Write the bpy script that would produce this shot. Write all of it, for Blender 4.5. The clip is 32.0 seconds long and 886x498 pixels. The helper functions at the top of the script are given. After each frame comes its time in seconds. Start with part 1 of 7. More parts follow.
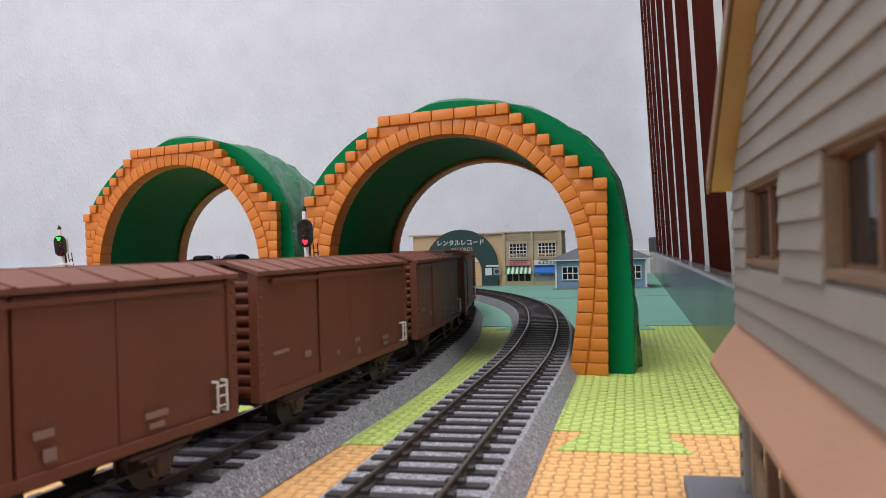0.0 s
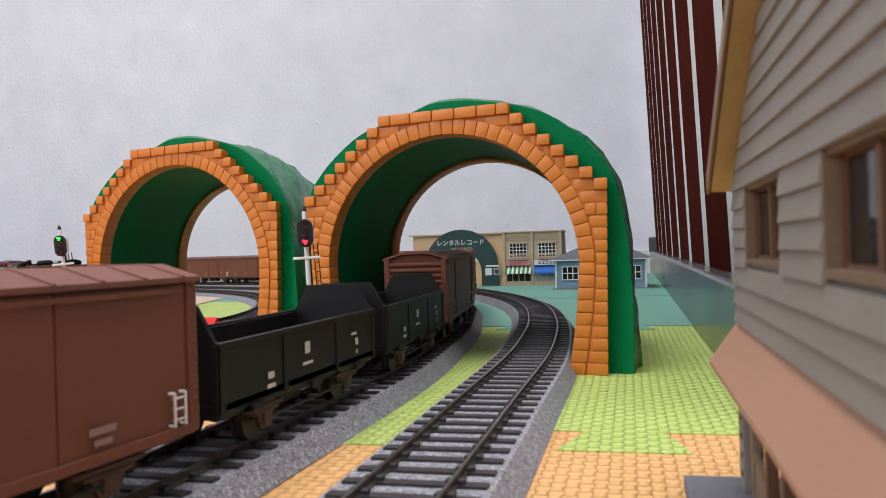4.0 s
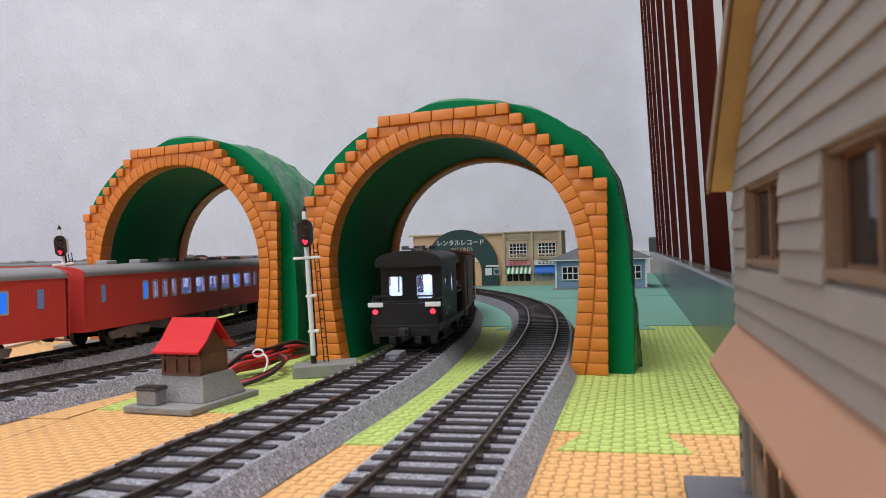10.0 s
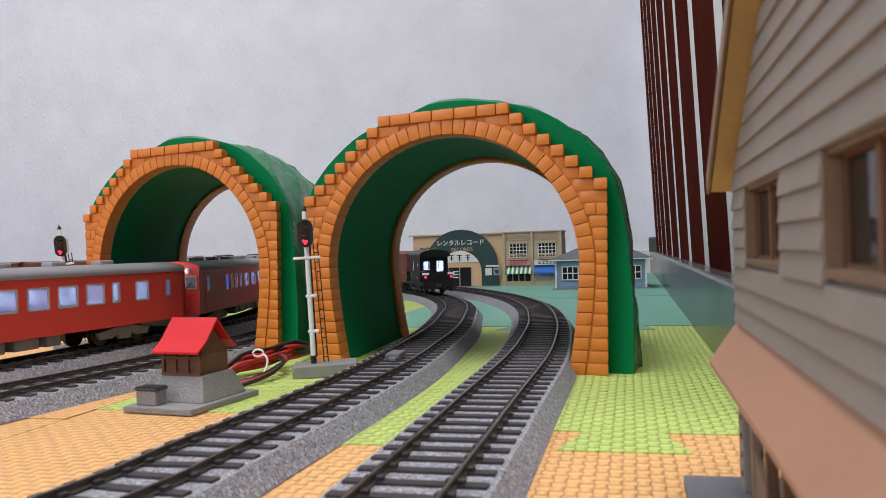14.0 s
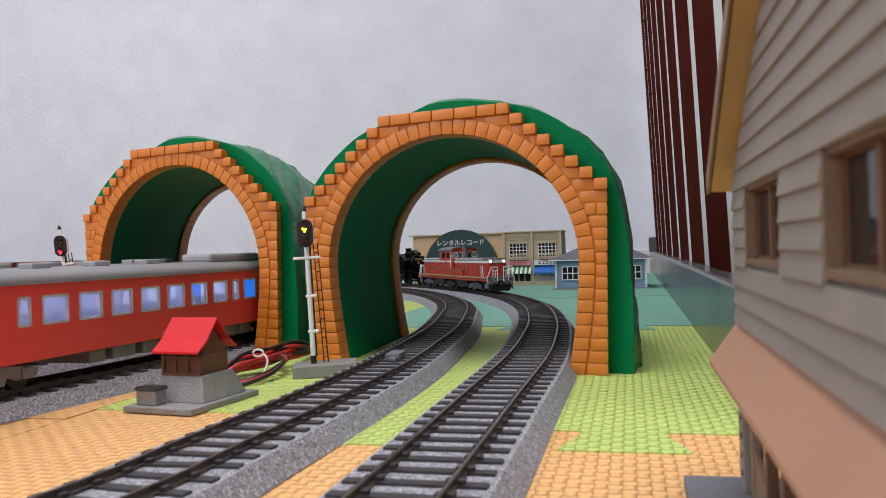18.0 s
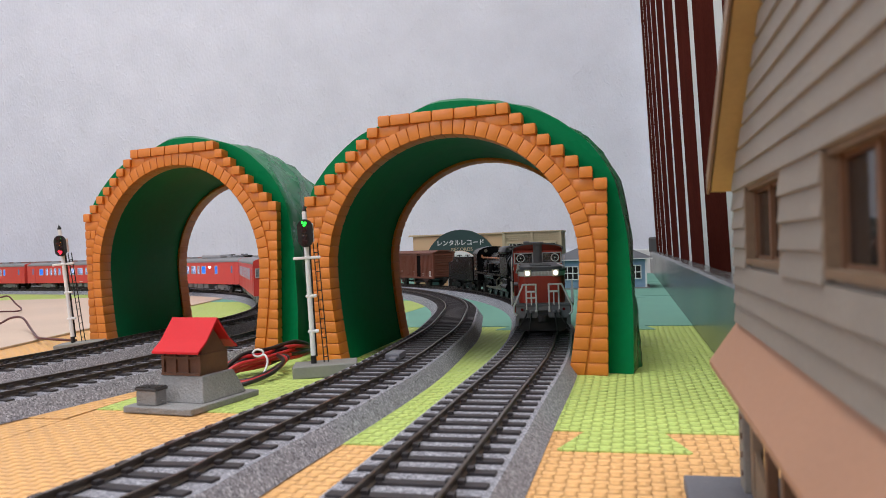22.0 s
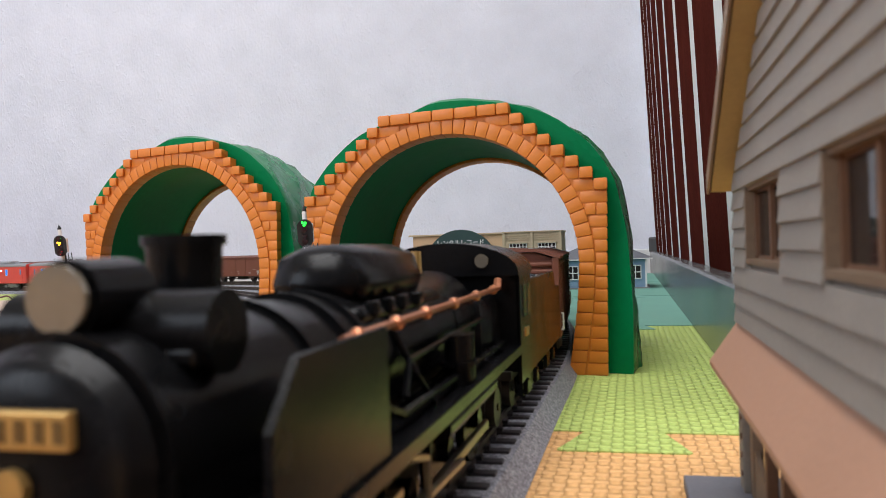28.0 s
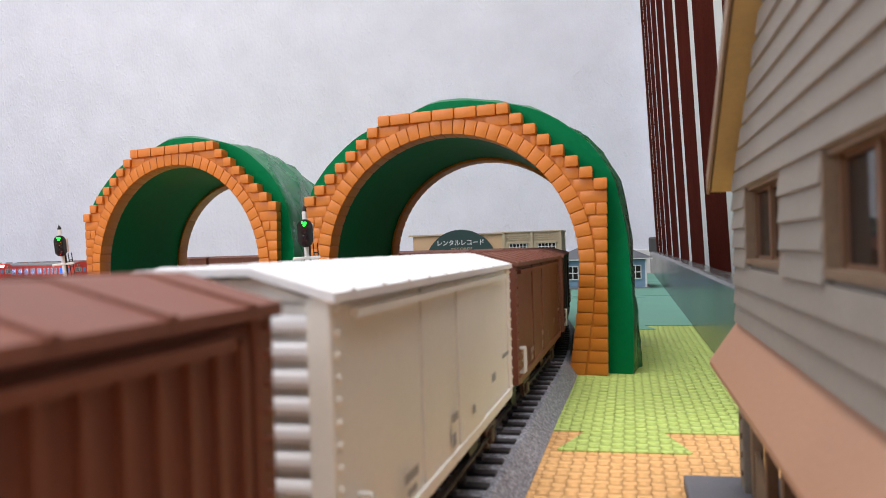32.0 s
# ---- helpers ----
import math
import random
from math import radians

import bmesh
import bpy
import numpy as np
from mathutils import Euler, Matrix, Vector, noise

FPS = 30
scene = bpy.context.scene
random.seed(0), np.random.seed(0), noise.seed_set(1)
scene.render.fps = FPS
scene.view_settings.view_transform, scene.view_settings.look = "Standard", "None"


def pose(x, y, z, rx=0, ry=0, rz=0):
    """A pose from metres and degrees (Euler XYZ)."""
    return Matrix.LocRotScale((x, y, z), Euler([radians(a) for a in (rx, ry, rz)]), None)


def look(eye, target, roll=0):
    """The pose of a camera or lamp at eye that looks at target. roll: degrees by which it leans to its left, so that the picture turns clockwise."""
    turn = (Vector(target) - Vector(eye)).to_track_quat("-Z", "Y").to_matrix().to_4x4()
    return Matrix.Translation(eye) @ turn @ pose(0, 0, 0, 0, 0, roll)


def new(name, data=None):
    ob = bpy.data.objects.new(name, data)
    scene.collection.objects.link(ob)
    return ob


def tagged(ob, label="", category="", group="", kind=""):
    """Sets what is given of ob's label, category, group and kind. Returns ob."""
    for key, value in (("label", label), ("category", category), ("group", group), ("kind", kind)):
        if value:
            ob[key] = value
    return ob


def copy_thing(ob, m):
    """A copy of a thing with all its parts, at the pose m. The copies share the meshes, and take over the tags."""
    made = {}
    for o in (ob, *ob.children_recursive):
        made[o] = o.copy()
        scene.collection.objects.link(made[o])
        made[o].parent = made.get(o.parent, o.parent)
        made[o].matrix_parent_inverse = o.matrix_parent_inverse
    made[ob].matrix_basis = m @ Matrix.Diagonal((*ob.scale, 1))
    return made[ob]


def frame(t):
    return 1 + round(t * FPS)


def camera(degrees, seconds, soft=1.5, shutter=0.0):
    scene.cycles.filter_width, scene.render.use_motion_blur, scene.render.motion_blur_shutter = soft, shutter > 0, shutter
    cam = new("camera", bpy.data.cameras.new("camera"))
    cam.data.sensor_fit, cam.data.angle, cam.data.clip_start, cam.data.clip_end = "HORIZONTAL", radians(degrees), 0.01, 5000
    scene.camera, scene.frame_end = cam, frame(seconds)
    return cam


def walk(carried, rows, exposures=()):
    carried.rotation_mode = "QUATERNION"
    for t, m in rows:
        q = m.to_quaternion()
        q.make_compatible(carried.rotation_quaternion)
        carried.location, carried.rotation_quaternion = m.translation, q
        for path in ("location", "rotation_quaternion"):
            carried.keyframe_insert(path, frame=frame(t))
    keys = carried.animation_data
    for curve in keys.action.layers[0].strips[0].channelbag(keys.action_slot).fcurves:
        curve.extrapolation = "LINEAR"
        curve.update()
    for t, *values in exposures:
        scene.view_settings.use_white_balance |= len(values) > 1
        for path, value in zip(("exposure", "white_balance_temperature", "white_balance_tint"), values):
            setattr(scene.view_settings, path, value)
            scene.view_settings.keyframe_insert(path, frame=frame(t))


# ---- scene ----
# A model railway on foam mats: a still camera stands beside the track.
cam = camera(58.5, 32.0, soft=0.6)
EYE = (0.0, 0.0, 0.0515)
STILL = look(EYE, (0.0, 1.0, 0.0515), -1.7)
cam.data.dof.use_dof, cam.data.dof.focus_distance, cam.data.dof.aperture_fstop = True, 0.55, 48.0
walk(cam, [(0.0, STILL), (32.0, STILL)], [(0.0, 0.18), (7.0, 0.20), (10.0, 0.10), (25.0, 0.10), (28.0, 0.31), (32.0, 0.36)])

# ---- light: a white room lit by a broad ceiling lamp ----
YAW = -13.3                         # the layout's own axes against the camera's
world = bpy.data.worlds.new("world")
scene.world = world
world.use_nodes = True
world.node_tree.nodes["Background"].inputs[0].default_value = (0.80, 0.88, 1.0, 1)
world.node_tree.nodes["Background"].inputs[1].default_value = 0.25


def area_lamp(name, at, target, size_x, size_y, watts, colour):
    lamp = bpy.data.lights.new(name, "AREA")
    lamp.shape, lamp.size, lamp.size_y, lamp.energy, lamp.color = "RECTANGLE", size_x, size_y, watts, colour
    ob = new(name, lamp)
    ob.matrix_world = look(at, target)
    return ob


area_lamp("ceiling_light_lamp", (-0.15, -0.25, 2.30), (-0.15, -0.25, 0.0), 1.7, 1.7, 61.0, (0.99, 0.985, 1.0))
# added bluish side fill aimed at the far wall; no window stands there
area_lamp("window_light_lamp", (-2.2, -1.2, 1.4), (0.0, 1.2, 0.5), 1.3, 1.2, 24.0, (0.80, 0.88, 1.0))


# ---- materials ----
def material(name, colour, rough=0.5, metal=0.0, vary=0.12, scale=60.0, fine=900.0, bump=0.1, depth=0.0004,
             glow=None, spec=0.5, island=0.0, coat=0.0):
    """A surface with stains, grain and fine relief, in object space."""
    m = bpy.data.materials.new(name)
    m.use_nodes = True
    nt = m.node_tree
    b = nt.nodes["Principled BSDF"]
    co = nt.nodes.new("ShaderNodeTexCoord")
    big = nt.nodes.new("ShaderNodeTexNoise")
    big.inputs["Scale"].default_value, big.inputs["Detail"].default_value = scale, 6
    small = nt.nodes.new("ShaderNodeTexNoise")
    small.inputs["Scale"].default_value, small.inputs["Detail"].default_value = fine, 3
    nt.links.new(co.outputs["Object"], big.inputs["Vector"])
    nt.links.new(co.outputs["Object"], small.inputs["Vector"])
    mix = nt.nodes.new("ShaderNodeMath")
    mix.operation = "MULTIPLY_ADD"
    mix.inputs[1].default_value = 0.45
    nt.links.new(small.outputs["Fac"], mix.inputs[0])
    half = nt.nodes.new("ShaderNodeMath")
    half.operation = "MULTIPLY"
    half.inputs[1].default_value = 0.55
    nt.links.new(big.outputs["Fac"], half.inputs[0])
    nt.links.new(half.outputs[0], mix.inputs[2])
    ramp = nt.nodes.new("ShaderNodeMapRange")
    ramp.inputs["From Min"].default_value, ramp.inputs["From Max"].default_value = 0.3, 0.7
    ramp.inputs["To Min"].default_value, ramp.inputs["To Max"].default_value = 1 - vary, 1 + vary
    nt.links.new(mix.outputs[0], ramp.inputs["Value"])
    value = ramp.outputs[0]
    if island:
        info = nt.nodes.new("ShaderNodeObjectInfo")
        geo = nt.nodes.new("ShaderNodeNewGeometry")
        add = nt.nodes.new("ShaderNodeMath")
        nt.links.new(info.outputs["Random"], add.inputs[0])
        nt.links.new(geo.outputs["Random Per Island"], add.inputs[1])
        r2 = nt.nodes.new("ShaderNodeMapRange")
        r2.inputs["From Max"].default_value = 2.0
        r2.inputs["To Min"].default_value, r2.inputs["To Max"].default_value = 1 - island, 1 + island
        nt.links.new(add.outputs[0], r2.inputs["Value"])
        mul = nt.nodes.new("ShaderNodeMath")
        mul.operation = "MULTIPLY"
        nt.links.new(value, mul.inputs[0])
        nt.links.new(r2.outputs[0], mul.inputs[1])
        value = mul.outputs[0]
    tint = nt.nodes.new("ShaderNodeVectorMath")
    tint.operation = "SCALE"
    tint.inputs[0].default_value = colour
    nt.links.new(value, tint.inputs["Scale"])
    nt.links.new(tint.outputs[0], b.inputs["Base Color"])
    rr = nt.nodes.new("ShaderNodeMapRange")
    rr.inputs["To Min"].default_value, rr.inputs["To Max"].default_value = max(0.02, rough - 0.12), min(1, rough + 0.12)
    nt.links.new(big.outputs["Fac"], rr.inputs["Value"])
    nt.links.new(rr.outputs[0], b.inputs["Roughness"])
    b.inputs["Metallic"].default_value = metal
    b.inputs["Specular IOR Level"].default_value = spec
    b.inputs["Coat Weight"].default_value = coat
    if bump:
        bp = nt.nodes.new("ShaderNodeBump")
        bp.inputs["Strength"].default_value, bp.inputs["Distance"].default_value = bump, depth
        nt.links.new(small.outputs["Fac"], bp.inputs["Height"])
        nt.links.new(bp.outputs[0], b.inputs["Normal"])
    if glow:
        b.inputs["Emission Color"].default_value = (*glow[:3], 1)
        b.inputs["Emission Strength"].default_value = glow[3]
    return m


def glass_material(name, tint=(0.03, 0.035, 0.04), alpha=0.14):
    m = bpy.data.materials.new(name)
    m.use_nodes = True
    b = m.node_tree.nodes["Principled BSDF"]
    b.inputs["Base Color"].default_value = (*tint, 1)
    b.inputs["Roughness"].default_value = 0.05
    b.inputs["Alpha"].default_value = alpha
    return m


def wallpaper_material():
    """White woven wallpaper: fine vertical relief and faint mottling."""
    m = material("wallpaper", (0.76, 0.775, 0.855), 0.75, 0, 0.085, 14.0, 420.0, 0.0)
    nt = m.node_tree
    co = nt.nodes.new("ShaderNodeTexCoord")
    mp = nt.nodes.new("ShaderNodeMapping")
    mp.inputs["Scale"].default_value = (1.0, 1.0, 0.5)
    n1 = nt.nodes.new("ShaderNodeTexNoise")
    n1.inputs["Scale"].default_value, n1.inputs["Detail"].default_value = 55.0, 6.0
    v = nt.nodes.new("ShaderNodeTexNoise")
    v.inputs["Scale"].default_value, v.inputs["Detail"].default_value = 220.0, 3.0
    add = nt.nodes.new("ShaderNodeMath")
    nt.links.new(co.outputs["Object"], mp.inputs["Vector"])
    nt.links.new(mp.outputs[0], n1.inputs["Vector"])
    nt.links.new(mp.outputs[0], v.inputs["Vector"])
    nt.links.new(n1.outputs["Fac"], add.inputs[0])
    nt.links.new(v.outputs["Fac"], add.inputs[1])
    bp = nt.nodes.new("ShaderNodeBump")
    bp.inputs["Strength"].default_value, bp.inputs["Distance"].default_value = 0.30, 0.004
    chip = nt.nodes.new("ShaderNodeTexNoise")        # sparse raised flecks
    chip.inputs["Scale"].default_value, chip.inputs["Detail"].default_value, chip.inputs["Distortion"].default_value = 75.0, 2.0, 1.6
    cut = nt.nodes.new("ShaderNodeMapRange")
    cut.inputs["From Min"].default_value, cut.inputs["From Max"].default_value = 0.60, 0.72
    cut.inputs["To Max"].default_value = 1.1
    more = nt.nodes.new("ShaderNodeMath")
    nt.links.new(mp.outputs[0], chip.inputs["Vector"])
    nt.links.new(chip.outputs["Fac"], cut.inputs["Value"])
    nt.links.new(cut.outputs[0], more.inputs[0])
    nt.links.new(add.outputs[0], more.inputs[1])
    nt.links.new(more.outputs[0], bp.inputs["Height"])
    nt.links.new(bp.outputs[0], nt.nodes["Principled BSDF"].inputs["Normal"])
    return m


def ballast_material():
    """Grey plastic ballast: pale and dark grains."""
    m = material("ballast", (0.30, 0.30, 0.33), 0.8, 0, 0.1, 120.0, 900.0, 0.0)
    nt = m.node_tree
    b = nt.nodes["Principled BSDF"]
    co = nt.nodes.new("ShaderNodeTexCoord")
    vo = nt.nodes.new("ShaderNodeTexVoronoi")
    vo.inputs["Scale"].default_value = 2100.0
    nt.links.new(co.outputs["Object"], vo.inputs["Vector"])
    ramp = nt.nodes.new("ShaderNodeValToRGB")
    ramp.color_ramp.elements[0].color, ramp.color_ramp.elements[0].position = (0.10, 0.10, 0.115, 1), 0.0
    ramp.color_ramp.elements[1].color, ramp.color_ramp.elements[1].position = (0.54, 0.54, 0.60, 1), 1.0
    e = ramp.color_ramp.elements.new(0.3)
    e.color = (0.235, 0.235, 0.265, 1)
    e = ramp.color_ramp.elements.new(0.75)
    e.color = (0.30, 0.30, 0.335, 1)
    sep = nt.nodes.new("ShaderNodeSeparateColor")
    nt.links.new(vo.outputs["Color"], sep.inputs[0])
    nt.links.new(sep.outputs[0], ramp.inputs["Fac"])
    nt.links.new(ramp.outputs[0], b.inputs["Base Color"])
    bp = nt.nodes.new("ShaderNodeBump")
    bp.inputs["Strength"].default_value, bp.inputs["Distance"].default_value = 0.8, 0.0006
    nt.links.new(sep.outputs[0], bp.inputs["Height"])
    nt.links.new(bp.outputs[0], b.inputs["Normal"])
    return m


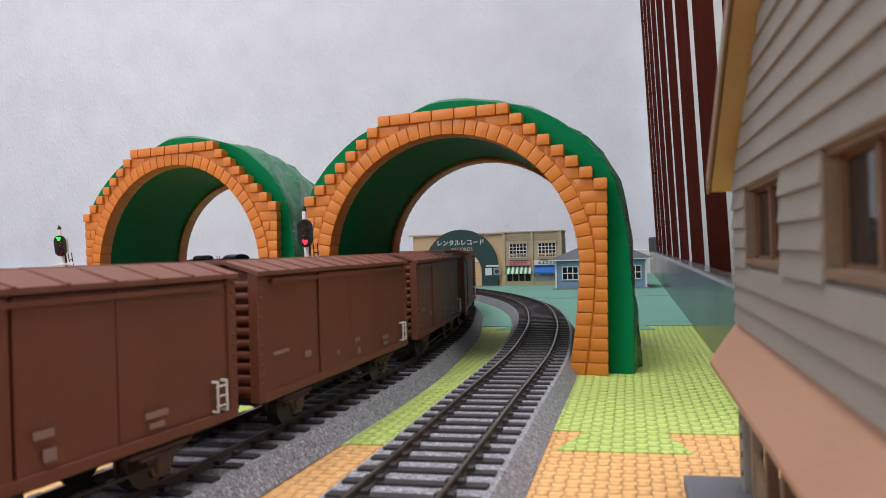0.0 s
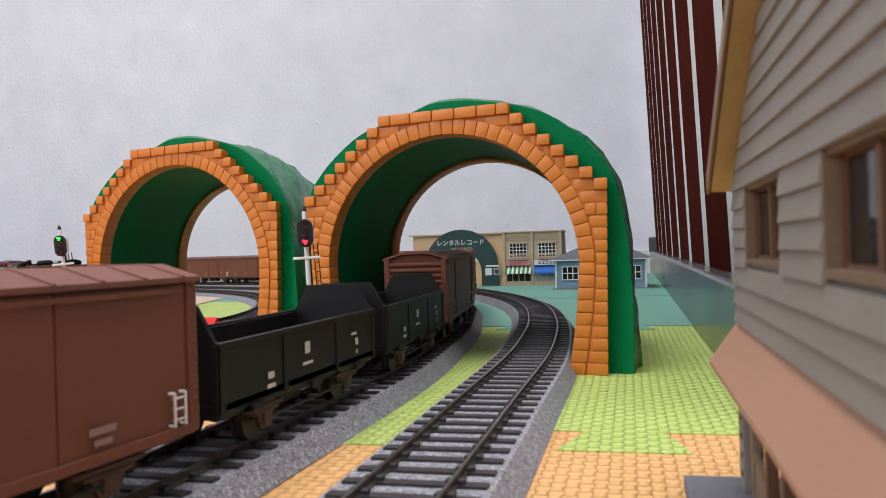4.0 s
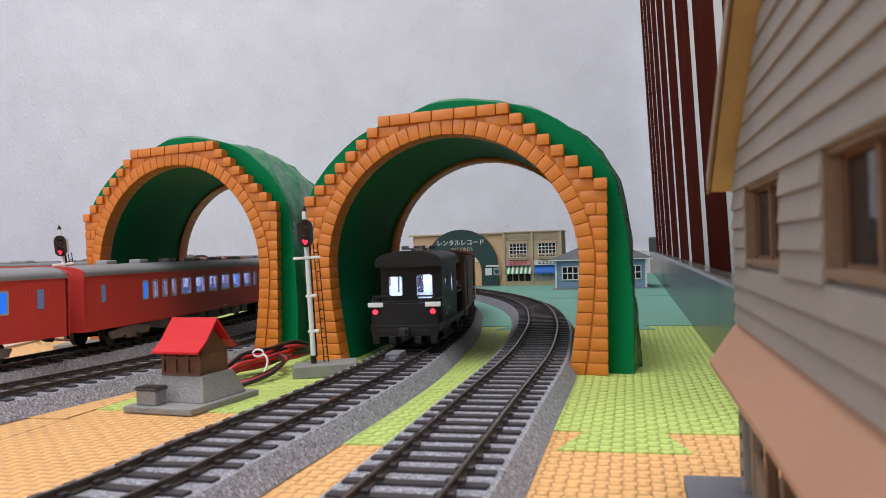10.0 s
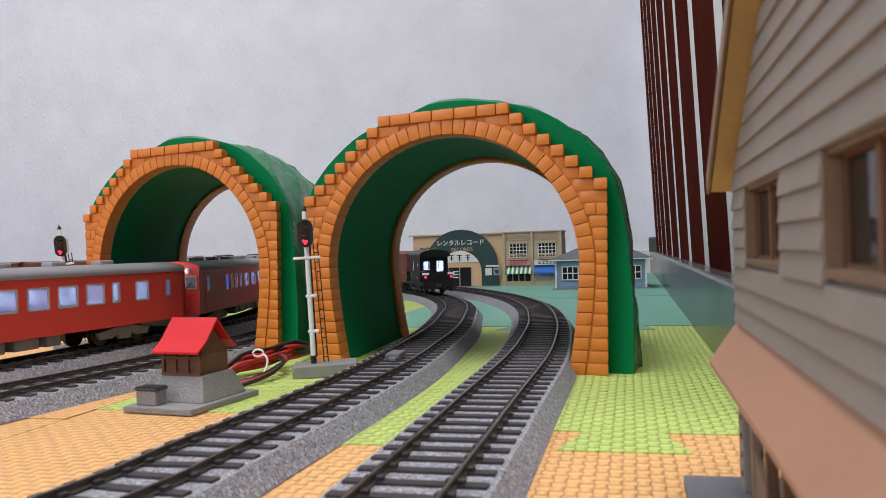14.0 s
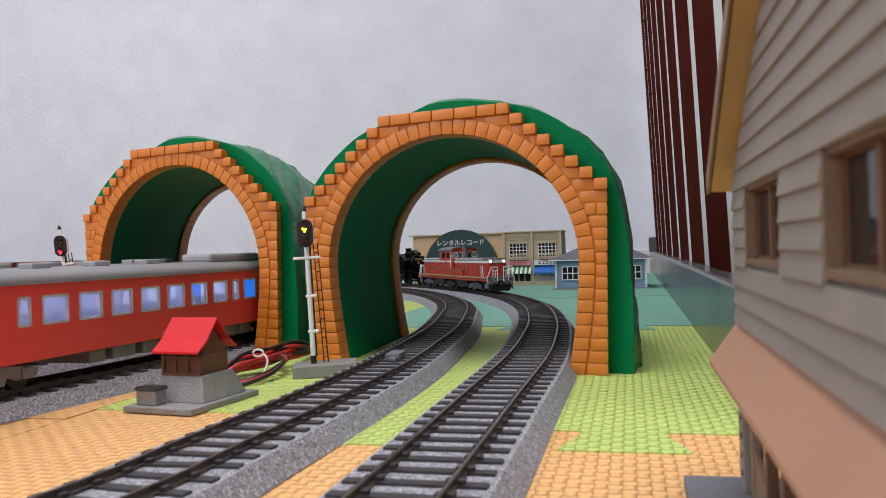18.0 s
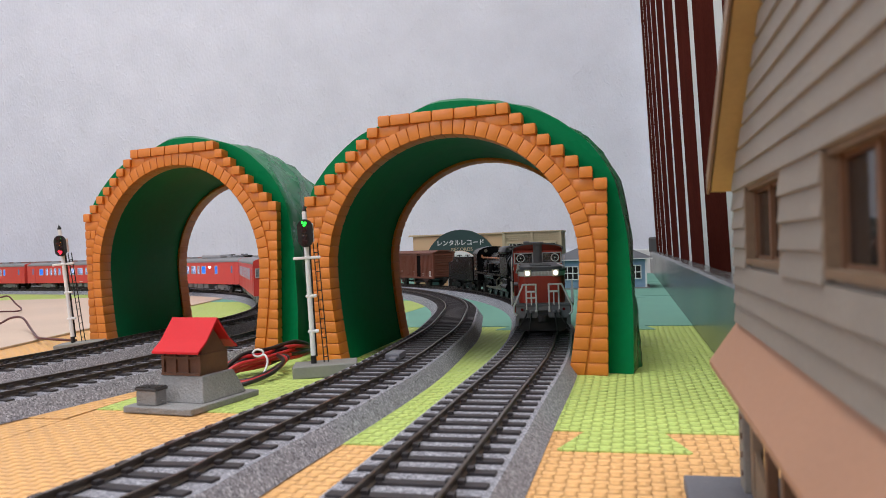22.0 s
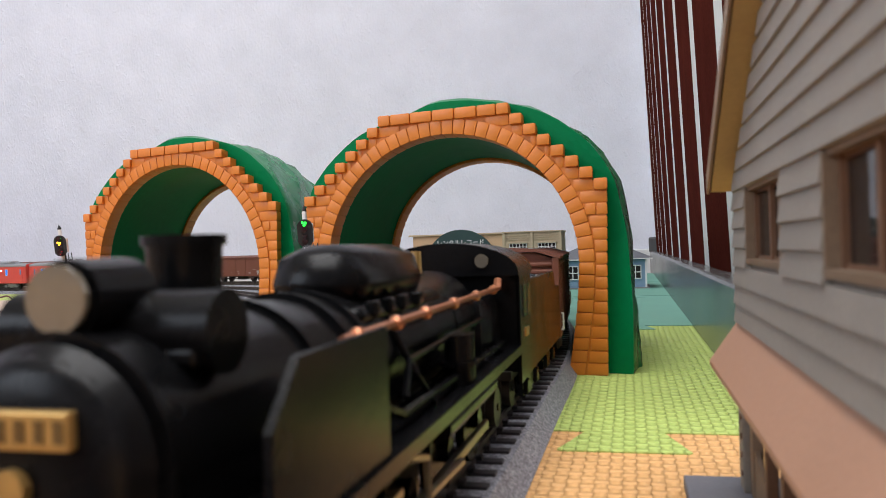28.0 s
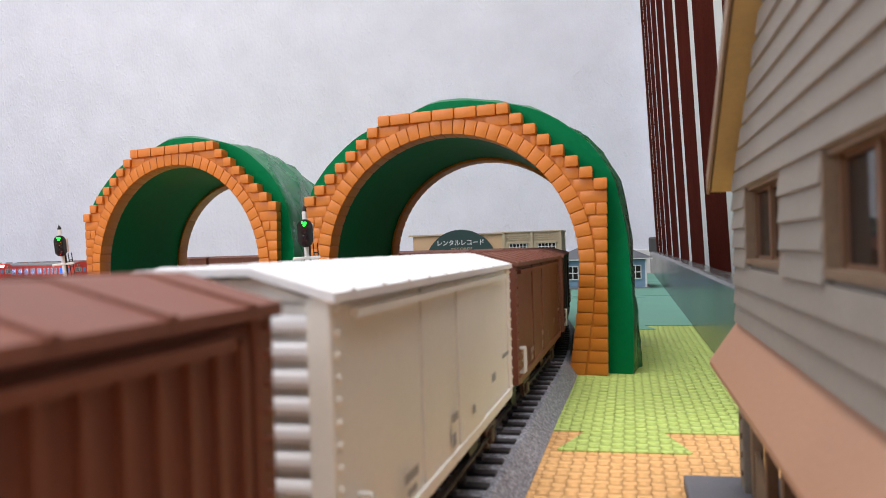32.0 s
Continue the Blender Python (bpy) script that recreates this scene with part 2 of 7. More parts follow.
M = {
    "wall": wallpaper_material(),
    "ceiling": material("ceiling_white", (0.8, 0.8, 0.78), 0.8),
    "base_white": material("painted_white", (0.74, 0.75, 0.74), 0.45, 0, 0.04, 8, 300, 0.05),
    "floor": material("wood_floor", (0.30, 0.20, 0.12), 0.5, 0, 0.2, 5, 200, 0.1),
    "board": material("pale_board", (0.62, 0.47, 0.37), 0.7, 0, 0.1, 12, 700, 0.25, 0.0006),
    "orange_mat": material("orange_foam", (0.80, 0.445, 0.175), 0.62, 0, 0.10, 20, 1500, 0.25, 0.0003),
    "lime_mat": material("lime_foam", (0.50, 0.63, 0.165), 0.62, 0, 0.09, 20, 1500, 0.25, 0.0003),
    "teal_mat": material("teal_foam", (0.190, 0.400, 0.320), 0.75, 0, 0.09, 20, 1500, 0.25, 0.0003, spec=0.15),
    "ballast": ballast_material(),
    "sleeper": material("dark_sleeper", (0.040, 0.034, 0.037), 0.6, 0, 0.25, 200, 1800, 0.3, 0.0002),
    "rail": material("rail_brown", (0.085, 0.066, 0.052), 0.45, 0.3, 0.2, 200, 1500, 0.1, 0.0001),
    "railhead": material("rail_top", (0.16, 0.135, 0.12), 0.32, 0.75, 0.15, 300, 1500, 0.05, 0.0001),
    "brick": material("orange_brick", (0.66, 0.205, 0.024), 0.42, 0, 0.05, 60, 900, 0.10, 0.0003, island=0.05),
    "brickdark": material("orange_joint", (0.60, 0.182, 0.021), 0.5, 0, 0.1, 60, 900, 0.1, 0.0003),
    "green": material("green_plastic", (0.002, 0.180, 0.062), 0.28, 0, 0.10, 25, 400, 0.14, 0.0004, spec=0.07),
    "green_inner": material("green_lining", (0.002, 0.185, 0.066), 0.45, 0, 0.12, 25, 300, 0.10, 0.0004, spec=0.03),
    "slat": material("red_brown_slat", (0.078, 0.018, 0.013), 0.42, 0, 0.25, 30, 500, 0.05, 0.0003, spec=0.0),
    "gloss_black": material("glossy_dark_panel", (0.090, 0.092, 0.092), 0.24, 0.0, 0.1, 5, 300, 0.02, 0.0002, spec=0.30),
    "grey_wood": material("greige_clapboard", (0.272, 0.245, 0.212), 0.68, 0, 0.13, 90, 1300, 0.3, 0.0003),
    "verge": material("ochre_verge", (0.50, 0.365, 0.150), 0.55, 0, 0.1, 90, 900, 0.15, 0.0003),
    "canopy": material("tan_canopy", (0.44, 0.240, 0.150), 0.55, 0, 0.07, 70, 1100, 0.2, 0.0003),
    "jamb": material("weathered_jamb", (0.20, 0.135, 0.085), 0.6, 0, 0.2, 120, 900, 0.2, 0.0003),
    "brown_wood": material("brown_window_wood", (0.17, 0.085, 0.045), 0.5, 0, 0.15, 120, 900, 0.2, 0.0003),
    "tan_wood": material("tan_wood", (0.27, 0.185, 0.12), 0.6, 0, 0.15, 120, 900, 0.2, 0.0003),
    "slab": material("grey_slab", (0.15, 0.15, 0.17), 0.7, 0, 0.15, 90, 1200, 0.3, 0.0003),
    # near-black colour that stands for the shade inside the door gap
    "shaded_gap_black": material("shaded_gap_black", (0.008, 0.006, 0.006), 0.8, spec=0.05),
    "concrete": material("grey_concrete", (0.24, 0.237, 0.235), 0.78, 0, 0.22, 160, 1300, 0.7, 0.0007),
    "red_roof": material("bright_red_roof", (0.60, 0.009, 0.016), 0.5, 0, 0.05, 90, 900, 0.08, 0.0002),
    "shrine_wood": material("shrine_brown", (0.13, 0.055, 0.030), 0.5, 0, 0.2, 150, 1200, 0.3, 0.0003),
    "box_dark": material("dark_lid", (0.04, 0.037, 0.037), 0.55),
    "white": material("white_plastic", (0.80, 0.80, 0.80), 0.4, 0, 0.03, 90, 900, 0.05, 0.0002),
    "black": material("black_plastic", (0.012, 0.012, 0.013), 0.42, 0, 0.2, 90, 900, 0.1, 0.0002),
    "base_grey": material("signal_base_grey", (0.22, 0.22, 0.205), 0.6, 0, 0.1, 90, 900, 0.2, 0.0003),
    "wire_black": material("black_wire", (0.018, 0.014, 0.014), 0.4),
    "wire_red": material("red_wire", (0.45, 0.018, 0.022), 0.4),
    "cable_brown": material("brown_cable", (0.10, 0.028, 0.026), 0.4),
    "brown_car": material("wagon_brown", (0.172, 0.054, 0.030), 0.50, 0, 0.10, 70, 1300, 0.12, 0.0002),
    "brown_roof": material("wagon_roof_brown", (0.185, 0.067, 0.043), 0.55, 0, 0.10, 70, 1300, 0.12, 0.0002),
    "white_car": material("wagon_white", (0.82, 0.79, 0.72), 0.5, 0, 0.05, 70, 1300, 0.1, 0.0002),
    "white_roof": material("wagon_roof_white", (0.88, 0.87, 0.88), 0.45, 0, 0.03, 70, 1300, 0.1, 0.0002),
    "house_glass": glass_material("house_glass", (0.030, 0.024, 0.022), 0.80),
    "black_car": material("wagon_black", (0.0085, 0.0085, 0.0095), 0.44, 0, 0.2, 70, 1300, 0.12, 0.0002, spec=0.38),
    "under": material("underframe_black", (0.015, 0.013, 0.012), 0.6, 0, 0.3, 90, 900, 0.2, 0.0003),
    "wheel": material("wheel_steel", (0.045, 0.040, 0.036), 0.45, 0.5, 0.2, 200, 900, 0.05, 0.0001),
    "spring": material("brown_bearing", (0.060, 0.030, 0.022), 0.55),
    "yellow": material("dull_yellow_mark", (0.45, 0.42, 0.12), 0.5),
    "mark": material("white_marking", (0.62, 0.58, 0.55), 0.6, 0, 0.1, 400, 2000, 0),
    "mark_dull": material("faded_marking", (0.30, 0.20, 0.17), 0.6, 0, 0.2, 400, 2000, 0),
    "mark_grey": material("grey_marking", (0.30, 0.30, 0.30), 0.6, 0, 0.2, 400, 2000, 0),
    "dmu_red": material("vermilion_paint", (0.62, 0.058, 0.050), 0.36, 0, 0.05, 40, 900, 0.05, 0.0002),
    "dmu_roof": material("railcar_roof_grey", (0.23, 0.23, 0.24), 0.6, 0, 0.08, 60, 900, 0.15, 0.0002),
    "dmu_under": material("railcar_grey_gear", (0.19, 0.19, 0.195), 0.6, 0, 0.3, 90, 900, 0.2, 0.0003),
    "unit_grey": material("roof_unit_grey", (0.32, 0.32, 0.34), 0.6),
    "lit_white": material("lit_lamp_room", (0.8, 0.9, 1.0), 0.3, 0, 0.1, 90, 500, 0, glow=(0.56, 0.62, 1.0, 5.5)),
    "lit_blue": material("lit_lamp_strip", (0.7, 0.75, 1.0), 0.3, 0, 0.1, 90, 500, 0, glow=(0.62, 0.66, 1.0, 24.0)),
    "van_pane": glass_material("van_glass", (0.5, 0.55, 0.7), 0.10),
    # the blind's own glow stands for cabin light shining through it
    "blue_pane": material("glowing_blue_blind", (0.01, 0.09, 0.6), 0.3, 0, 0.1, 90, 500, 0, glow=(0.02, 0.2, 0.9, 0.7)),
    "seat_blue": material("seat_blue", (0.05, 0.07, 0.15), 0.7),
    "loco_red": material("loco_red", (0.40, 0.042, 0.024), 0.38, 0, 0.06, 60, 900, 0.06, 0.0002),
    "loco_grey": material("loco_grey", (0.125, 0.125, 0.135), 0.5, 0, 0.1, 80, 900, 0.12, 0.0002),
    "loco_white": material("loco_white", (0.72, 0.72, 0.70), 0.45, 0, 0.04, 80, 900, 0.05, 0.0001),
    "van_roof": material("van_roof_black", (0.040, 0.040, 0.043), 0.5, 0, 0.12, 80, 900, 0.12, 0.0002, spec=0.35),
    "steel_grey": material("coupler_grey", (0.075, 0.075, 0.08), 0.5, 0.1, 0.2, 150, 900, 0.15, 0.0002),
    "beam_grey": material("buffer_beam_grey", (0.165, 0.165, 0.175), 0.55, 0, 0.25, 150, 900, 0.15, 0.0002),
    "reflector": material("dark_red_lamp", (0.12, 0.008, 0.012), 0.2),
    "lens": material("headlight_lit", (1, 0.95, 0.85), 0.2, 0, 0.0, 90, 500, 0, glow=(1.0, 0.93, 0.80, 3.0)),
    "lens_cool": material("headlight_cool", (0.9, 0.95, 1), 0.2, 0, 0.0, 90, 500, 0, glow=(0.8, 0.88, 1.0, 12.0)),
    "tail": material("tail_lamp_red", (0.9, 0.02, 0.02), 0.2, 0, 0.0, 90, 500, 0, glow=(1.0, 0.015, 0.03, 4.5)),
    "sig_red": material("signal_red", (0.9, 0.02, 0.02), 0.2, 0, 0.0, 90, 500, 0, glow=(1.0, 0.015, 0.04, 3.0)),
    "sig_green": material("signal_green", (0.02, 0.9, 0.05), 0.2, 0, 0.0, 90, 500, 0, glow=(0.02, 1.0, 0.05, 2.6)),
    "sig_amber": material("signal_amber", (0.9, 0.5, 0.05), 0.2, 0, 0.0, 90, 500, 0, glow=(1.0, 0.42, 0.02, 3.0)),
    "sig_off": material("signal_dark_lens", (0.02, 0.004, 0.004), 0.2),
    "lamp_glass": material("unlit_lamp_glass", (0.25, 0.22, 0.17), 0.12, 0.5, 0.1),
    "loco_black": material("steam_black", (0.0045, 0.0045, 0.005), 0.24, 0, 0.25, 60, 1100, 0.10, 0.0003, spec=0.13),
    "copper": material("copper_pipe", (0.50, 0.20, 0.10), 0.35, 0.7, 0.15, 200, 900, 0.1, 0.0002),
    "plate_dark": material("plate_dark_brass", (0.16, 0.10, 0.035), 0.4, 0.6, 0.2, 200, 900, 0.1, 0.0002),
    "brass": material("brass", (0.48, 0.30, 0.10), 0.35, 0.7, 0.15, 200, 900, 0.1, 0.0002),
    "rod": material("steel_rod", (0.30, 0.27, 0.21), 0.35, 0.8, 0.2, 200, 900, 0.1, 0.0002),
    "coal": material("coal", (0.026, 0.026, 0.029), 0.16, 0, 0.4, 300, 900, 0.5, 0.0004, spec=0.5),
    # milky bluish tint imitates the brightness of the lit interior
    "dmu_pane": glass_material("railcar_pane_haze", (0.50, 0.58, 0.78), 0.38),
    "cab_glass": glass_material("cab_glass", (0.09, 0.085, 0.08), 0.45),
    "silver": material("silver_frame", (0.52, 0.52, 0.54), 0.4, 0.3, 0.06, 90, 900, 0.05, 0.0001),
    # faint emission stands for interior light behind the door glass
    "door_pane_glow": material("door_pane_glow", (0.10, 0.14, 0.24), 0.15, 0, 0.3, 200, 900, 0, glow=(0.35, 0.5, 1.0, 0.12)),
    # opaque mottled grey imitates reflections and the lit look of the glass
    "cab_pane_sheen": material("cab_pane_sheen", (0.24, 0.27, 0.30), 0.12, 0.1, 0.5, 300, 900, 0),
    "lining": material("pale_interior_lining", (0.62, 0.68, 0.74), 0.6),
    "lamp_case": material("cream_lamp_case", (0.66, 0.60, 0.50), 0.3, 0, 0.05),
    "dark_glass": material("dark_glass", (0.03, 0.025, 0.025), 0.08, 0.2, 0.1),
    "shop_cream": material("cream_render", (0.52, 0.40, 0.25), 0.7, 0, 0.07, 40, 900, 0.2, 0.0003),
    "shop_beige": material("beige_facade", (0.60, 0.40, 0.23), 0.7, 0, 0.05, 40, 900, 0.15, 0.0003),
    "shop_brick": material("tan_brick", (0.46, 0.37, 0.245), 0.7, 0, 0.12, 60, 900, 0.2, 0.0003),
    "shop_dark": material("dark_green_sign", (0.016, 0.050, 0.046), 0.5, 0, 0.08, 40, 900, 0.08, 0.0002),
    "shop_white": material("sign_white", (0.72, 0.72, 0.70), 0.5),
    "shop_orange": material("pale_orange_wall", (0.66, 0.40, 0.22), 0.6),
    "pink": material("sign_pink", (0.62, 0.25, 0.27), 0.5),
    "awning_green": material("awning_green", (0.03, 0.22, 0.05), 0.6),
    "awning_blue": material("awning_blue", (0.02, 0.14, 0.52), 0.6),
    "house_blue": material("pale_blue_boards", (0.22, 0.33, 0.46), 0.6, 0, 0.1, 60, 900, 0.2, 0.0003),
    "tile_grey": material("slate_roof", (0.13, 0.14, 0.16), 0.6, 0, 0.15, 60, 900, 0.2, 0.0003),
}


# ---- mesh helpers ----
def part(name, bm, mat, parent=None, label=""):
    """Links a bmesh as one mesh object, under its thing or its part."""
    me = bpy.data.meshes.new(name)
    bm.to_mesh(me)
    bm.free()
    me.materials.append(mat)
    ob = new(name, me)
    if parent is not None:
        ob.parent = parent
    if label:
        ob["label"] = label
    return ob


def thing(name, label, category, m=None, group="", kind=""):
    ob = new(name)
    ob.empty_display_size = 0.01
    tagged(ob, label, category, group, kind)
    if m is not None:
        ob.matrix_world = m
    return ob


def box(bm, x0, x1, y0, y1, z0, z1, bevel=0.0, m=None):
    geo = bmesh.ops.create_cube(bm, size=1.0)["verts"]
    for v in geo:
        v.co = Vector(((x0 + x1) / 2 + v.co.x * (x1 - x0), (y0 + y1) / 2 + v.co.y * (y1 - y0), (z0 + z1) / 2 + v.co.z * (z1 - z0)))
    if bevel:
        edges = list({e for v in geo for e in v.link_edges})
        out = bmesh.ops.bevel(bm, geom=edges, offset=bevel, segments=2, affect="EDGES", profile=0.5)
        geo = list({v for f in out["faces"] for v in f.verts} | {v for v in geo if v.is_valid})
    if m is not None:
        bmesh.ops.transform(bm, matrix=m, verts=geo)
    return bm


def cyl(bm, a, b, r, r2=None, seg=12):
    """A rod from a to b."""
    a, b = Vector(a), Vector(b)
    d = b - a
    m = Matrix.Translation((a + b) / 2) @ d.to_track_quat("Z", "Y").to_matrix().to_4x4()
    bmesh.ops.create_cone(bm, cap_ends=True, segments=seg, radius1=r, radius2=r if r2 is None else r2, depth=d.length, matrix=m)
    return bm


def rods(bm, points, r, seg=6):
    for a, b in zip(points[:-1], points[1:]):
        cyl(bm, a, b, r, seg=seg)
    for p in points[1:-1]:
        bmesh.ops.create_icosphere(bm, subdivisions=1, radius=r * 1.02, matrix=Matrix.Translation(p))
    return bm


def ball(bm, at, r, seg=10):
    bmesh.ops.create_uvsphere(bm, u_segments=seg, v_segments=seg // 2 + 1, radius=r, matrix=Matrix.Translation(at))
    return bm


def prism(bm, outline, axis, lo, hi):
    """A closed outline of (a, b) pushed along an axis: 'x' takes (y, z), 'y' takes (x, z), 'z' takes (x, y)."""
    def at(p, w):
        return {"x": (w, p[0], p[1]), "y": (p[0], w, p[1]), "z": (p[0], p[1], w)}[axis]
    low = [bm.verts.new(at(p, lo)) for p in outline]
    high = [bm.verts.new(at(p, hi)) for p in outline]
    n = len(outline)
    bm.faces.new(low)
    bm.faces.new(high[::-1])
    for i in range(n):
        bm.faces.new((low[i], high[i], high[(i + 1) % n], low[(i + 1) % n]))
    bmesh.ops.recalc_face_normals(bm, faces=bm.faces)
    return bm


def smooth(ob, angle=40):
    me = ob.data
    me.polygons.foreach_set("use_smooth", [True] * len(me.polygons))
    me.set_sharp_from_angle(angle=radians(angle))
    return ob


def new_bm():
    return bmesh.new()


LAY = pose(0, 0, 0, 0, 0, YAW)      # u runs along the far wall, v along the slatted wall


# ---- the room ----
def weave_material(base, name):
    """Foam with a pressed basket weave."""
    m = base.copy()
    m.name = name
    nt = m.node_tree
    b = nt.nodes["Principled BSDF"]
    co = nt.nodes.new("ShaderNodeTexCoord")
    sep = nt.nodes.new("ShaderNodeSeparateXYZ")
    nt.links.new(co.outputs["Object"], sep.inputs[0])

    def op(kind, a, c):
        n = nt.nodes.new("ShaderNodeMath")
        n.operation = kind
        for i, s in enumerate((a, c)):
            if s is None:
                continue
            if isinstance(s, (int, float)):
                n.inputs[i].default_value = s
            else:
                nt.links.new(s, n.inputs[i])
        return n.outputs[0]
    k = 2 * math.pi / 0.0060
    sx = op("SINE", op("MULTIPLY", sep.outputs[0], k), None)
    sy = op("SINE", op("MULTIPLY", sep.outputs[1], k), None)
    both = op("MULTIPLY", sx, sy)
    way = op("GREATER_THAN", both, 0.0)
    fine_x = op("ABSOLUTE", op("SINE", op("MULTIPLY", sep.outputs[0], k), None), None)
    fine_y = op("ABSOLUTE", op("SINE", op("MULTIPLY", sep.outputs[1], k), None), None)
    strand = op("ADD", op("MULTIPLY", op("POWER", fine_x, 0.45), way), op("MULTIPLY", op("POWER", fine_y, 0.45), op("SUBTRACT", 1.0, way)))
    old = [n for n in nt.nodes if n.bl_idname == "ShaderNodeBump"][0]
    bp = nt.nodes.new("ShaderNodeBump")
    bp.inputs["Strength"].default_value, bp.inputs["Distance"].default_value = 1.0, 0.0012
    nt.links.new(strand, bp.inputs["Height"])
    nt.links.new(old.outputs[0], bp.inputs["Normal"])
    nt.links.new(bp.outputs[0], b.inputs["Normal"])
    return m


def slab(name, x0, x1, y0, y1, z0, z1, mat, m=LAY, label="", category="", kind="structure", bevel=0.0):
    ob = part(name, box(new_bm(), x0, x1, y0, y1, z0, z1, bevel), mat)
    ob.matrix_world = m
    return tagged(ob, label, category, "", kind)


FAR, BACK, LEFT, RIGHT, TOP = 1.545, -3.4, -2.6, 1.6, 2.4
slab("floor", LEFT - 0.1, RIGHT + 0.1, BACK - 0.1, FAR + 0.1, -0.11, -0.01, M["floor"], label="brown wooden floor under the foam mats", category="floor")
slab("wall_north", LEFT - 0.1, RIGHT + 0.1, FAR, FAR + 0.1, -0.01, TOP, M["wall"], label="white textured wallpaper on the room's wall", category="wall")
slab("wall_south", LEFT - 0.1, RIGHT + 0.1, BACK - 0.1, BACK, -0.01, TOP, M["wall"], label="white papered wall behind the layout", category="wall")
slab("wall_west", LEFT - 0.1, LEFT, BACK, FAR, -0.01, TOP, M["wall"], label="white papered side wall", category="wall")
slab("wall_east", RIGHT, RIGHT + 0.1, BACK, FAR, -0.01, TOP, M["wall"], label="white papered side wall", category="wall")
slab("ceiling", LEFT - 0.1, RIGHT + 0.1, BACK - 0.1, FAR + 0.1, TOP, TOP + 0.1, M["ceiling"], label="plain white ceiling", category="ceiling")
slab("baseboard", LEFT, 0.06, FAR - 0.008, FAR, -0.01, 0.040, M["base_white"], label="low white baseboard along the papered wall", category="baseboard", bevel=0.002)

# the slatted screen on its glossy sill
screen = thing("slatted_screen", "red-brown round slats standing on a glossy dark sill", "screen", LAY)
part("sill", box(new_bm(), 0.036, 0.085, 0.235, FAR - 0.012, -0.008, 0.036, 0.002), M["gloss_black"], screen, "glossy dark metal sill")
part("backing", box(new_bm(), 0.0480, 0.0560, 0.235, FAR - 0.002, 0.036, TOP - 0.02), M["base_white"], screen, "white backing board")
part("end_post", box(new_bm(), 0.034, 0.088, FAR - 0.034, FAR - 0.016, 0.034, 0.062, 0.003), M["gloss_black"], screen, "dark end bracket")
slat_mesh = None
for i in range(9):
    if slat_mesh is None:
        out = [(0.0525 * math.sin(math.pi * k / 14), -0.0018 * math.cos(math.pi * k / 14) ** 0.8 if abs(k) < 7 else 0.0) for k in range(-7, 8)]
        bm = prism(new_bm(), [(0.0480 + y, x) for x, y in out], "z", 0.0355, TOP - 0.01)
        ob = smooth(part("slat", bm, M["slat"], screen), 30)
        slat_mesh = ob.data
    else:
        ob = new("slat", slat_mesh)
        ob.parent = screen
    ob.location = (0, 0.322 + i * 0.1395, 0)
for me in {ob.data for ob in screen.children if ob.name.split(".")[0] in ("slat", "backing")}:
    for v in me.vertices:                            # the screen leans over the mats
        v.co.x -= math.tan(radians(2.1)) * (v.co.z - 0.0355)

# ---- foam mats: interlocking squares with toothed edges ----
TILE, U_EDGE, V1 = 0.285, -0.180, 0.2218              # a mat's side, a joint between columns, the orange and lime joint
MATS = {k: weave_material(M[k + "_mat"], k + "_woven_foam") for k in ("orange", "lime")}
MATS["teal"] = M["teal_mat"]                         # laid with the smooth side up
WORDS = {"orange": "orange woven-pattern foam puzzle mat", "lime": "lime green woven-pattern foam puzzle mat", "teal": "pale grey-green smooth foam puzzle mat"}


def mat_tile(colour, col, row):
    """A square mat with dovetail teeth on its near edge, lying over the edge of the next."""
    u0, v0 = U_EDGE + col * TILE, V1 + row * TILE
    out = [(u0, v0)]
    if (col, row) == (0, 0):                         # this mat's near edge is set back beside the shrine
        out = [(u0, v0 + 0.0150), (u0 + 0.084, v0 + 0.0135), (u0 + 0.086, v0)]
    ahead = 0.0160 if (col, row) == (0, -1) else 0.0
    for i in range(1, 4):
        c = u0 + 0.050 + i * 0.0635
        out += [(c - 0.0105, v0), (c - 0.0165, v0 - 0.0205), (c - 0.0155, v0 - 0.0215), (c + 0.0155, v0 - 0.0215), (c + 0.0165, v0 - 0.0205), (c + 0.0105, v0)]
    out += [(u0 + TILE - 0.0006, v0), (u0 + TILE - 0.0006, v0 + TILE - 0.0004 + ahead), (u0, v0 + TILE - 0.0004 + ahead)]
    top = 0.0003 * (row + 4) - 0.0012
    ob = part("foam_mat", prism(new_bm(), out, "z", -0.0101, top), MATS[colour])
    ob.matrix_world = LAY
    return tagged(ob, WORDS[colour], "foam mat", "foam mats on the floor", "structure")


for col in range(-4, 3):
    for row in range(-5, 4):
        if row < 0:
            colour = "orange"
        elif row == 0:
            colour = "lime" if col >= 0 else "orange"
        elif row == 1:
            colour = "teal" if col >= 0 else "lime"
        else:
            colour = "teal" if col >= -1 else "lime"
        mat_tile(colour, col, row)

# the pale board beside the far loop
board = part("pale_board", box(new_bm(), -0.98, -0.26, 0.40, 1.03, 0.0, 0.0016, 0.0004), M["board"])
tagged(board, "pale beige board with fine cracks lying on the mats", "board", "", "structure")


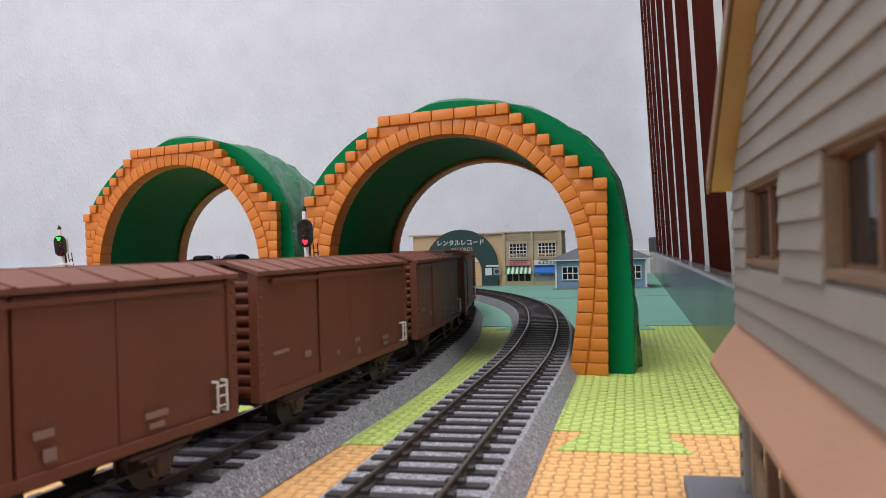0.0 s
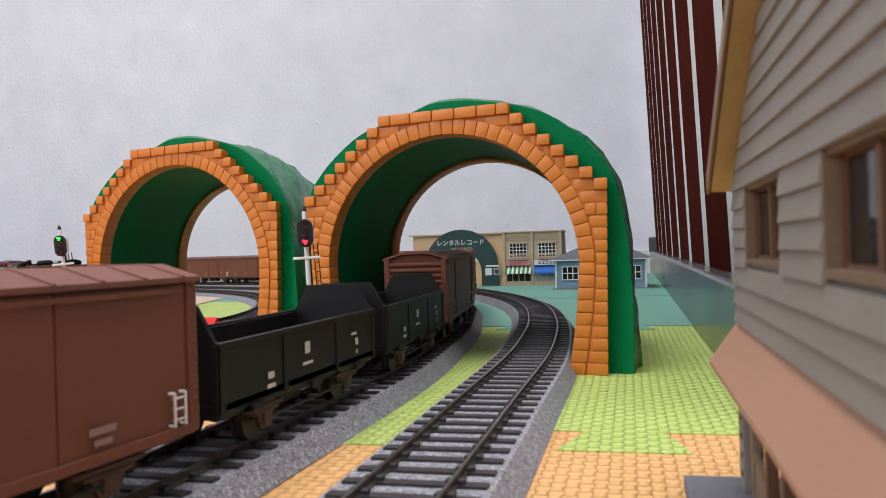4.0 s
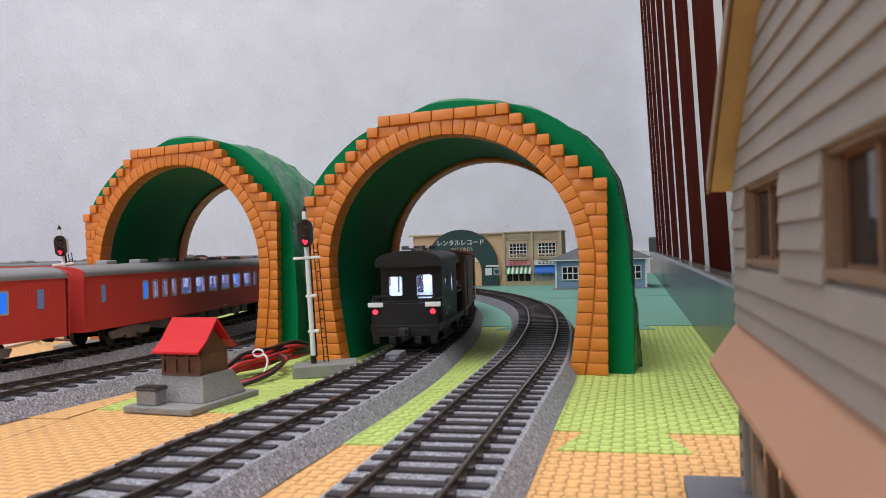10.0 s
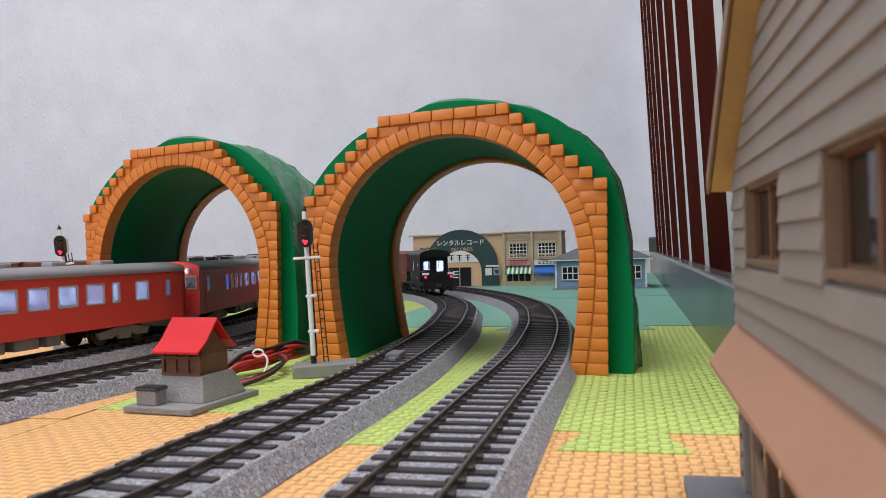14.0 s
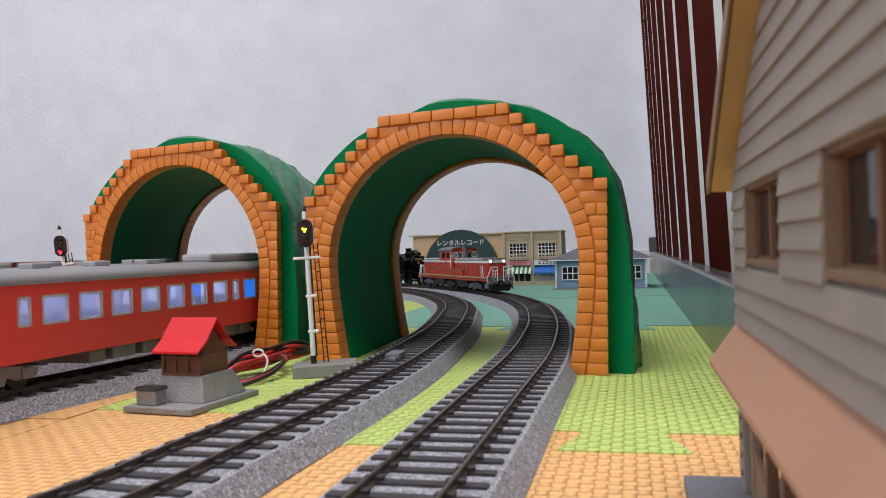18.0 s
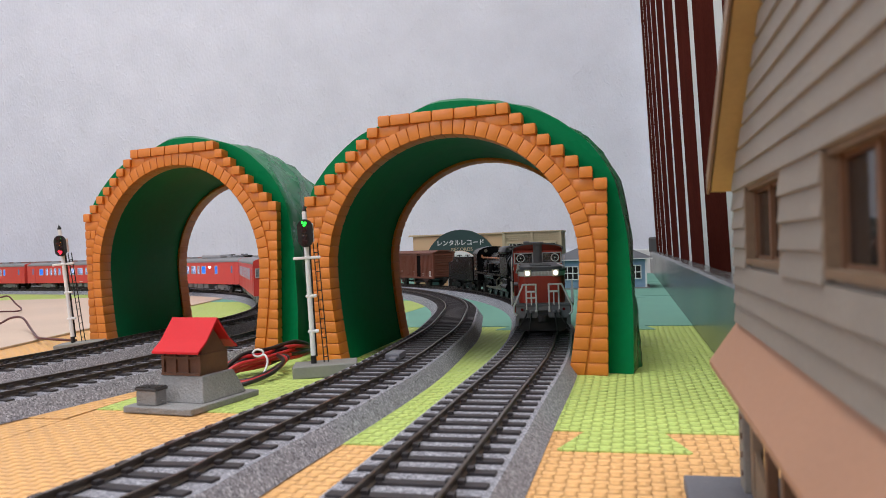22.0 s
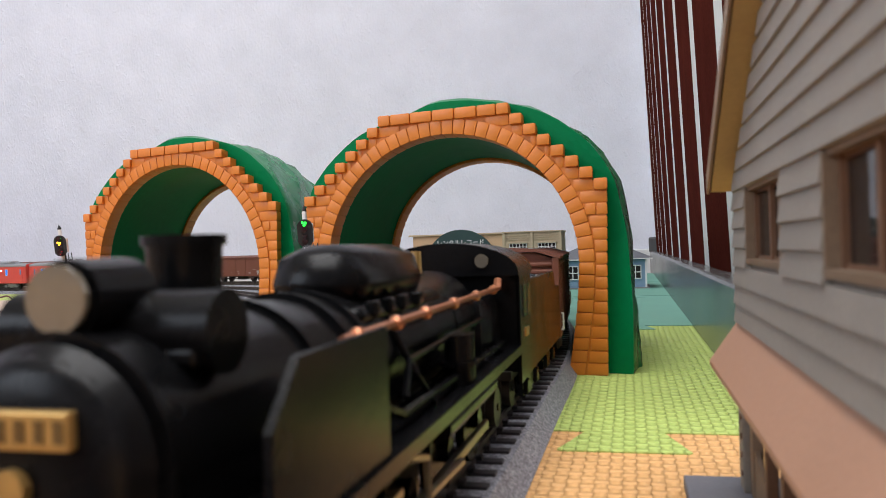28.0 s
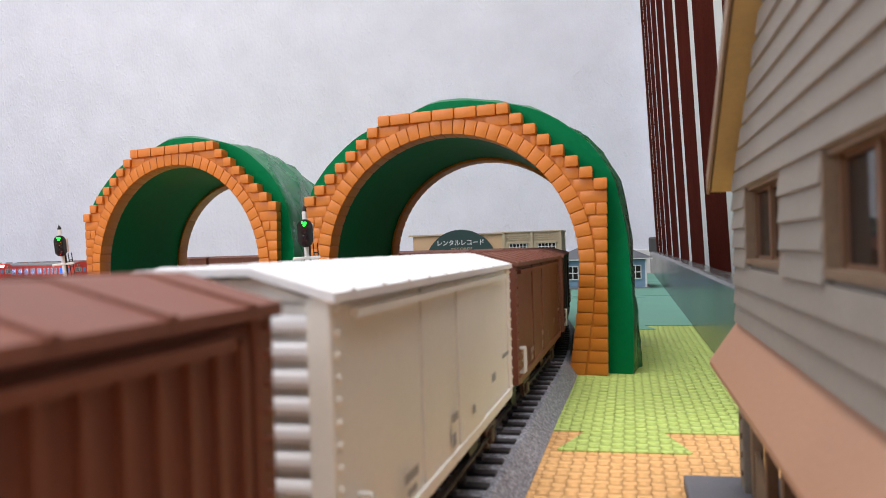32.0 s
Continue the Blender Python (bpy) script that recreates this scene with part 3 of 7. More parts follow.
# ---- the track ----
def glide(points, step=0.004):
    """A smooth line through the points, in even steps: places and headings by distance."""
    p = [Vector((*q, 0.0)) for q in points]
    p = [2 * p[0] - p[1]] + p + [2 * p[-1] - p[-2]]
    fine = []
    for i in range(1, len(p) - 2):
        a, b, c, d = p[i - 1:i + 3]
        for k in range(24):
            t = k / 24
            fine.append(0.5 * (2 * b + (c - a) * t + (2 * a - 5 * b + 4 * c - d) * t * t + (3 * b - a - 3 * c + d) * t ** 3))
    fine.append(p[-2])
    out, acc = [fine[0]], 0.0
    for a, b in zip(fine[:-1], fine[1:]):
        seg = (b - a).length
        while acc + seg >= step:
            t = (step - acc) / seg
            a = a.lerp(b, t)
            out.append(a.copy())
            seg, acc = (b - a).length, 0.0
        acc += seg
    return out


STEP = 0.004


class Line:
    def __init__(self, points):
        self.p = glide(points, STEP)
        self.length = (len(self.p) - 1) * STEP

    def at(self, s):
        k = min(max(s / STEP, 0.0), len(self.p) - 1.001)
        i = int(k)
        return self.p[i].lerp(self.p[i + 1], k - i)

    def placed(self, s, base):
        """A vehicle of that wheelbase with its middle at s, facing along the line."""
        a, b = self.at(s - base / 2), self.at(s + base / 2)
        d = b - a
        return Matrix.Translation((a + b) / 2) @ Matrix.Rotation(math.atan2(d.y, d.x), 4, "Z")

    def near_y(self, y):
        return min(range(len(self.p)), key=lambda i: abs(self.p[i].y - y) + (10 if self.p[i].x < -0.4 else 0)) * STEP


def bend(cx, cy, r, a0, a1, n=14):
    return [(cx + r * math.cos(radians(a0 + (a1 - a0) * i / n)), cy + r * math.sin(radians(a0 + (a1 - a0) * i / n))) for i in range(n + 1)]


def away(r, cx=-0.741, cy=0.61):
    """The loop's far side: a straight to the upper left, a bend back and a straight along the side wall."""
    ox, oy = cx - 0.65, cy + 0.375
    out = bend(ox, oy, r, 60, 180, 24)
    return out + [(ox - r, oy - 0.15 * i) for i in range(1, 17)]


LINE_A = Line([(-1.05, -2.1978), (-0.6, -1.05), (-0.262, -0.3), (-0.13, -0.01), (-0.0675, 0.148), (-0.0575, 0.182), (-0.04, 0.245), (-0.0235, 0.311), (-0.0105, 0.385), (-0.0005, 0.455)] + bend(-0.741, 0.61, 0.75, -5, 60) + away(0.75))
LINE_B = Line([(-0.66, -2.30), (-0.325, -1.05), (-0.127, -0.30), (-0.048, -0.01), (-0.008, 0.150), (0.012, 0.233), (0.0335, 0.322), (0.047, 0.395), (0.057, 0.462)]
                   + bend(-0.741, 0.60, 0.808, -4, 60) + away(0.81))
LINE_C = Line([(-0.90, -1.45), (-0.50, -0.50), (-0.255, 0.03), (-0.205, 0.15), (-0.154, 0.275), (-0.125, 0.352), (-0.103, 0.445)] + bend(-0.741, 0.61, 0.655, -6, 60) + away(0.655))
LINE_D = Line([(-0.86, -1.05), (-0.50, -0.30), (-0.31, 0.08), (-0.243, 0.22), (-0.193, 0.346), (-0.168, 0.455)] + bend(-0.741, 0.61, 0.595, -6, 60) + away(0.595))
RAIL = 0.008


def sweep(line, s0, s1, outline, every=3):
    """A closed cross-section of (across, up) carried along a line."""
    bm = new_bm()
    rings = []
    n = max(2, int((s1 - s0) / (STEP * every)) + 1)
    for i in range(n):
        s = s0 + (s1 - s0) * i / (n - 1)
        p, q = line.at(max(s - 0.004, 0)), line.at(s + 0.004)
        d = (q - p).normalized()
        side = Vector((d.y, -d.x, 0))
        c = line.at(s)
        rings.append([bm.verts.new(c + side * a + Vector((0, 0, b))) for a, b in outline])
    k = len(outline)
    for r0, r1 in zip(rings[:-1], rings[1:]):
        for j in range(k):
            bm.faces.new((r0[j], r0[(j + 1) % k], r1[(j + 1) % k], r1[j]))
    bm.faces.new(rings[0][::-1])
    bm.faces.new(rings[-1])
    bmesh.ops.recalc_face_normals(bm, faces=bm.faces)
    return bm


BED = [(-0.0197, 0.0), (-0.0158, 0.0056), (0.0158, 0.0056), (0.0197, 0.0)]
SLEEPER_MESH = []


def railway(line, label, near_y):
    """Roadbed with sleepers and two rails; the stretch in view has its sleepers one by one."""
    track = thing("railway_track", label, "model track", None, "model railway tracks", "structure")
    s_a, s_b = 0.05, line.length - 0.05
    cut = line.near_y(near_y)
    p = s_a
    while p < s_b - 0.01:                            # roadbed pieces, butted with a fine gap
        q = min(p + 0.246, s_b)
        part("ballast_bed", sweep(line, p, q - 0.0011, BED), M["ballast"], track)
        p = q
    for side in (-1, 1):
        c = side * 0.00825
        prof = [(c - 0.00075, 0.0060), (c - 0.00075, 0.0062), (c - 0.0002, 0.0065), (c - 0.0002, 0.0073), (c - 0.0004, 0.0076), (c - 0.0004, 0.0080),
                (c + 0.0004, 0.0080), (c + 0.0004, 0.0076), (c + 0.0002, 0.0073), (c + 0.0002, 0.0065), (c + 0.00075, 0.0062), (c + 0.00075, 0.0060)]
        part("rail", sweep(line, s_a, s_b, prof), M["rail"], track)
        part("rail_head", sweep(line, s_a, s_b, [(c - 0.0003, 0.0079), (c - 0.0003, 0.00804), (c + 0.0003, 0.00804), (c + 0.0003, 0.0079)]), M["railhead"], track, "worn metal rail head")
    if not SLEEPER_MESH:
        bm = box(new_bm(), -0.0015, 0.0015, -0.0146, 0.0146, 0.0040, 0.0062)
        for sd in (-1, 1):
            for o in (-0.0012, 0.0012):
                box(bm, -0.0010, 0.0010, sd * 0.00825 + o - 0.0007, sd * 0.00825 + o + 0.0007, 0.0061, 0.0071)
        me = bpy.data.meshes.new("sleeper")
        bm.to_mesh(me)
        bm.free()
        me.materials.append(M["sleeper"])
        SLEEPER_MESH.append(me)
    me = SLEEPER_MESH[0]
    s, made, rest = cut, 0, []
    while s < s_b - 0.02:
        m = line.placed(s, 0.01)
        if made < 230:
            ob = new("sleeper", me)
            ob.parent = track
            ob.matrix_world = m
        else:
            rest.append(m)
        made += 1
        s += 0.0088
    s = cut - 0.0088
    while s > s_a + 0.02:
        rest.append(line.placed(s, 0.01))
        s -= 0.0088
    bm = new_bm()
    for m in rest:
        box(bm, -0.0015, 0.0015, -0.0146, 0.0146, 0.0040, 0.0062, 0, m)
    tagged(part("sleepers", bm, M["sleeper"], track), kind="stuff")
    return track


# ---- the tunnels ----
def tunnel(m, label, lean=0.16, seed=5):
    """A toy tunnel: a green hill shell with an orange brick portal at both ends."""
    t = thing("toy_tunnel", label, "toy tunnel", m, "toy railway tunnels")
    W, LEGTOP, CROWN, FLAT, LONG = 0.0704, 0.0776, 0.1109, 0.0306, 0.120
    AR, AH, AZ, FOOT = 0.0580, 0.0552, 0.045, 0.0055     # the opening's half width, rise and springing height, and how far its feet come in
    STEPS = 7
    dx, dz = (W - FLAT) / STEPS, (CROWN - LEGTOP) / STEPS

    def toe(z):
        return FOOT * (1 - z / AZ) ** 1.6 if z < AZ else 0.0

    def arch(k, off):
        """A point of the opening's line, 0 left foot to 1 right foot, moved outwards by off."""
        round_len = math.pi * (AR + AH) / 2
        total = 2 * AZ + round_len
        d = k * total
        if d < AZ:
            return (-(AR + off) + toe(d), d)
        if d > AZ + round_len:
            return (AR + off - toe(total - d), total - d)
        a = math.pi * (1 - (d - AZ) / round_len)
        return ((AR + off) * math.cos(a), AZ + (AH + off) * math.sin(a))

    def ring_x(z, off=0.0066):
        if z <= AZ:
            return AR + off - toe(z)
        f = 1 - ((z - AZ) / (AH + off)) ** 2
        return (AR + off) * math.sqrt(f) if f > 0 else 0.0

    def side_x(z):
        """The leg's outer edge, a little drawn in at the ground."""
        return W - 0.0018 * max(0.0, 1 - z / LEGTOP)

    rng = random.Random(seed)

    def brick(q, y0, y1, soft):
        bm = prism(new_bm(), q, "y", y0, y1)
        bmesh.ops.bevel(bm, geom=bm.edges[:], offset=soft, segments=2, profile=0.6, affect="EDGES")
        smooth(part("brick", bm, M["brick"], t), 50)

    def block(sd, xa, xb, za, zb, y0, y1, soft=0.0007, gap=0.00016):
        q = [(sd * (xa + gap), za + gap), (sd * (xb - gap), za + gap), (sd * (xb - gap), zb - gap), (sd * (xa + gap), zb - gap)]
        brick(q if sd > 0 else q[::-1], y0, y1, soft)

    for end, y0, y1 in ((0, 0.0, 0.0125), (1, LONG - 0.014, LONG)):
        # the plain body of the portal, behind the bricks
        n = 40
        outer = [(-side_x(0) + 0.0007, 0.0), (-W + 0.0007, LEGTOP - 0.001)]
        for i in range(1, STEPS + 1):
            x, z0, z1 = -W + dx * i, LEGTOP + dz * (i - 1), LEGTOP + dz * i
            outer += [(x + 0.0007, z0 - 0.001), (x + 0.0007, z1 - 0.001)]
        outer += [(-x, z) for x, z in outer[::-1]]
        bm = new_bm()
        inner = [arch(i / n, 0.0004) for i in range(n + 1)]
        ring = []
        for y in (y0 + 0.0013, y1 - 0.0012):
            ring.append(([bm.verts.new((x, y, z)) for x, z in outer], [bm.verts.new((x, y, z)) for x, z in inner]))
        for o, i_ in ring:
            loop = o + i_[::-1]
            es = [bm.edges.new((loop[j], loop[(j + 1) % len(loop)])) for j in range(len(loop))]
            bmesh.ops.triangle_fill(bm, use_beauty=True, edges=es)
        for a, b in ((ring[0][0], ring[1][0]), (ring[0][1], ring[1][1])):
            for j in range(len(a) - 1):
                bm.faces.new((a[j], a[j + 1], b[j + 1], b[j]))
        bmesh.ops.recalc_face_normals(bm, faces=bm.faces)
        part("portal_body", bm, M["brickdark"], t)
        # voussoirs round the opening
        count = 54
        for i in range(count):
            k0, k1 = i / count + 0.0003, (i + 1) / count - 0.0003
            q = [arch(k0, 0.0), arch((k0 + k1) / 2, 0.0), arch(k1, 0.0), arch(k1, 0.0064), arch((k0 + k1) / 2, 0.0064), arch(k0, 0.0064)]
            brick(q, y0 + 0.0004 + rng.uniform(0, 0.00015), y1, 0.0005)
        if end:
            continue
        # courses of the legs: a whole brick, or two halves, outside the arch ring
        for r in range(16):
            z0, z1 = LEGTOP * r / 16, LEGTOP * (r + 1) / 16
            zm = (z0 + z1) / 2
            for sd in (-1, 1):
                lo, hi = max(ring_x(z0), ring_x(z1)) if zm < AZ else ring_x(zm), side_x(zm)
                if r == 15:
                    block(sd, hi - dx, hi, z0, z1, y0 - 0.0006, y1)
                    hi -= dx
                if hi - lo < 0.0012:
                    continue
                cut = lo + (hi - lo) * (0.5 if r % 2 else 0.0)
                if hi - lo > 0.0085 and r % 2:
                    block(sd, lo, cut, z0, z1, y0 + 0.0007, y1)
                    block(sd, cut, hi, z0, z1, y0 + 0.0007, y1)
                else:
                    block(sd, lo, hi, z0, z1, y0 + 0.0008 + rng.uniform(0, 0.0002), y1)
        # the stepped courses: each ends in a block that stands proud, with set-back bricks behind it
        for i in range(STEPS):
            z0, z1, xo = LEGTOP + dz * i, LEGTOP + dz * (i + 1), W - dx * (i + 1)
            for sd in (-1, 1):
                if i == STEPS - 1:
                    continue
                block(sd, xo - dx, xo, z0, z1, y0 - 0.0006, y1)
                lo, x = ring_x((z0 + z1) / 2), xo - dx
                while x > lo + 0.0012:
                    x2 = max(x - 0.0104, lo)
                    if x2 - lo < 0.0032:
                        x2 = lo
                    block(sd, x2, x, z0, z1, y0 + 0.0008 + rng.uniform(0, 0.0002), y1)
                    x = x2
        z0 = CROWN - dz                             # the proud course along the crown
        cuts = [-FLAT, -FLAT + 0.0062, -0.0146, -0.0042, 0.0062, 0.0164, 0.0250, FLAT]
        for a, b in zip(cuts[:-1], cuts[1:]):
            block(1, a, b, z0 - 0.0002, CROWN, y0 - 0.0006, y1)
    # the green hill, its outline from the left foot over the crown to the right foot
    line = [Vector(p) for p in ((-0.0722, 0.0), (-0.0728, 0.035), (-0.0728, 0.070), (-0.0702, 0.0810), (-0.0600, 0.0925), (-0.0490, 0.1010), (-0.0400, 0.1062), (-0.0290, 0.1085), (-0.0190, 0.1112),
                                (-0.0060, 0.1158), (0.0110, 0.1152), (0.0290, 0.1118), (0.0400, 0.1088), (0.0505, 0.1035), (0.0640, 0.0922), (0.0728, 0.0790), (0.0775, 0.0560), (0.0790, 0.0260), (0.0784, 0.0))]
    runs = [(b - a).length for a, b in zip(line[:-1], line[1:])]
    total = sum(runs)

    def along(d):
        d = min(max(d, 0.0), total)
        for a, b, r in zip(line[:-1], line[1:], runs):
            if d <= r:
                return a.lerp(b, d / r)
            d -= r
        return line[-1]

    bm = new_bm()
    ns, na = 30, 72
    outs, ins = [], []
    for i in range(ns + 1):
        y = 0.0080 + (LONG - 0.0170) * i / ns
        fy = i / ns
        swell = min(1.0, fy * 5) ** 0.6
        ro, ri = [], []
        for j in range(na + 1):
            d = total * j / na
            r = min(0.005, d, total - d)
            p = (along(d - r) + along(d) * 2 + along(d + r)) / 4
            x, z = p
            # worn rock: long creases that run slantwise down the flanks
            big = noise.noise(Vector((x * 22 + seed, y * 16, z * 22)))
            ridge = 1 - abs(noise.noise(Vector((x * 34 + y * 18, y * 30 - z * 20, z * 26 + seed)))) * 2
            fine = noise.noise(Vector((x * 95, y * 60, z * 95 + seed)))
            grow = (0.0030 * big + 0.0028 * max(0.0, ridge - 0.35) + 0.0010 * fine) * swell + 0.0012 * swell
            if i == 0:
                grow = 0.0
            k = 1 + grow / max(0.05, math.hypot(x, z))
            ro.append(bm.verts.new((x * k, y, max(0.0, z * k if j not in (0, na) else 0.0))))
            q = arch(j / na, 0.0016)
            ri.append((q[0], y, q[1]))
        outs.append(ro)
        ins.append(ri)
    for i in range(ns):
        for j in range(na):
            bm.faces.new((outs[i][j], outs[i + 1][j], outs[i + 1][j + 1], outs[i][j + 1]))
    ends = {i: [bm.verts.new((c[0] * 1.02, c[1], c[2] * 1.02)) for c in ins[i]] for i in (0, ns)}
    rim = {i: [bm.verts.new(v.co.copy()) for v in outs[i]] for i in (0, ns)}
    for i in (0, ns):                                # the flat ends behind the portals
        for j in range(na):
            bm.faces.new((rim[i][j], rim[i][j + 1], ends[i][j + 1], ends[i][j]))
    bmesh.ops.recalc_face_normals(bm, faces=bm.faces)
    smooth(part("hill_shell", bm, M["green"], t, "glossy green hill shell"), 38)
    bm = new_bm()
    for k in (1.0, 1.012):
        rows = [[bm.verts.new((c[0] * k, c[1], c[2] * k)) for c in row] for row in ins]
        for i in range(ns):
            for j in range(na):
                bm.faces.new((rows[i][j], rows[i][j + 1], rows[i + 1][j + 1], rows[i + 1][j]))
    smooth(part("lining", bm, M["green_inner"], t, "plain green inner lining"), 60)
    for ob in t.children:                            # the toy's passage runs askew to its portals, as its track bends
        for v in ob.data.vertices:
            v.co.x -= lean * v.co.y
    return t


tunnel(pose(0.0006, 0.336, 0, 0, 0, -24.5), "green hill toy tunnel with orange brick portal astride two tracks", 0.222)
tunnel(pose(-0.143, 0.4198, 0, 0, 0, -27.8), "green hill toy tunnel with orange brick portal astride the inner tracks", 0.465, 9)


# ---- rolling stock: x runs forward, z from the rail head ----
def wheelset(parent, x, r=0.0052, z=None):
    z = r if z is None else z
    bm = cyl(new_bm(), (x, -0.010, z), (x, 0.010, z), 0.0009, seg=8)
    for sd in (-1, 1):
        cyl(bm, (x, sd * 0.0071, z), (x, sd * 0.0096, z), r, seg=18)
        cyl(bm, (x, sd * 0.0068, z), (x, sd * 0.0074, z), r + 0.0006, seg=18)
    return smooth(part("wheelset", bm, M["wheel"], parent, "dark steel wheels on an axle"), 30)


def coupler(parent, x, sd):
    bm = box(new_bm(), min(x, x + sd * 0.005), max(x, x + sd * 0.005), -0.0014, 0.0014, 0.0068, 0.0096, 0.0004)
    box(bm, x + sd * 0.0030 - 0.0012, x + sd * 0.0030 + 0.0012, -0.0023, 0.0023, 0.0062, 0.0102, 0.0004)
    return part("coupler", bm, M["under"], parent)


def two_axle_frame(parent, half, base):
    bm = new_bm()
    for sd in (-1, 1):
        box(bm, -half + 0.002, half - 0.002, sd * 0.0115 - 0.0008, sd * 0.0115 + 0.0008, 0.0082, 0.0106)
    for x in (-half + 0.003, -base / 2, 0, base / 2, half - 0.003):
        box(bm, x - 0.001, x + 0.001, -0.0115, 0.0115, 0.0084, 0.0104)
    box(bm, -0.006, 0.010, -0.005, 0.004, 0.0035, 0.0090, 0.0006)
    rods(bm, [(-base / 2, 0.013, 0.0050), (base / 2, 0.013, 0.0050)], 0.0004)
    rods(bm, [(-base / 2, -0.013, 0.0050), (base / 2, -0.013, 0.0050)], 0.0004)
    part("underframe", bm, M["under"], parent, "black underframe with brake gear")
    for x in (-base / 2, base / 2):
        wheelset(parent, x)
        for sd in (-1, 1):
            bm = new_bm()
            y = sd * 0.0125
            prism(bm, [(x - 0.0055, 0.0095), (x + 0.0055, 0.0095), (x + 0.0022, 0.0028), (x - 0.0022, 0.0028)], "y", y - 0.0005, y + 0.0005)
            box(bm, x - 0.0018, x + 0.0018, y - 0.0012, y + 0.0014, 0.0036, 0.0068, 0.0004)
            box(bm, x - 0.0085, x + 0.0085, y - 0.0009, y + 0.0009, 0.0074, 0.0084, 0.0003)
            box(bm, x - 0.0060, x + 0.0060, y - 0.0009, y + 0.0009, 0.0064, 0.0074, 0.0003)
            part("axle_guard", bm, M["spring"], parent, "rust-brown axle guard with leaf spring")
    for sd in (-1, 1):
        coupler(parent, sd * half, sd)


def bars(parent, spots, mat, name="marking"):
    """Stencilled marks too small to read: raised bars at (x, side, z, wide, high)."""
    for x, y, z, w, h in spots:
        part(name, box(new_bm(), x - w / 2, x + w / 2, min(y, y * 1.004), max(y, y * 1.004), z - h / 2, z + h / 2), mat, parent)


BOX_HALF = 0.0548


def boxcar(body, roof, label, ribbed=False, open_door=False):
    """A covered wagon: ribbed ends, sliding doors, a low pitched roof."""
    t = thing("boxcar", label, "boxcar", None, "goods wagons")
    L, W, Z0, Z1, RIDGE = BOX_HALF, 0.0140, 0.0104, 0.0388, 0.0420
    bm = box(new_bm(), -L + 0.001, L - 0.001, -W + 0.0006, W - 0.0006, Z0, Z1)
    prism(bm, [(-W + 0.0008, Z1 - 0.0005), (W - 0.0008, Z1 - 0.0005), (0.006, RIDGE - 0.0009), (-0.006, RIDGE - 0.0009)], "x", -L + 0.001, L - 0.001)
    part("body", bm, body, t)
    for sd in (-1, 1):
        y0, y1 = sd * (W - 0.0007), sd * W
        lo, hi = min(y0, y1), max(y0, y1)
        # panels either side of the door and the door leaves
        for name, a, b, out in (("side_panel", -L + 0.0022, -0.0215, 0.0), ("side_panel", 0.0215, L - 0.0022, 0.0),
                                ("door", -0.0210, -0.0004, 0.0005), ("door", 0.0004, 0.0210 if not open_door else 0.0115, 0.0003)):
            bm = box(new_bm(), a, b, lo + sd * out, hi + sd * out, Z0 + 0.0006, Z1 - 0.0006, 0.0002)
            p = part(name, bm, body, t)
            if ribbed:
                n = int((b - a) / 0.0034)
                bm = new_bm()
                for i in range(n):
                    x = a + (i + 0.5) * (b - a) / n
                    box(bm, x - 0.0005, x + 0.0005, min(y1, y1 + sd * (out + 0.0006)), max(y1, y1 + sd * (out + 0.0006)), Z0 + 0.0015, Z1 - 0.0015)
                part("pressed_rib", bm, body, p)
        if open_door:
            # a flat dark sheet, flush with the side, stands for the doorway's shade
            part("door_opening", box(new_bm(), 0.0116, 0.0210, lo, hi, Z0 + 0.0006, Z1 - 0.0006), M["shaded_gap_black"], t, "near-black sheet painted in for the shaded door gap")
        bm = box(new_bm(), -L + 0.0012, L - 0.0012, min(y1, y1 + sd * 0.0007), max(y1, y1 + sd * 0.0007), Z0 - 0.0012, Z0 + 0.0008, 0.0002)
        part("sill", bm, body, t)
        part("door_rail", box(new_bm(), -L + 0.006, L - 0.006, min(y1, y1 + sd * 0.001), max(y1, y1 + sd * 0.001), Z1 - 0.0022, Z1 - 0.0012), body, t)
        for x in (-L + 0.0008, L - 0.0008):
            bm = box(new_bm(), x - 0.0014, x + 0.0014, min(y1 - sd * 0.002, y1 + sd * 0.0006), max(y1 - sd * 0.002, y1 + sd * 0.0006), Z0 - 0.001, Z1 + 0.0004, 0.0003)
            for i in range(13):
                ball(bm, (x, y1 + sd * 0.0006, Z0 + 0.001 + i * 0.0022), 0.00045, 6)
            part("corner_post", bm, body, t)
        x0, x1 = L - 0.0045, L - 0.0075
        bm = new_bm()
        for xr in (x0, x1):
            rods(bm, [(xr, y1, 0.0118), (xr, y1 + sd * 0.0014, 0.0118), (xr, y1 + sd * 0.0014, 0.0178), (xr, y1, 0.0178)], 0.00030)
        for zr in (0.0128, 0.0148, 0.0168):
            rods(bm, [(x0, y1 + sd * 0.0010, zr), (x1, y1 + sd * 0.0010, zr)], 0.00022)
        part("grab_rail", bm, M["loco_white"], t, "white ladder rail")
        ym = sd * (W + 0.0008)
        spots = [(0.030, ym, 0.0150, 0.006, 0.0012), (0.030, ym, 0.0130, 0.004, 0.0010), (-0.030, ym, 0.0175, 0.004, 0.0016), (-0.045, ym, 0.0200, 0.008, 0.0009),
                 (-0.010, ym, 0.0152, 0.0016, 0.0014), (0.005, ym, 0.0170, 0.004, 0.0013), (0.006, ym, 0.0136, 0.0026, 0.0020)]
        bars(t, spots, M["mark_dull"] if body is not M["white_car"] else M["mark_grey"])
    for sd in (-1, 1):
        x0 = sd * (L - 0.001)
        for i in range(10):
            z = Z0 + 0.0019 + i * 0.0027
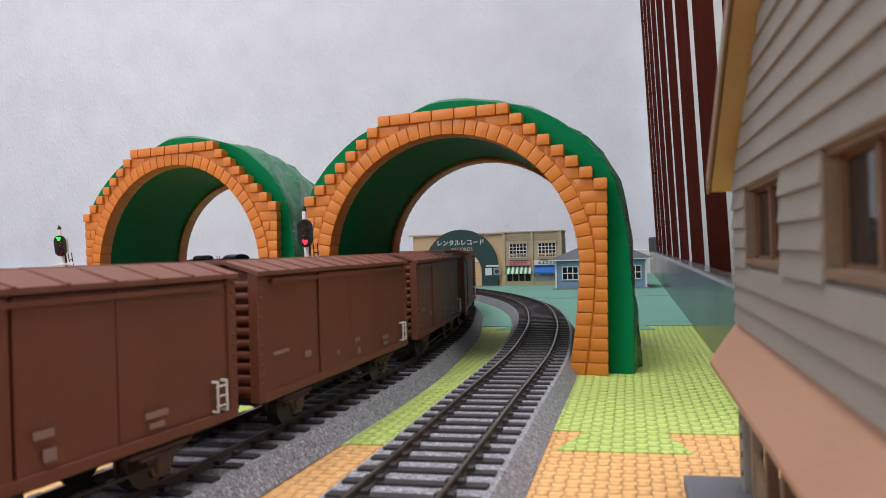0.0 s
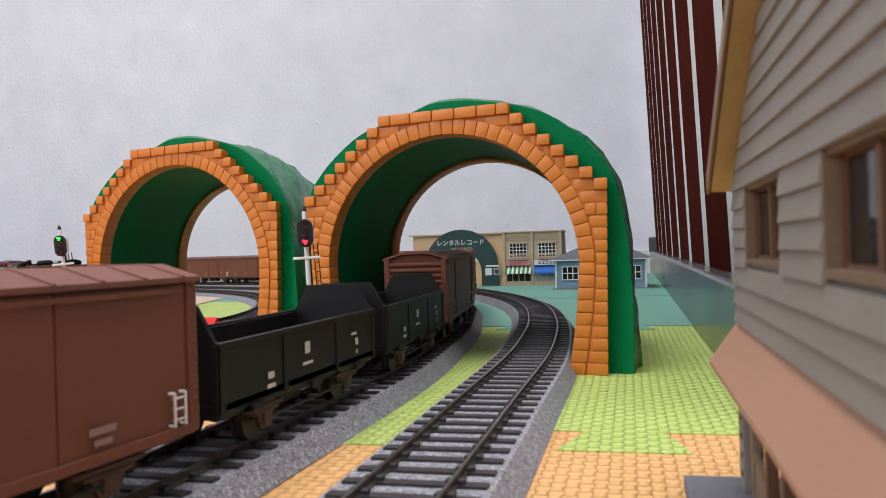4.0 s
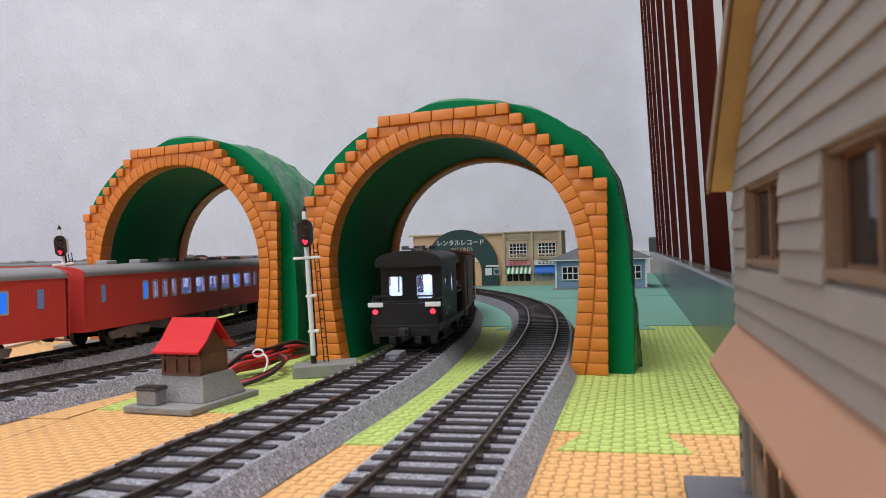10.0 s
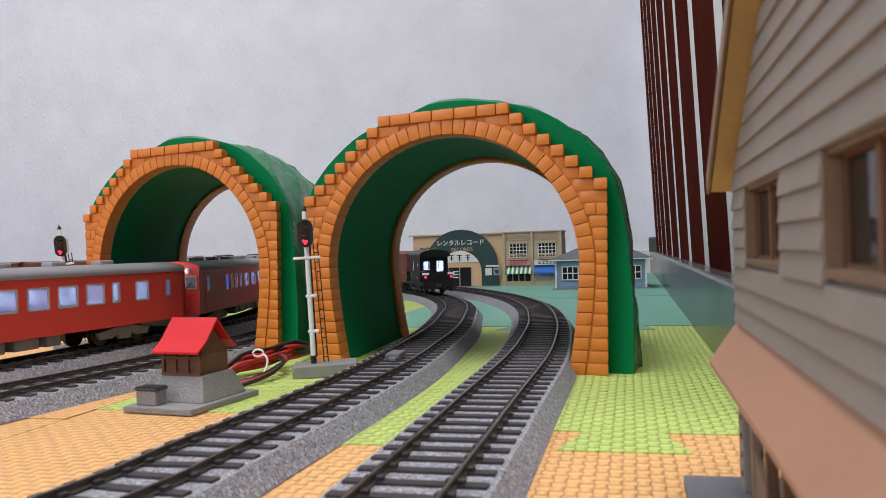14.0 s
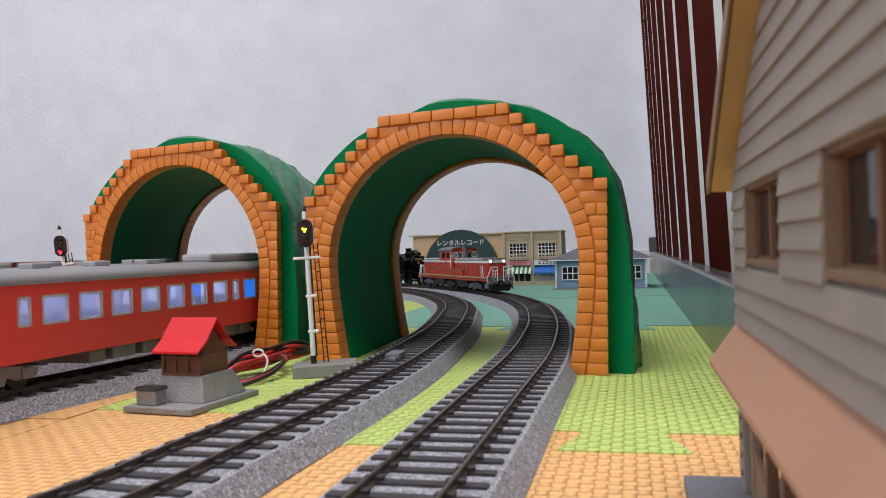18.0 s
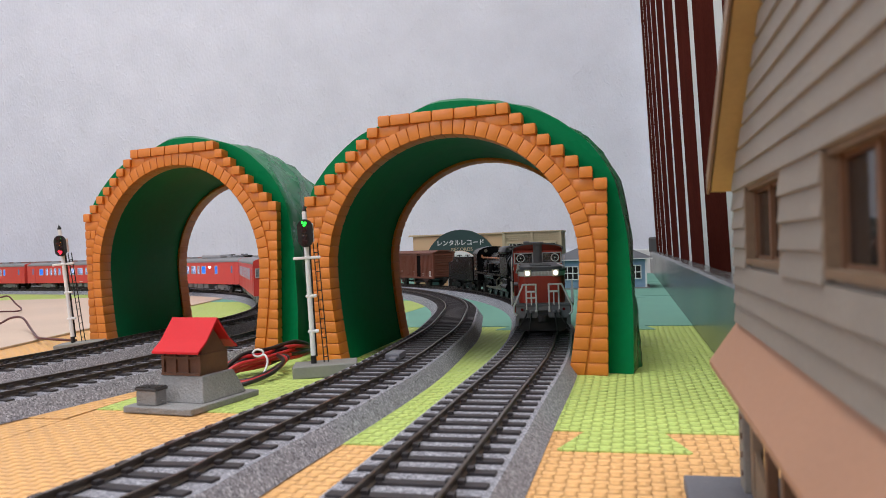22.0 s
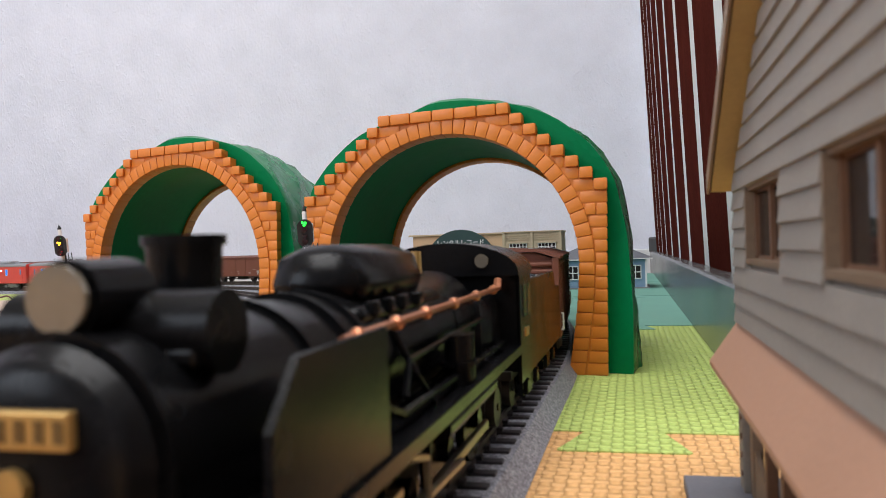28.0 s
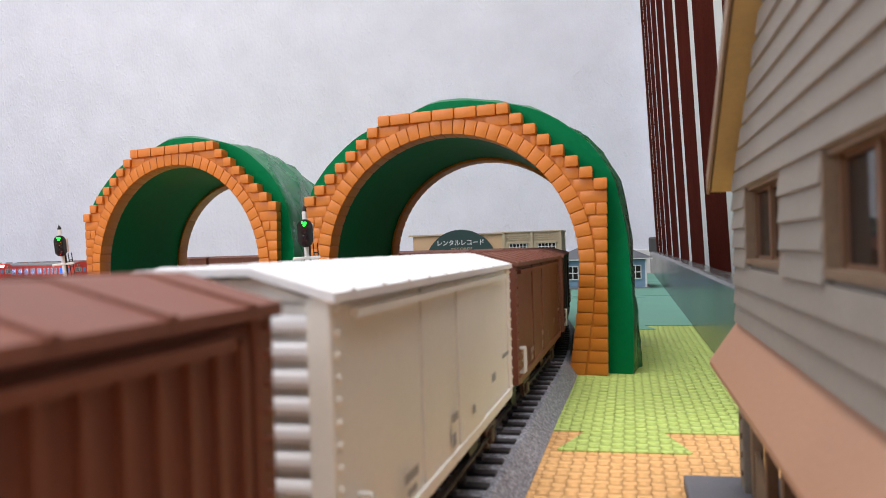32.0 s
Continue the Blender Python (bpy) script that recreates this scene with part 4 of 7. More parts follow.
            bm = box(new_bm(), min(x0, x0 + sd * 0.0013), max(x0, x0 + sd * 0.0013), -W + 0.0016, W - 0.0016, z - 0.0009, z + 0.0009, 0.0006)
            part("end_rib", bm, roof if body is M["white_car"] else body, t)
    bm = new_bm()
    prism(bm, [(-W - 0.0012, Z1 - 0.0002), (-0.0062, RIDGE - 0.0006), (0.0062, RIDGE - 0.0006), (W + 0.0012, Z1 - 0.0002), (W + 0.0012, Z1 + 0.0008), (0.0064, RIDGE + 0.0002),
               (-0.0064, RIDGE + 0.0002), (-W - 0.0012, Z1 + 0.0008)], "x", -L - 0.0010, L + 0.0010)
    r = part("roof", bm, roof, t)
    for i in range(11):
        x = -L + 0.004 + i * (2 * L - 0.008) / 10
        bm = prism(new_bm(), [(-W - 0.0014, Z1 + 0.0007), (-0.0064, RIDGE + 0.0001), (0.0064, RIDGE + 0.0001), (W + 0.0014, Z1 + 0.0007), (W + 0.0014, Z1 + 0.0011),
                              (0.0064, RIDGE + 0.0004), (-0.0064, RIDGE + 0.0004), (-W - 0.0014, Z1 + 0.0011)], "x", x - 0.0004, x + 0.0004)
        part("roof_rib", bm, roof, r)
    two_axle_frame(t, L, 0.066)
    return t


def gondola(label):
    """A black open wagon with raised end boards."""
    t = thing("open_wagon", label, "open wagon", None, "goods wagons")
    L, W, Z0, Z1 = 0.0465, 0.0138, 0.0104, 0.0245
    m = M["black_car"]
    part("floor_plate", box(new_bm(), -L, L, -W, W, Z0, Z0 + 0.0015), m, t)
    for sd in (-1, 1):
        bm = box(new_bm(), -L, L, min(sd * W, sd * (W - 0.0012)), max(sd * W, sd * (W - 0.0012)), Z0 - 0.001, Z1, 0.0002)
        side = part("side_board", bm, m, t)
        part("top_rim", box(new_bm(), -L, L, sd * W - 0.0007, sd * W + 0.0007, Z1 - 0.0004, Z1 + 0.0006, 0.0002), m, side)
        for x in (-L + 0.0016, -0.016, 0.016, L - 0.0016):
            part("side_strap", box(new_bm(), x - 0.0010, x + 0.0010, min(sd * W, sd * (W + 0.0004)), max(sd * W, sd * (W + 0.0004)), Z0 - 0.0008, Z1 - 0.0008, 0.0002), m, side)
        for x in (-0.031, 0.0, 0.031):
            part("side_step", box(new_bm(), x - 0.0030, x + 0.0030, min(sd * W, sd * (W + 0.0012)), max(sd * W, sd * (W + 0.0012)), Z0 - 0.0022, Z0 - 0.0004, 0.0003), m, side)
        ym = sd * (W + 0.0004)
        bars(t, [(-0.004, ym, 0.0190, 0.0030, 0.0030), (-0.004, ym, 0.0150, 0.006, 0.0008), (-0.024, ym, 0.0150, 0.0030, 0.0016), (-0.024, ym, 0.0125, 0.004, 0.0010),
                 (0.028, ym, 0.0190, 0.004, 0.0008), (0.030, ym, 0.0165, 0.0022, 0.0020), (0.030, ym, 0.0135, 0.0012, 0.0012)], M["mark"])
        x = sd * (L - 0.0010)
        out = [(-W, Z0), (W, Z0), (W, Z1), (W - 0.0010, Z1 + 0.0010), (W - 0.0052, Z1 + 0.0085), (-W + 0.0052, Z1 + 0.0085), (-W + 0.0010, Z1 + 0.0010), (-W, Z1)]
        part("end_board", prism(new_bm(), out, "x", x - 0.0007, x + 0.0007), m, t, "black raised end board")
    two_axle_frame(t, L, 0.050)
    return t


def window_sheet(bm, spans, holes, u0, u1, z0, z1, put):
    """A thin wall in a plane with rounded window holes: put(u, z) gives the two skins' points."""
    zs = (min(h[2] for h in holes), max(h[3] for h in holes))
    cuts = sorted({u0, u1} | {h[0] for h in holes} | {h[1] for h in holes})
    for a, b in zip(cuts[:-1], cuts[1:]):
        hole = [h for h in holes if h[0] <= a and h[1] >= b]
        for lo, hi in ([(z0, z1)] if not hole else [(z0, hole[0][2]), (hole[0][3], z1)]):
            put(bm, a, b, lo, hi)
    for u_0, u_1, z_0, z_1 in holes:                # rounded corners
        r = 0.0011
        for cu, su in ((u_0, 1), (u_1, -1)):
            for cz, sz in ((z_0, 1), (z_1, -1)):
                for i in range(3):
                    h = r * (1 - math.sin(math.acos(1 - (i + 0.5) / 3)))
                    a = cu + su * r * i / 3
                    b = cu + su * r * (i + 1) / 3
                    put(bm, min(a, b), max(a, b), min(cz, cz + sz * h), max(cz, cz + sz * h))
    return bm


def caboose(label):
    """A black brake van: a short cabin between two open decks, an arched roof and lit windows."""
    t = thing("brake_van", label, "brake van", None, "goods wagons")
    L, W, Z0, Z1, DECK = 0.0225, 0.0125, 0.0110, 0.0378, 0.0392
    m = M["black_car"]
    for sd in (-1, 1):
        lo, hi = min(sd * W, sd * (W - 0.001)), max(sd * W, sd * (W - 0.001))
        holes = [(-0.0140, -0.0092, 0.0268, 0.0306), (0.0050, 0.0106, 0.0228, 0.0322)]
        bm = window_sheet(new_bm(), None, holes, -L, L, Z0, Z1, lambda q, a, b, z, zz: box(q, a, b, lo, hi, z, zz))
        wall = part("side_wall", bm, m, t)
        for a, b, z, zz in holes:
            part("window_pane", box(new_bm(), a, b, sd * (W - 0.0007) - 0.0001, sd * (W - 0.0007) + 0.0001, z, zz), M["van_pane"], wall, "clear pane of a lit cabin")
            fr = new_bm()
            for q in (a, b):
                box(fr, q - 0.00025, q + 0.00025, sd * (W - 0.0005) - 0.0002, sd * (W - 0.0005) + 0.0002, z + 0.0008, zz - 0.0008)
            for q in (z, zz):
                box(fr, a + 0.0008, b - 0.0008, sd * (W - 0.0005) - 0.0002, sd * (W - 0.0005) + 0.0002, q - 0.00025, q + 0.00025)
            part("window_frame", fr, M["lining"], wall, "pale window rubber")
        yi = sd * (W - 0.0013)
        part("interior_wall", window_sheet(new_bm(), None, holes, -L + 0.0012, L - 0.0012, Z0, Z1, lambda q, a, b, z, zz: box(q, a, b, yi - 0.0002, yi + 0.0002, z, zz)), M["lining"], wall)
        ym = sd * (W + 0.0003)
        bars(t, [(-0.0085, ym, 0.0160, 0.0060, 0.0012), (-0.0130, ym, 0.0142, 0.0050, 0.0009), (0.0010, ym, 0.0160, 0.0040, 0.0008), (0.0150, ym, 0.0190, 0.0012, 0.0012), (0.0175, ym, 0.0178, 0.0020, 0.0024),
                 (0.0150, ym, 0.0160, 0.0022, 0.0010)], M["mark_grey"])
        part("frame_beam", box(new_bm(), -DECK, DECK, sd * 0.0128 - 0.0006, sd * 0.0128 + 0.0006, 0.0086, 0.0112), m, t)
        part("roof_edge", box(new_bm(), -0.0280, 0.0280, sd * (W + 0.0006) - 0.0003, sd * (W + 0.0006) + 0.0003, Z1 - 0.0016, Z1 + 0.0006), m, t)
        for x in (-L - 0.004, L + 0.004):
            part("step_board", box(new_bm(), x - 0.0035, x + 0.0035, sd * 0.0128 - 0.0010, sd * 0.0128 + 0.0010, 0.0036, 0.0046, 0.0002), m, t)
    for sd in (-1, 1):
        x = sd * L
        lo, hi = min(x, x - sd * 0.001), max(x, x - sd * 0.001)
        holes = [(-0.0086, -0.0022, 0.0215, 0.0322), (0.0036, 0.0092, 0.0228, 0.0316)]
        if sd > 0:
            holes = [(-b, -a, z, zz) for a, b, z, zz in holes[::-1]]
        end = part("end_wall", window_sheet(new_bm(), None, holes, -W + 0.001, W - 0.001, Z0, Z1, lambda q, a, b, z, zz: box(q, lo, hi, a, b, z, zz)), m, t)
        xi = x - sd * 0.0013
        part("interior_wall", window_sheet(new_bm(), None, holes, -W + 0.0015, W - 0.0015, Z0, Z1, lambda q, a, b, z, zz: box(q, xi - 0.0002, xi + 0.0002, a, b, z, zz)), M["lining"], end)
        for a, b, z, zz in holes:
            part("window_pane", box(new_bm(), x - sd * 0.0007 - 0.0001, x - sd * 0.0007 + 0.0001, a, b, z, zz), M["van_pane"], end, "clear pane of a lit cabin")
            fr = new_bm()
            for q in (a, b):
                box(fr, x - sd * 0.0003 - 0.0002, x - sd * 0.0003 + 0.0002, q - 0.0002, q + 0.0002, z + 0.0009, zz - 0.0009)
            for q in (z, zz):
                box(fr, x - sd * 0.0003 - 0.0002, x - sd * 0.0003 + 0.0002, a + 0.0009, b - 0.0009, q - 0.0002, q + 0.0002)
            part("window_frame", fr, M["lining"], end, "pale window rubber")
        a, b = (x, sd * DECK)
        part("platform", box(new_bm(), min(a, b), max(a, b), -0.0128, 0.0128, 0.0094, 0.0112, 0.0003), m, t)
        xe = sd * (DECK - 0.0006)
        bm = new_bm()
        for y in (-0.0125, 0.0125):
            rods(bm, [(x, y, 0.0220), (xe, y, 0.0220), (xe, y, 0.0100)], 0.00042)
            rods(bm, [((x + xe) / 2, y, 0.0220), ((x + xe) / 2, y, 0.0110)], 0.00036)
        rods(bm, [(xe, -0.0125, 0.0212), (xe, 0.0125, 0.0212)], 0.00040)
        for c in (-0.0085, 0.0085):
            rods(bm, [(xe, c - 0.0035, 0.0206), (xe, c - 0.0035, 0.0236), (xe, c + 0.0035, 0.0236), (xe, c + 0.0035, 0.0206)], 0.00040)
        part("railing", bm, m, t, "black wire railing")
        part("end_sheet", box(new_bm(), xe - 0.0004, xe + 0.0004, -0.0130, 0.0130, 0.0062, 0.0206, 0.0003), m, t)
        foot = new_bm()
        for y in (-0.0112, -0.0050, 0.0050, 0.0112):
            box(foot, xe - 0.0006, xe + 0.0006, y - 0.0014, y + 0.0014, 0.0030, 0.0064, 0.0004)
        part("foot_iron", foot, m, t)
        if sd < 0:
            for y in (-0.0112, 0.0112):
                part("marker_board", box(new_bm(), xe - 0.0012, xe - 0.0005, y - 0.0030, y + 0.0030, 0.0190, 0.0210, 0.0002), M["white"], t, "white marker board")
                part("lamp_ring", cyl(new_bm(), (xe, y, 0.0170), (xe - 0.0012, y, 0.0170), 0.0014, seg=16), m, t)
                part("tail_lamp", cyl(new_bm(), (xe, y, 0.0170), (xe - 0.0015, y, 0.0170), 0.00105, seg=14), M["tail"], t, "glowing red tail lamp")
        coupler(t, sd * (DECK - 0.001), sd)
    n = 20
    up = [(-(W + 0.0009) * math.cos(math.pi * i / n), Z1 + 0.0004 + 0.0050 * math.sin(math.pi * i / n) ** 0.9) for i in range(n + 1)]
    roof = smooth(part("roof", prism(new_bm(), up + [(x * 0.97, z - 0.0009) for x, z in up[::-1]], "x", -0.0280, 0.0280), M["van_roof"], t, "dull black arched roof"), 50)
    for x in (-0.0282, 0.0274):
        part("roof_gable", prism(new_bm(), [(a * 0.995, z - 0.0002) for a, z in up] + [(up[-1][0] * 0.995, Z1 - 0.0018), (up[0][0] * 0.995, Z1 - 0.0018)], "x", x, x + 0.0008), m, t, "black roof end board")
    for x in (-0.0150, 0.0140):
        bm = cyl(new_bm(), (x, 0, Z1 + 0.0045), (x, 0, Z1 + 0.0062), 0.0011, seg=8)
        box(bm, x - 0.0022, x + 0.0022, -0.0046, 0.0046, Z1 + 0.0058, Z1 + 0.0066, 0.0003)
        for y in (-0.0046, 0.0022):
            box(bm, x - 0.0024, x + 0.0024, y, y + 0.0024, Z1 + 0.0064, Z1 + 0.0076, 0.0003)
        part("roof_vent", bm, M["loco_grey"], roof, "grey roof ventilator")
    part("ceiling_panel", box(new_bm(), -L + 0.001, L - 0.001, -W + 0.001, W - 0.001, Z1 - 0.0003, Z1), M["lining"], t)
    part("interior_floor", box(new_bm(), -L + 0.001, L - 0.001, -W + 0.001, W - 0.001, Z0, Z0 + 0.001), M["dmu_under"], t)
    bench = box(new_bm(), -0.012, 0.016, -W + 0.0016, -W + 0.0066, Z0, 0.0185, 0.0004)
    box(bench, -0.012, 0.016, -W + 0.0014, -W + 0.0026, Z0, 0.0235, 0.0004)
    part("bench", bench, M["lining"], t)
    part("interior_lamp", box(new_bm(), -0.018, 0.018, -0.0024, 0.0024, Z1 - 0.0012, Z1 - 0.0004), M["lit_blue"], t, "bright bluish interior light strip")
    two = new_bm()
    box(two, -DECK, DECK, -0.010, 0.010, 0.0082, 0.0096)
    box(two, -0.008, 0.008, -0.0115, 0.0115, 0.0040, 0.0088, 0.0006)
    rods(two, [(-0.020, 0.0125, 0.0048), (0.020, 0.0125, 0.0048)], 0.0004)
    rods(two, [(-0.020, -0.0125, 0.0048), (0.020, -0.0125, 0.0048)], 0.0004)
    part("underframe", two, M["under"], t)
    for x in (-0.0200, 0.0200):
        wheelset(t, x)
        for sd in (-1, 1):
            bm = box(new_bm(), x - 0.0075, x + 0.0075, sd * 0.0125 - 0.0008, sd * 0.0125 + 0.0008, 0.0068, 0.0090, 0.0003)
            prism(bm, [(x - 0.005, 0.0085), (x + 0.005, 0.0085), (x + 0.0022, 0.0030), (x - 0.0022, 0.0030)], "y", sd * 0.0125 - 0.0005, sd * 0.0125 + 0.0005)
            part("axle_guard", bm, M["under"], t)
    for ob in t.children_recursive:                  # the body is nearly as wide as the wagons
        if ob.name.split(".")[0] not in ("wheelset", "coupler"):
            for v in ob.data.vertices:
                v.co.y *= 1.13
    return t


def bogie(parent, x, mat, wb=0.026, r=0.0054):
    bm = new_bm()
    for sd in (-1, 1):
        y = sd * 0.0125
        prism(bm, [(x - wb / 2 - 0.006, 0.0070), (x - wb / 2 - 0.004, 0.0036), (x - wb / 2 + 0.004, 0.0036), (x - 0.005, 0.0052), (x - 0.004, 0.0026), (x + 0.004, 0.0026), (x + 0.005, 0.0052),
                   (x + wb / 2 - 0.004, 0.0036), (x + wb / 2 + 0.004, 0.0036), (x + wb / 2 + 0.006, 0.0070), (x + 0.006, 0.0088), (x - 0.006, 0.0088)], "y", y - 0.0008, y + 0.0008)
        for k in (-1, 1):
            box(bm, x + k * wb / 2 - 0.0022, x + k * wb / 2 + 0.0022, y - 0.0010, y + 0.0018, 0.0036, 0.0076, 0.0005)
    box(bm, x - 0.004, x + 0.004, -0.012, 0.012, 0.0058, 0.0092)
    b = part("bogie", bm, mat, parent)
    for k in (-1, 1):
        wheelset(b, x + k * wb / 2, r)
    return b


def railcar(label, cab_front, cab_rear, cooler=False, lit=False, saloon=False):
    """A vermilion diesel railcar with lit windows."""
    t = thing("diesel_railcar", label, "railcar", None, "railcars")
    L, W, Z0, Z1 = 0.1395, 0.0168, 0.0096, 0.0362
    S0, S1 = 0.0218, 0.0312
    m = M["dmu_red"]
    small, wide = 0.0050, 0.0115
    if saloon:                                       # one window, a blank, then a long row and two blue ones by the rear door
        pattern = [(0.0, 0.0095), (0.0120, small)] + [(0.0056, wide)] * 7 + [(0.0050, small), (0.0052, 0.0105), (0.0225, 0.0062)]
    else:
        pattern = [(0.0, 0.0095), (0.0062, small)] + [(0.0052, small)] * 3 + [(0.0052, wide)] + [(0.0062, wide)] * 5 + [(0.0062, small)] + [(0.0052, small)] * 3
    blinds = (len(pattern) - 2, len(pattern) - 1) if saloon else (0, len(pattern) - 1)
    wins, x = [], L - 0.030
    for gap, w in pattern:
        x -= gap
        wins.append((x - w, x))
        x -= w
    for sd in (-1, 1):
        lo, hi = min(sd * W, sd * (W - 0.001)), max(sd * W, sd * (W - 0.001))
        bm = box(new_bm(), -L, L, lo, hi, Z0, S0)
        box(bm, -L, L, lo, hi, S1, Z1)
        edge = L
        for a, b in wins:
            box(bm, b, edge, lo, hi, S0, S1)
            edge = a
        box(bm, -L, edge, lo, hi, S0, S1)
        side = part("side_wall", bm, m, t)
        for i, (a, b) in enumerate(wins):
            mat = M["blue_pane"] if i in blinds else M["dmu_pane"]
            part("window_pane", box(new_bm(), a, b, sd * (W - 0.0006) - 0.0001, sd * (W - 0.0006) + 0.0001, S0, S1), mat, side, "blue blind with the cabin light added as its own glow" if i in blinds else "")
            fr = new_bm()
            for z in (S0, S1):
                box(fr, a, b, sd * W - 0.0002, sd * W + 0.0002, z - 0.00045, z + 0.00045)
            for xx in (a, b):
                box(fr, xx - 0.00045, xx + 0.00045, sd * W - 0.0002, sd * W + 0.0002, S0, S1)
            part("window_frame", fr, M["silver"], side, "silver window frame")
        bm, edge = new_bm(), L - 0.026
        yi = sd * (W - 0.0014)
        box(bm, -L + 0.002, L - 0.026, yi - 0.0002, yi + 0.0002, Z0 + 0.001, S0)
        box(bm, -L + 0.002, L - 0.026, yi - 0.0002, yi + 0.0002, S1, Z1)
        for a, b in wins:
            box(bm, b, edge, yi - 0.0002, yi + 0.0002, S0, S1)
            edge = a
        box(bm, -L + 0.002, edge, yi - 0.0002, yi + 0.0002, S0, S1)
        part("interior_wall", bm, M["lining"], side, "pale lit interior wall")
        for xd in (L - 0.0145, -L + 0.0145):
            d = part("door", box(new_bm(), xd - 0.0055, xd + 0.0055, min(sd * W, sd * (W + 0.0003)), max(sd * W, sd * (W + 0.0003)), Z0 + 0.0004, Z1 - 0.002, 0.0002), m, t)
            part("door_window", box(new_bm(), xd - 0.0016, xd + 0.0016, min(sd * W, sd * (W + 0.0005)), max(sd * W, sd * (W + 0.0005)), S0 + 0.001, S1), M["door_pane_glow"], d, "narrow door window with an added glow")
        part("gutter", box(new_bm(), -L, L, min(sd * W, sd * (W + 0.0005)), max(sd * W, sd * (W + 0.0005)), Z1 - 0.0006, Z1 + 0.0002), M["dmu_roof"], t)
        bars(t, [(0.01, sd * (W + 0.0003), 0.0115, 0.007, 0.0006)], M["mark"])
        if saloon:
            part("lamp_slot", box(new_bm(), -0.0750, -0.0690, min(sd * W, sd * (W + 0.0004)), max(sd * W, sd * (W + 0.0004)), 0.0290, 0.0304, 0.0003), M["lens_cool"], side, "bright narrow lamp slot")
    n = 14
    up = [(-(W + 0.0002) * math.cos(math.pi * i / n), Z1 + 0.0046 * math.sin(math.pi * i / n) ** 0.7) for i in range(n + 1)]
    roof = smooth(part("roof", prism(new_bm(), up + [(x * 0.96, z - 0.001) for x, z in up[::-1]], "x", -L + 0.0004, L - 0.0004), M["dmu_roof"], t, "grey arched roof"), 50)
    for i in range(7):
        x = -0.095 + i * 0.0317
        if cooler and abs(x + 0.058) < 0.03:
            continue
        part("roof_vent", box(new_bm(), x - 0.0045, x + 0.0045, -0.0034, 0.0034, Z1 + 0.0044, Z1 + 0.0066, 0.0005), M["unit_grey"], roof, "grey roof ventilator")
    if cooler:
        part("cooling_unit", box(new_bm(), -0.082, -0.036, -0.0085, 0.0085, Z1 + 0.0040, Z1 + 0.0084, 0.0015), M["unit_grey"], roof, "grey roof cooling unit")
    for sd, cab in ((1, cab_front), (-1, cab_rear)):
        x = sd * L
        face = [(-W, Z0), (W, Z0), (W, Z1)] + [(-a, z) for a, z in up[1:-1]][::1] + [(-W, Z1)]
        nose = part("cab_face" if cab else "end_wall", prism(new_bm(), face, "x", x - sd * 0.0012, x + sd * 0.0006), m, t)
        if cab:
            for y in (-0.0105, 0.0105):
                xa, xb = min(x + sd * 0.0005, x + sd * 0.0009), max(x + sd * 0.0005, x + sd * 0.0009)
                pane = part("cab_window", box(new_bm(), xa, xb, y - 0.0046, y + 0.0046, 0.0248, 0.0318, 0.0003), M["cab_pane_sheen"], nose, "cab window with a silver frame")
                fr = new_bm()
                for z in (0.0248, 0.0318):
                    box(fr, xa - 0.0002, xb + 0.0002, y - 0.0049, y + 0.0049, z - 0.0004, z + 0.0004)
                for q in (y - 0.0046, y + 0.0046, y + 0.0014):
                    box(fr, xa - 0.0002, xb + 0.0002, q - 0.0003, q + 0.0003, 0.0248, 0.0318)
                part("window_frame", fr, M["silver"], pane)
                part("wiper", rods(new_bm(), [(x + sd * 0.0012, y + 0.002, 0.0243), (x + sd * 0.0012, y - 0.002, 0.0285)], 0.00022), M["black"], pane)
                for zj, hj in ((0.0150, 0.0012), (0.0128, 0.0010)):
                    part("jumper_box", box(new_bm(), min(x, x + sd * 0.0014), max(x, x + sd * 0.0014), y - 0.0024, y + 0.0018, zj - hj, zj + hj, 0.0004), m, nose, "red cable socket")
                part("cab_step", rods(new_bm(), [(x + sd * 0.0010, y - 0.003, 0.0220), (x + sd * 0.0014, y + 0.003, 0.0220)], 0.0003), m, nose)
                part("head_lamp_case", cyl(new_bm(), (x, y, 0.0352), (x + sd * 0.0018, y, 0.0350), 0.0018, seg=16), M["silver"], nose, "silver head lamp ring")
                part("lamp_lens", cyl(new_bm(), (x + sd * 0.0017, y, 0.0350), (x + sd * 0.0020, y, 0.0350), 0.0013, seg=12), M["lens_cool"] if lit and cab_front else M["lamp_glass"], nose, "glowing head lamp" if lit and cab_front else "unlit head lamp lens")
                part("tail_lamp", cyl(new_bm(), (x, y * 1.05, 0.0185), (x + sd * 0.0014, y * 1.05, 0.0185), 0.0012, seg=10), m, nose)
            part("gangway_door", box(new_bm(), min(x, x + sd * 0.0014), max(x, x + sd * 0.0014), -0.0048, 0.0048, Z0, 0.0345, 0.0004), m, nose)
            part("gangway_window", box(new_bm(), min(x + sd * 0.0014, x + sd * 0.0016), max(x + sd * 0.0014, x + sd * 0.0016), -0.0022, 0.0022, 0.0240, 0.0310), M["door_pane_glow"], nose, "bluish gangway window with an added glow")
            if lit:
                part("sign_box", box(new_bm(), min(x, x + sd * 0.0012), max(x, x + sd * 0.0012), -0.0042, 0.0042, 0.0352, 0.0384, 0.0003), M["lens_cool"], nose, "brightly lit destination box")
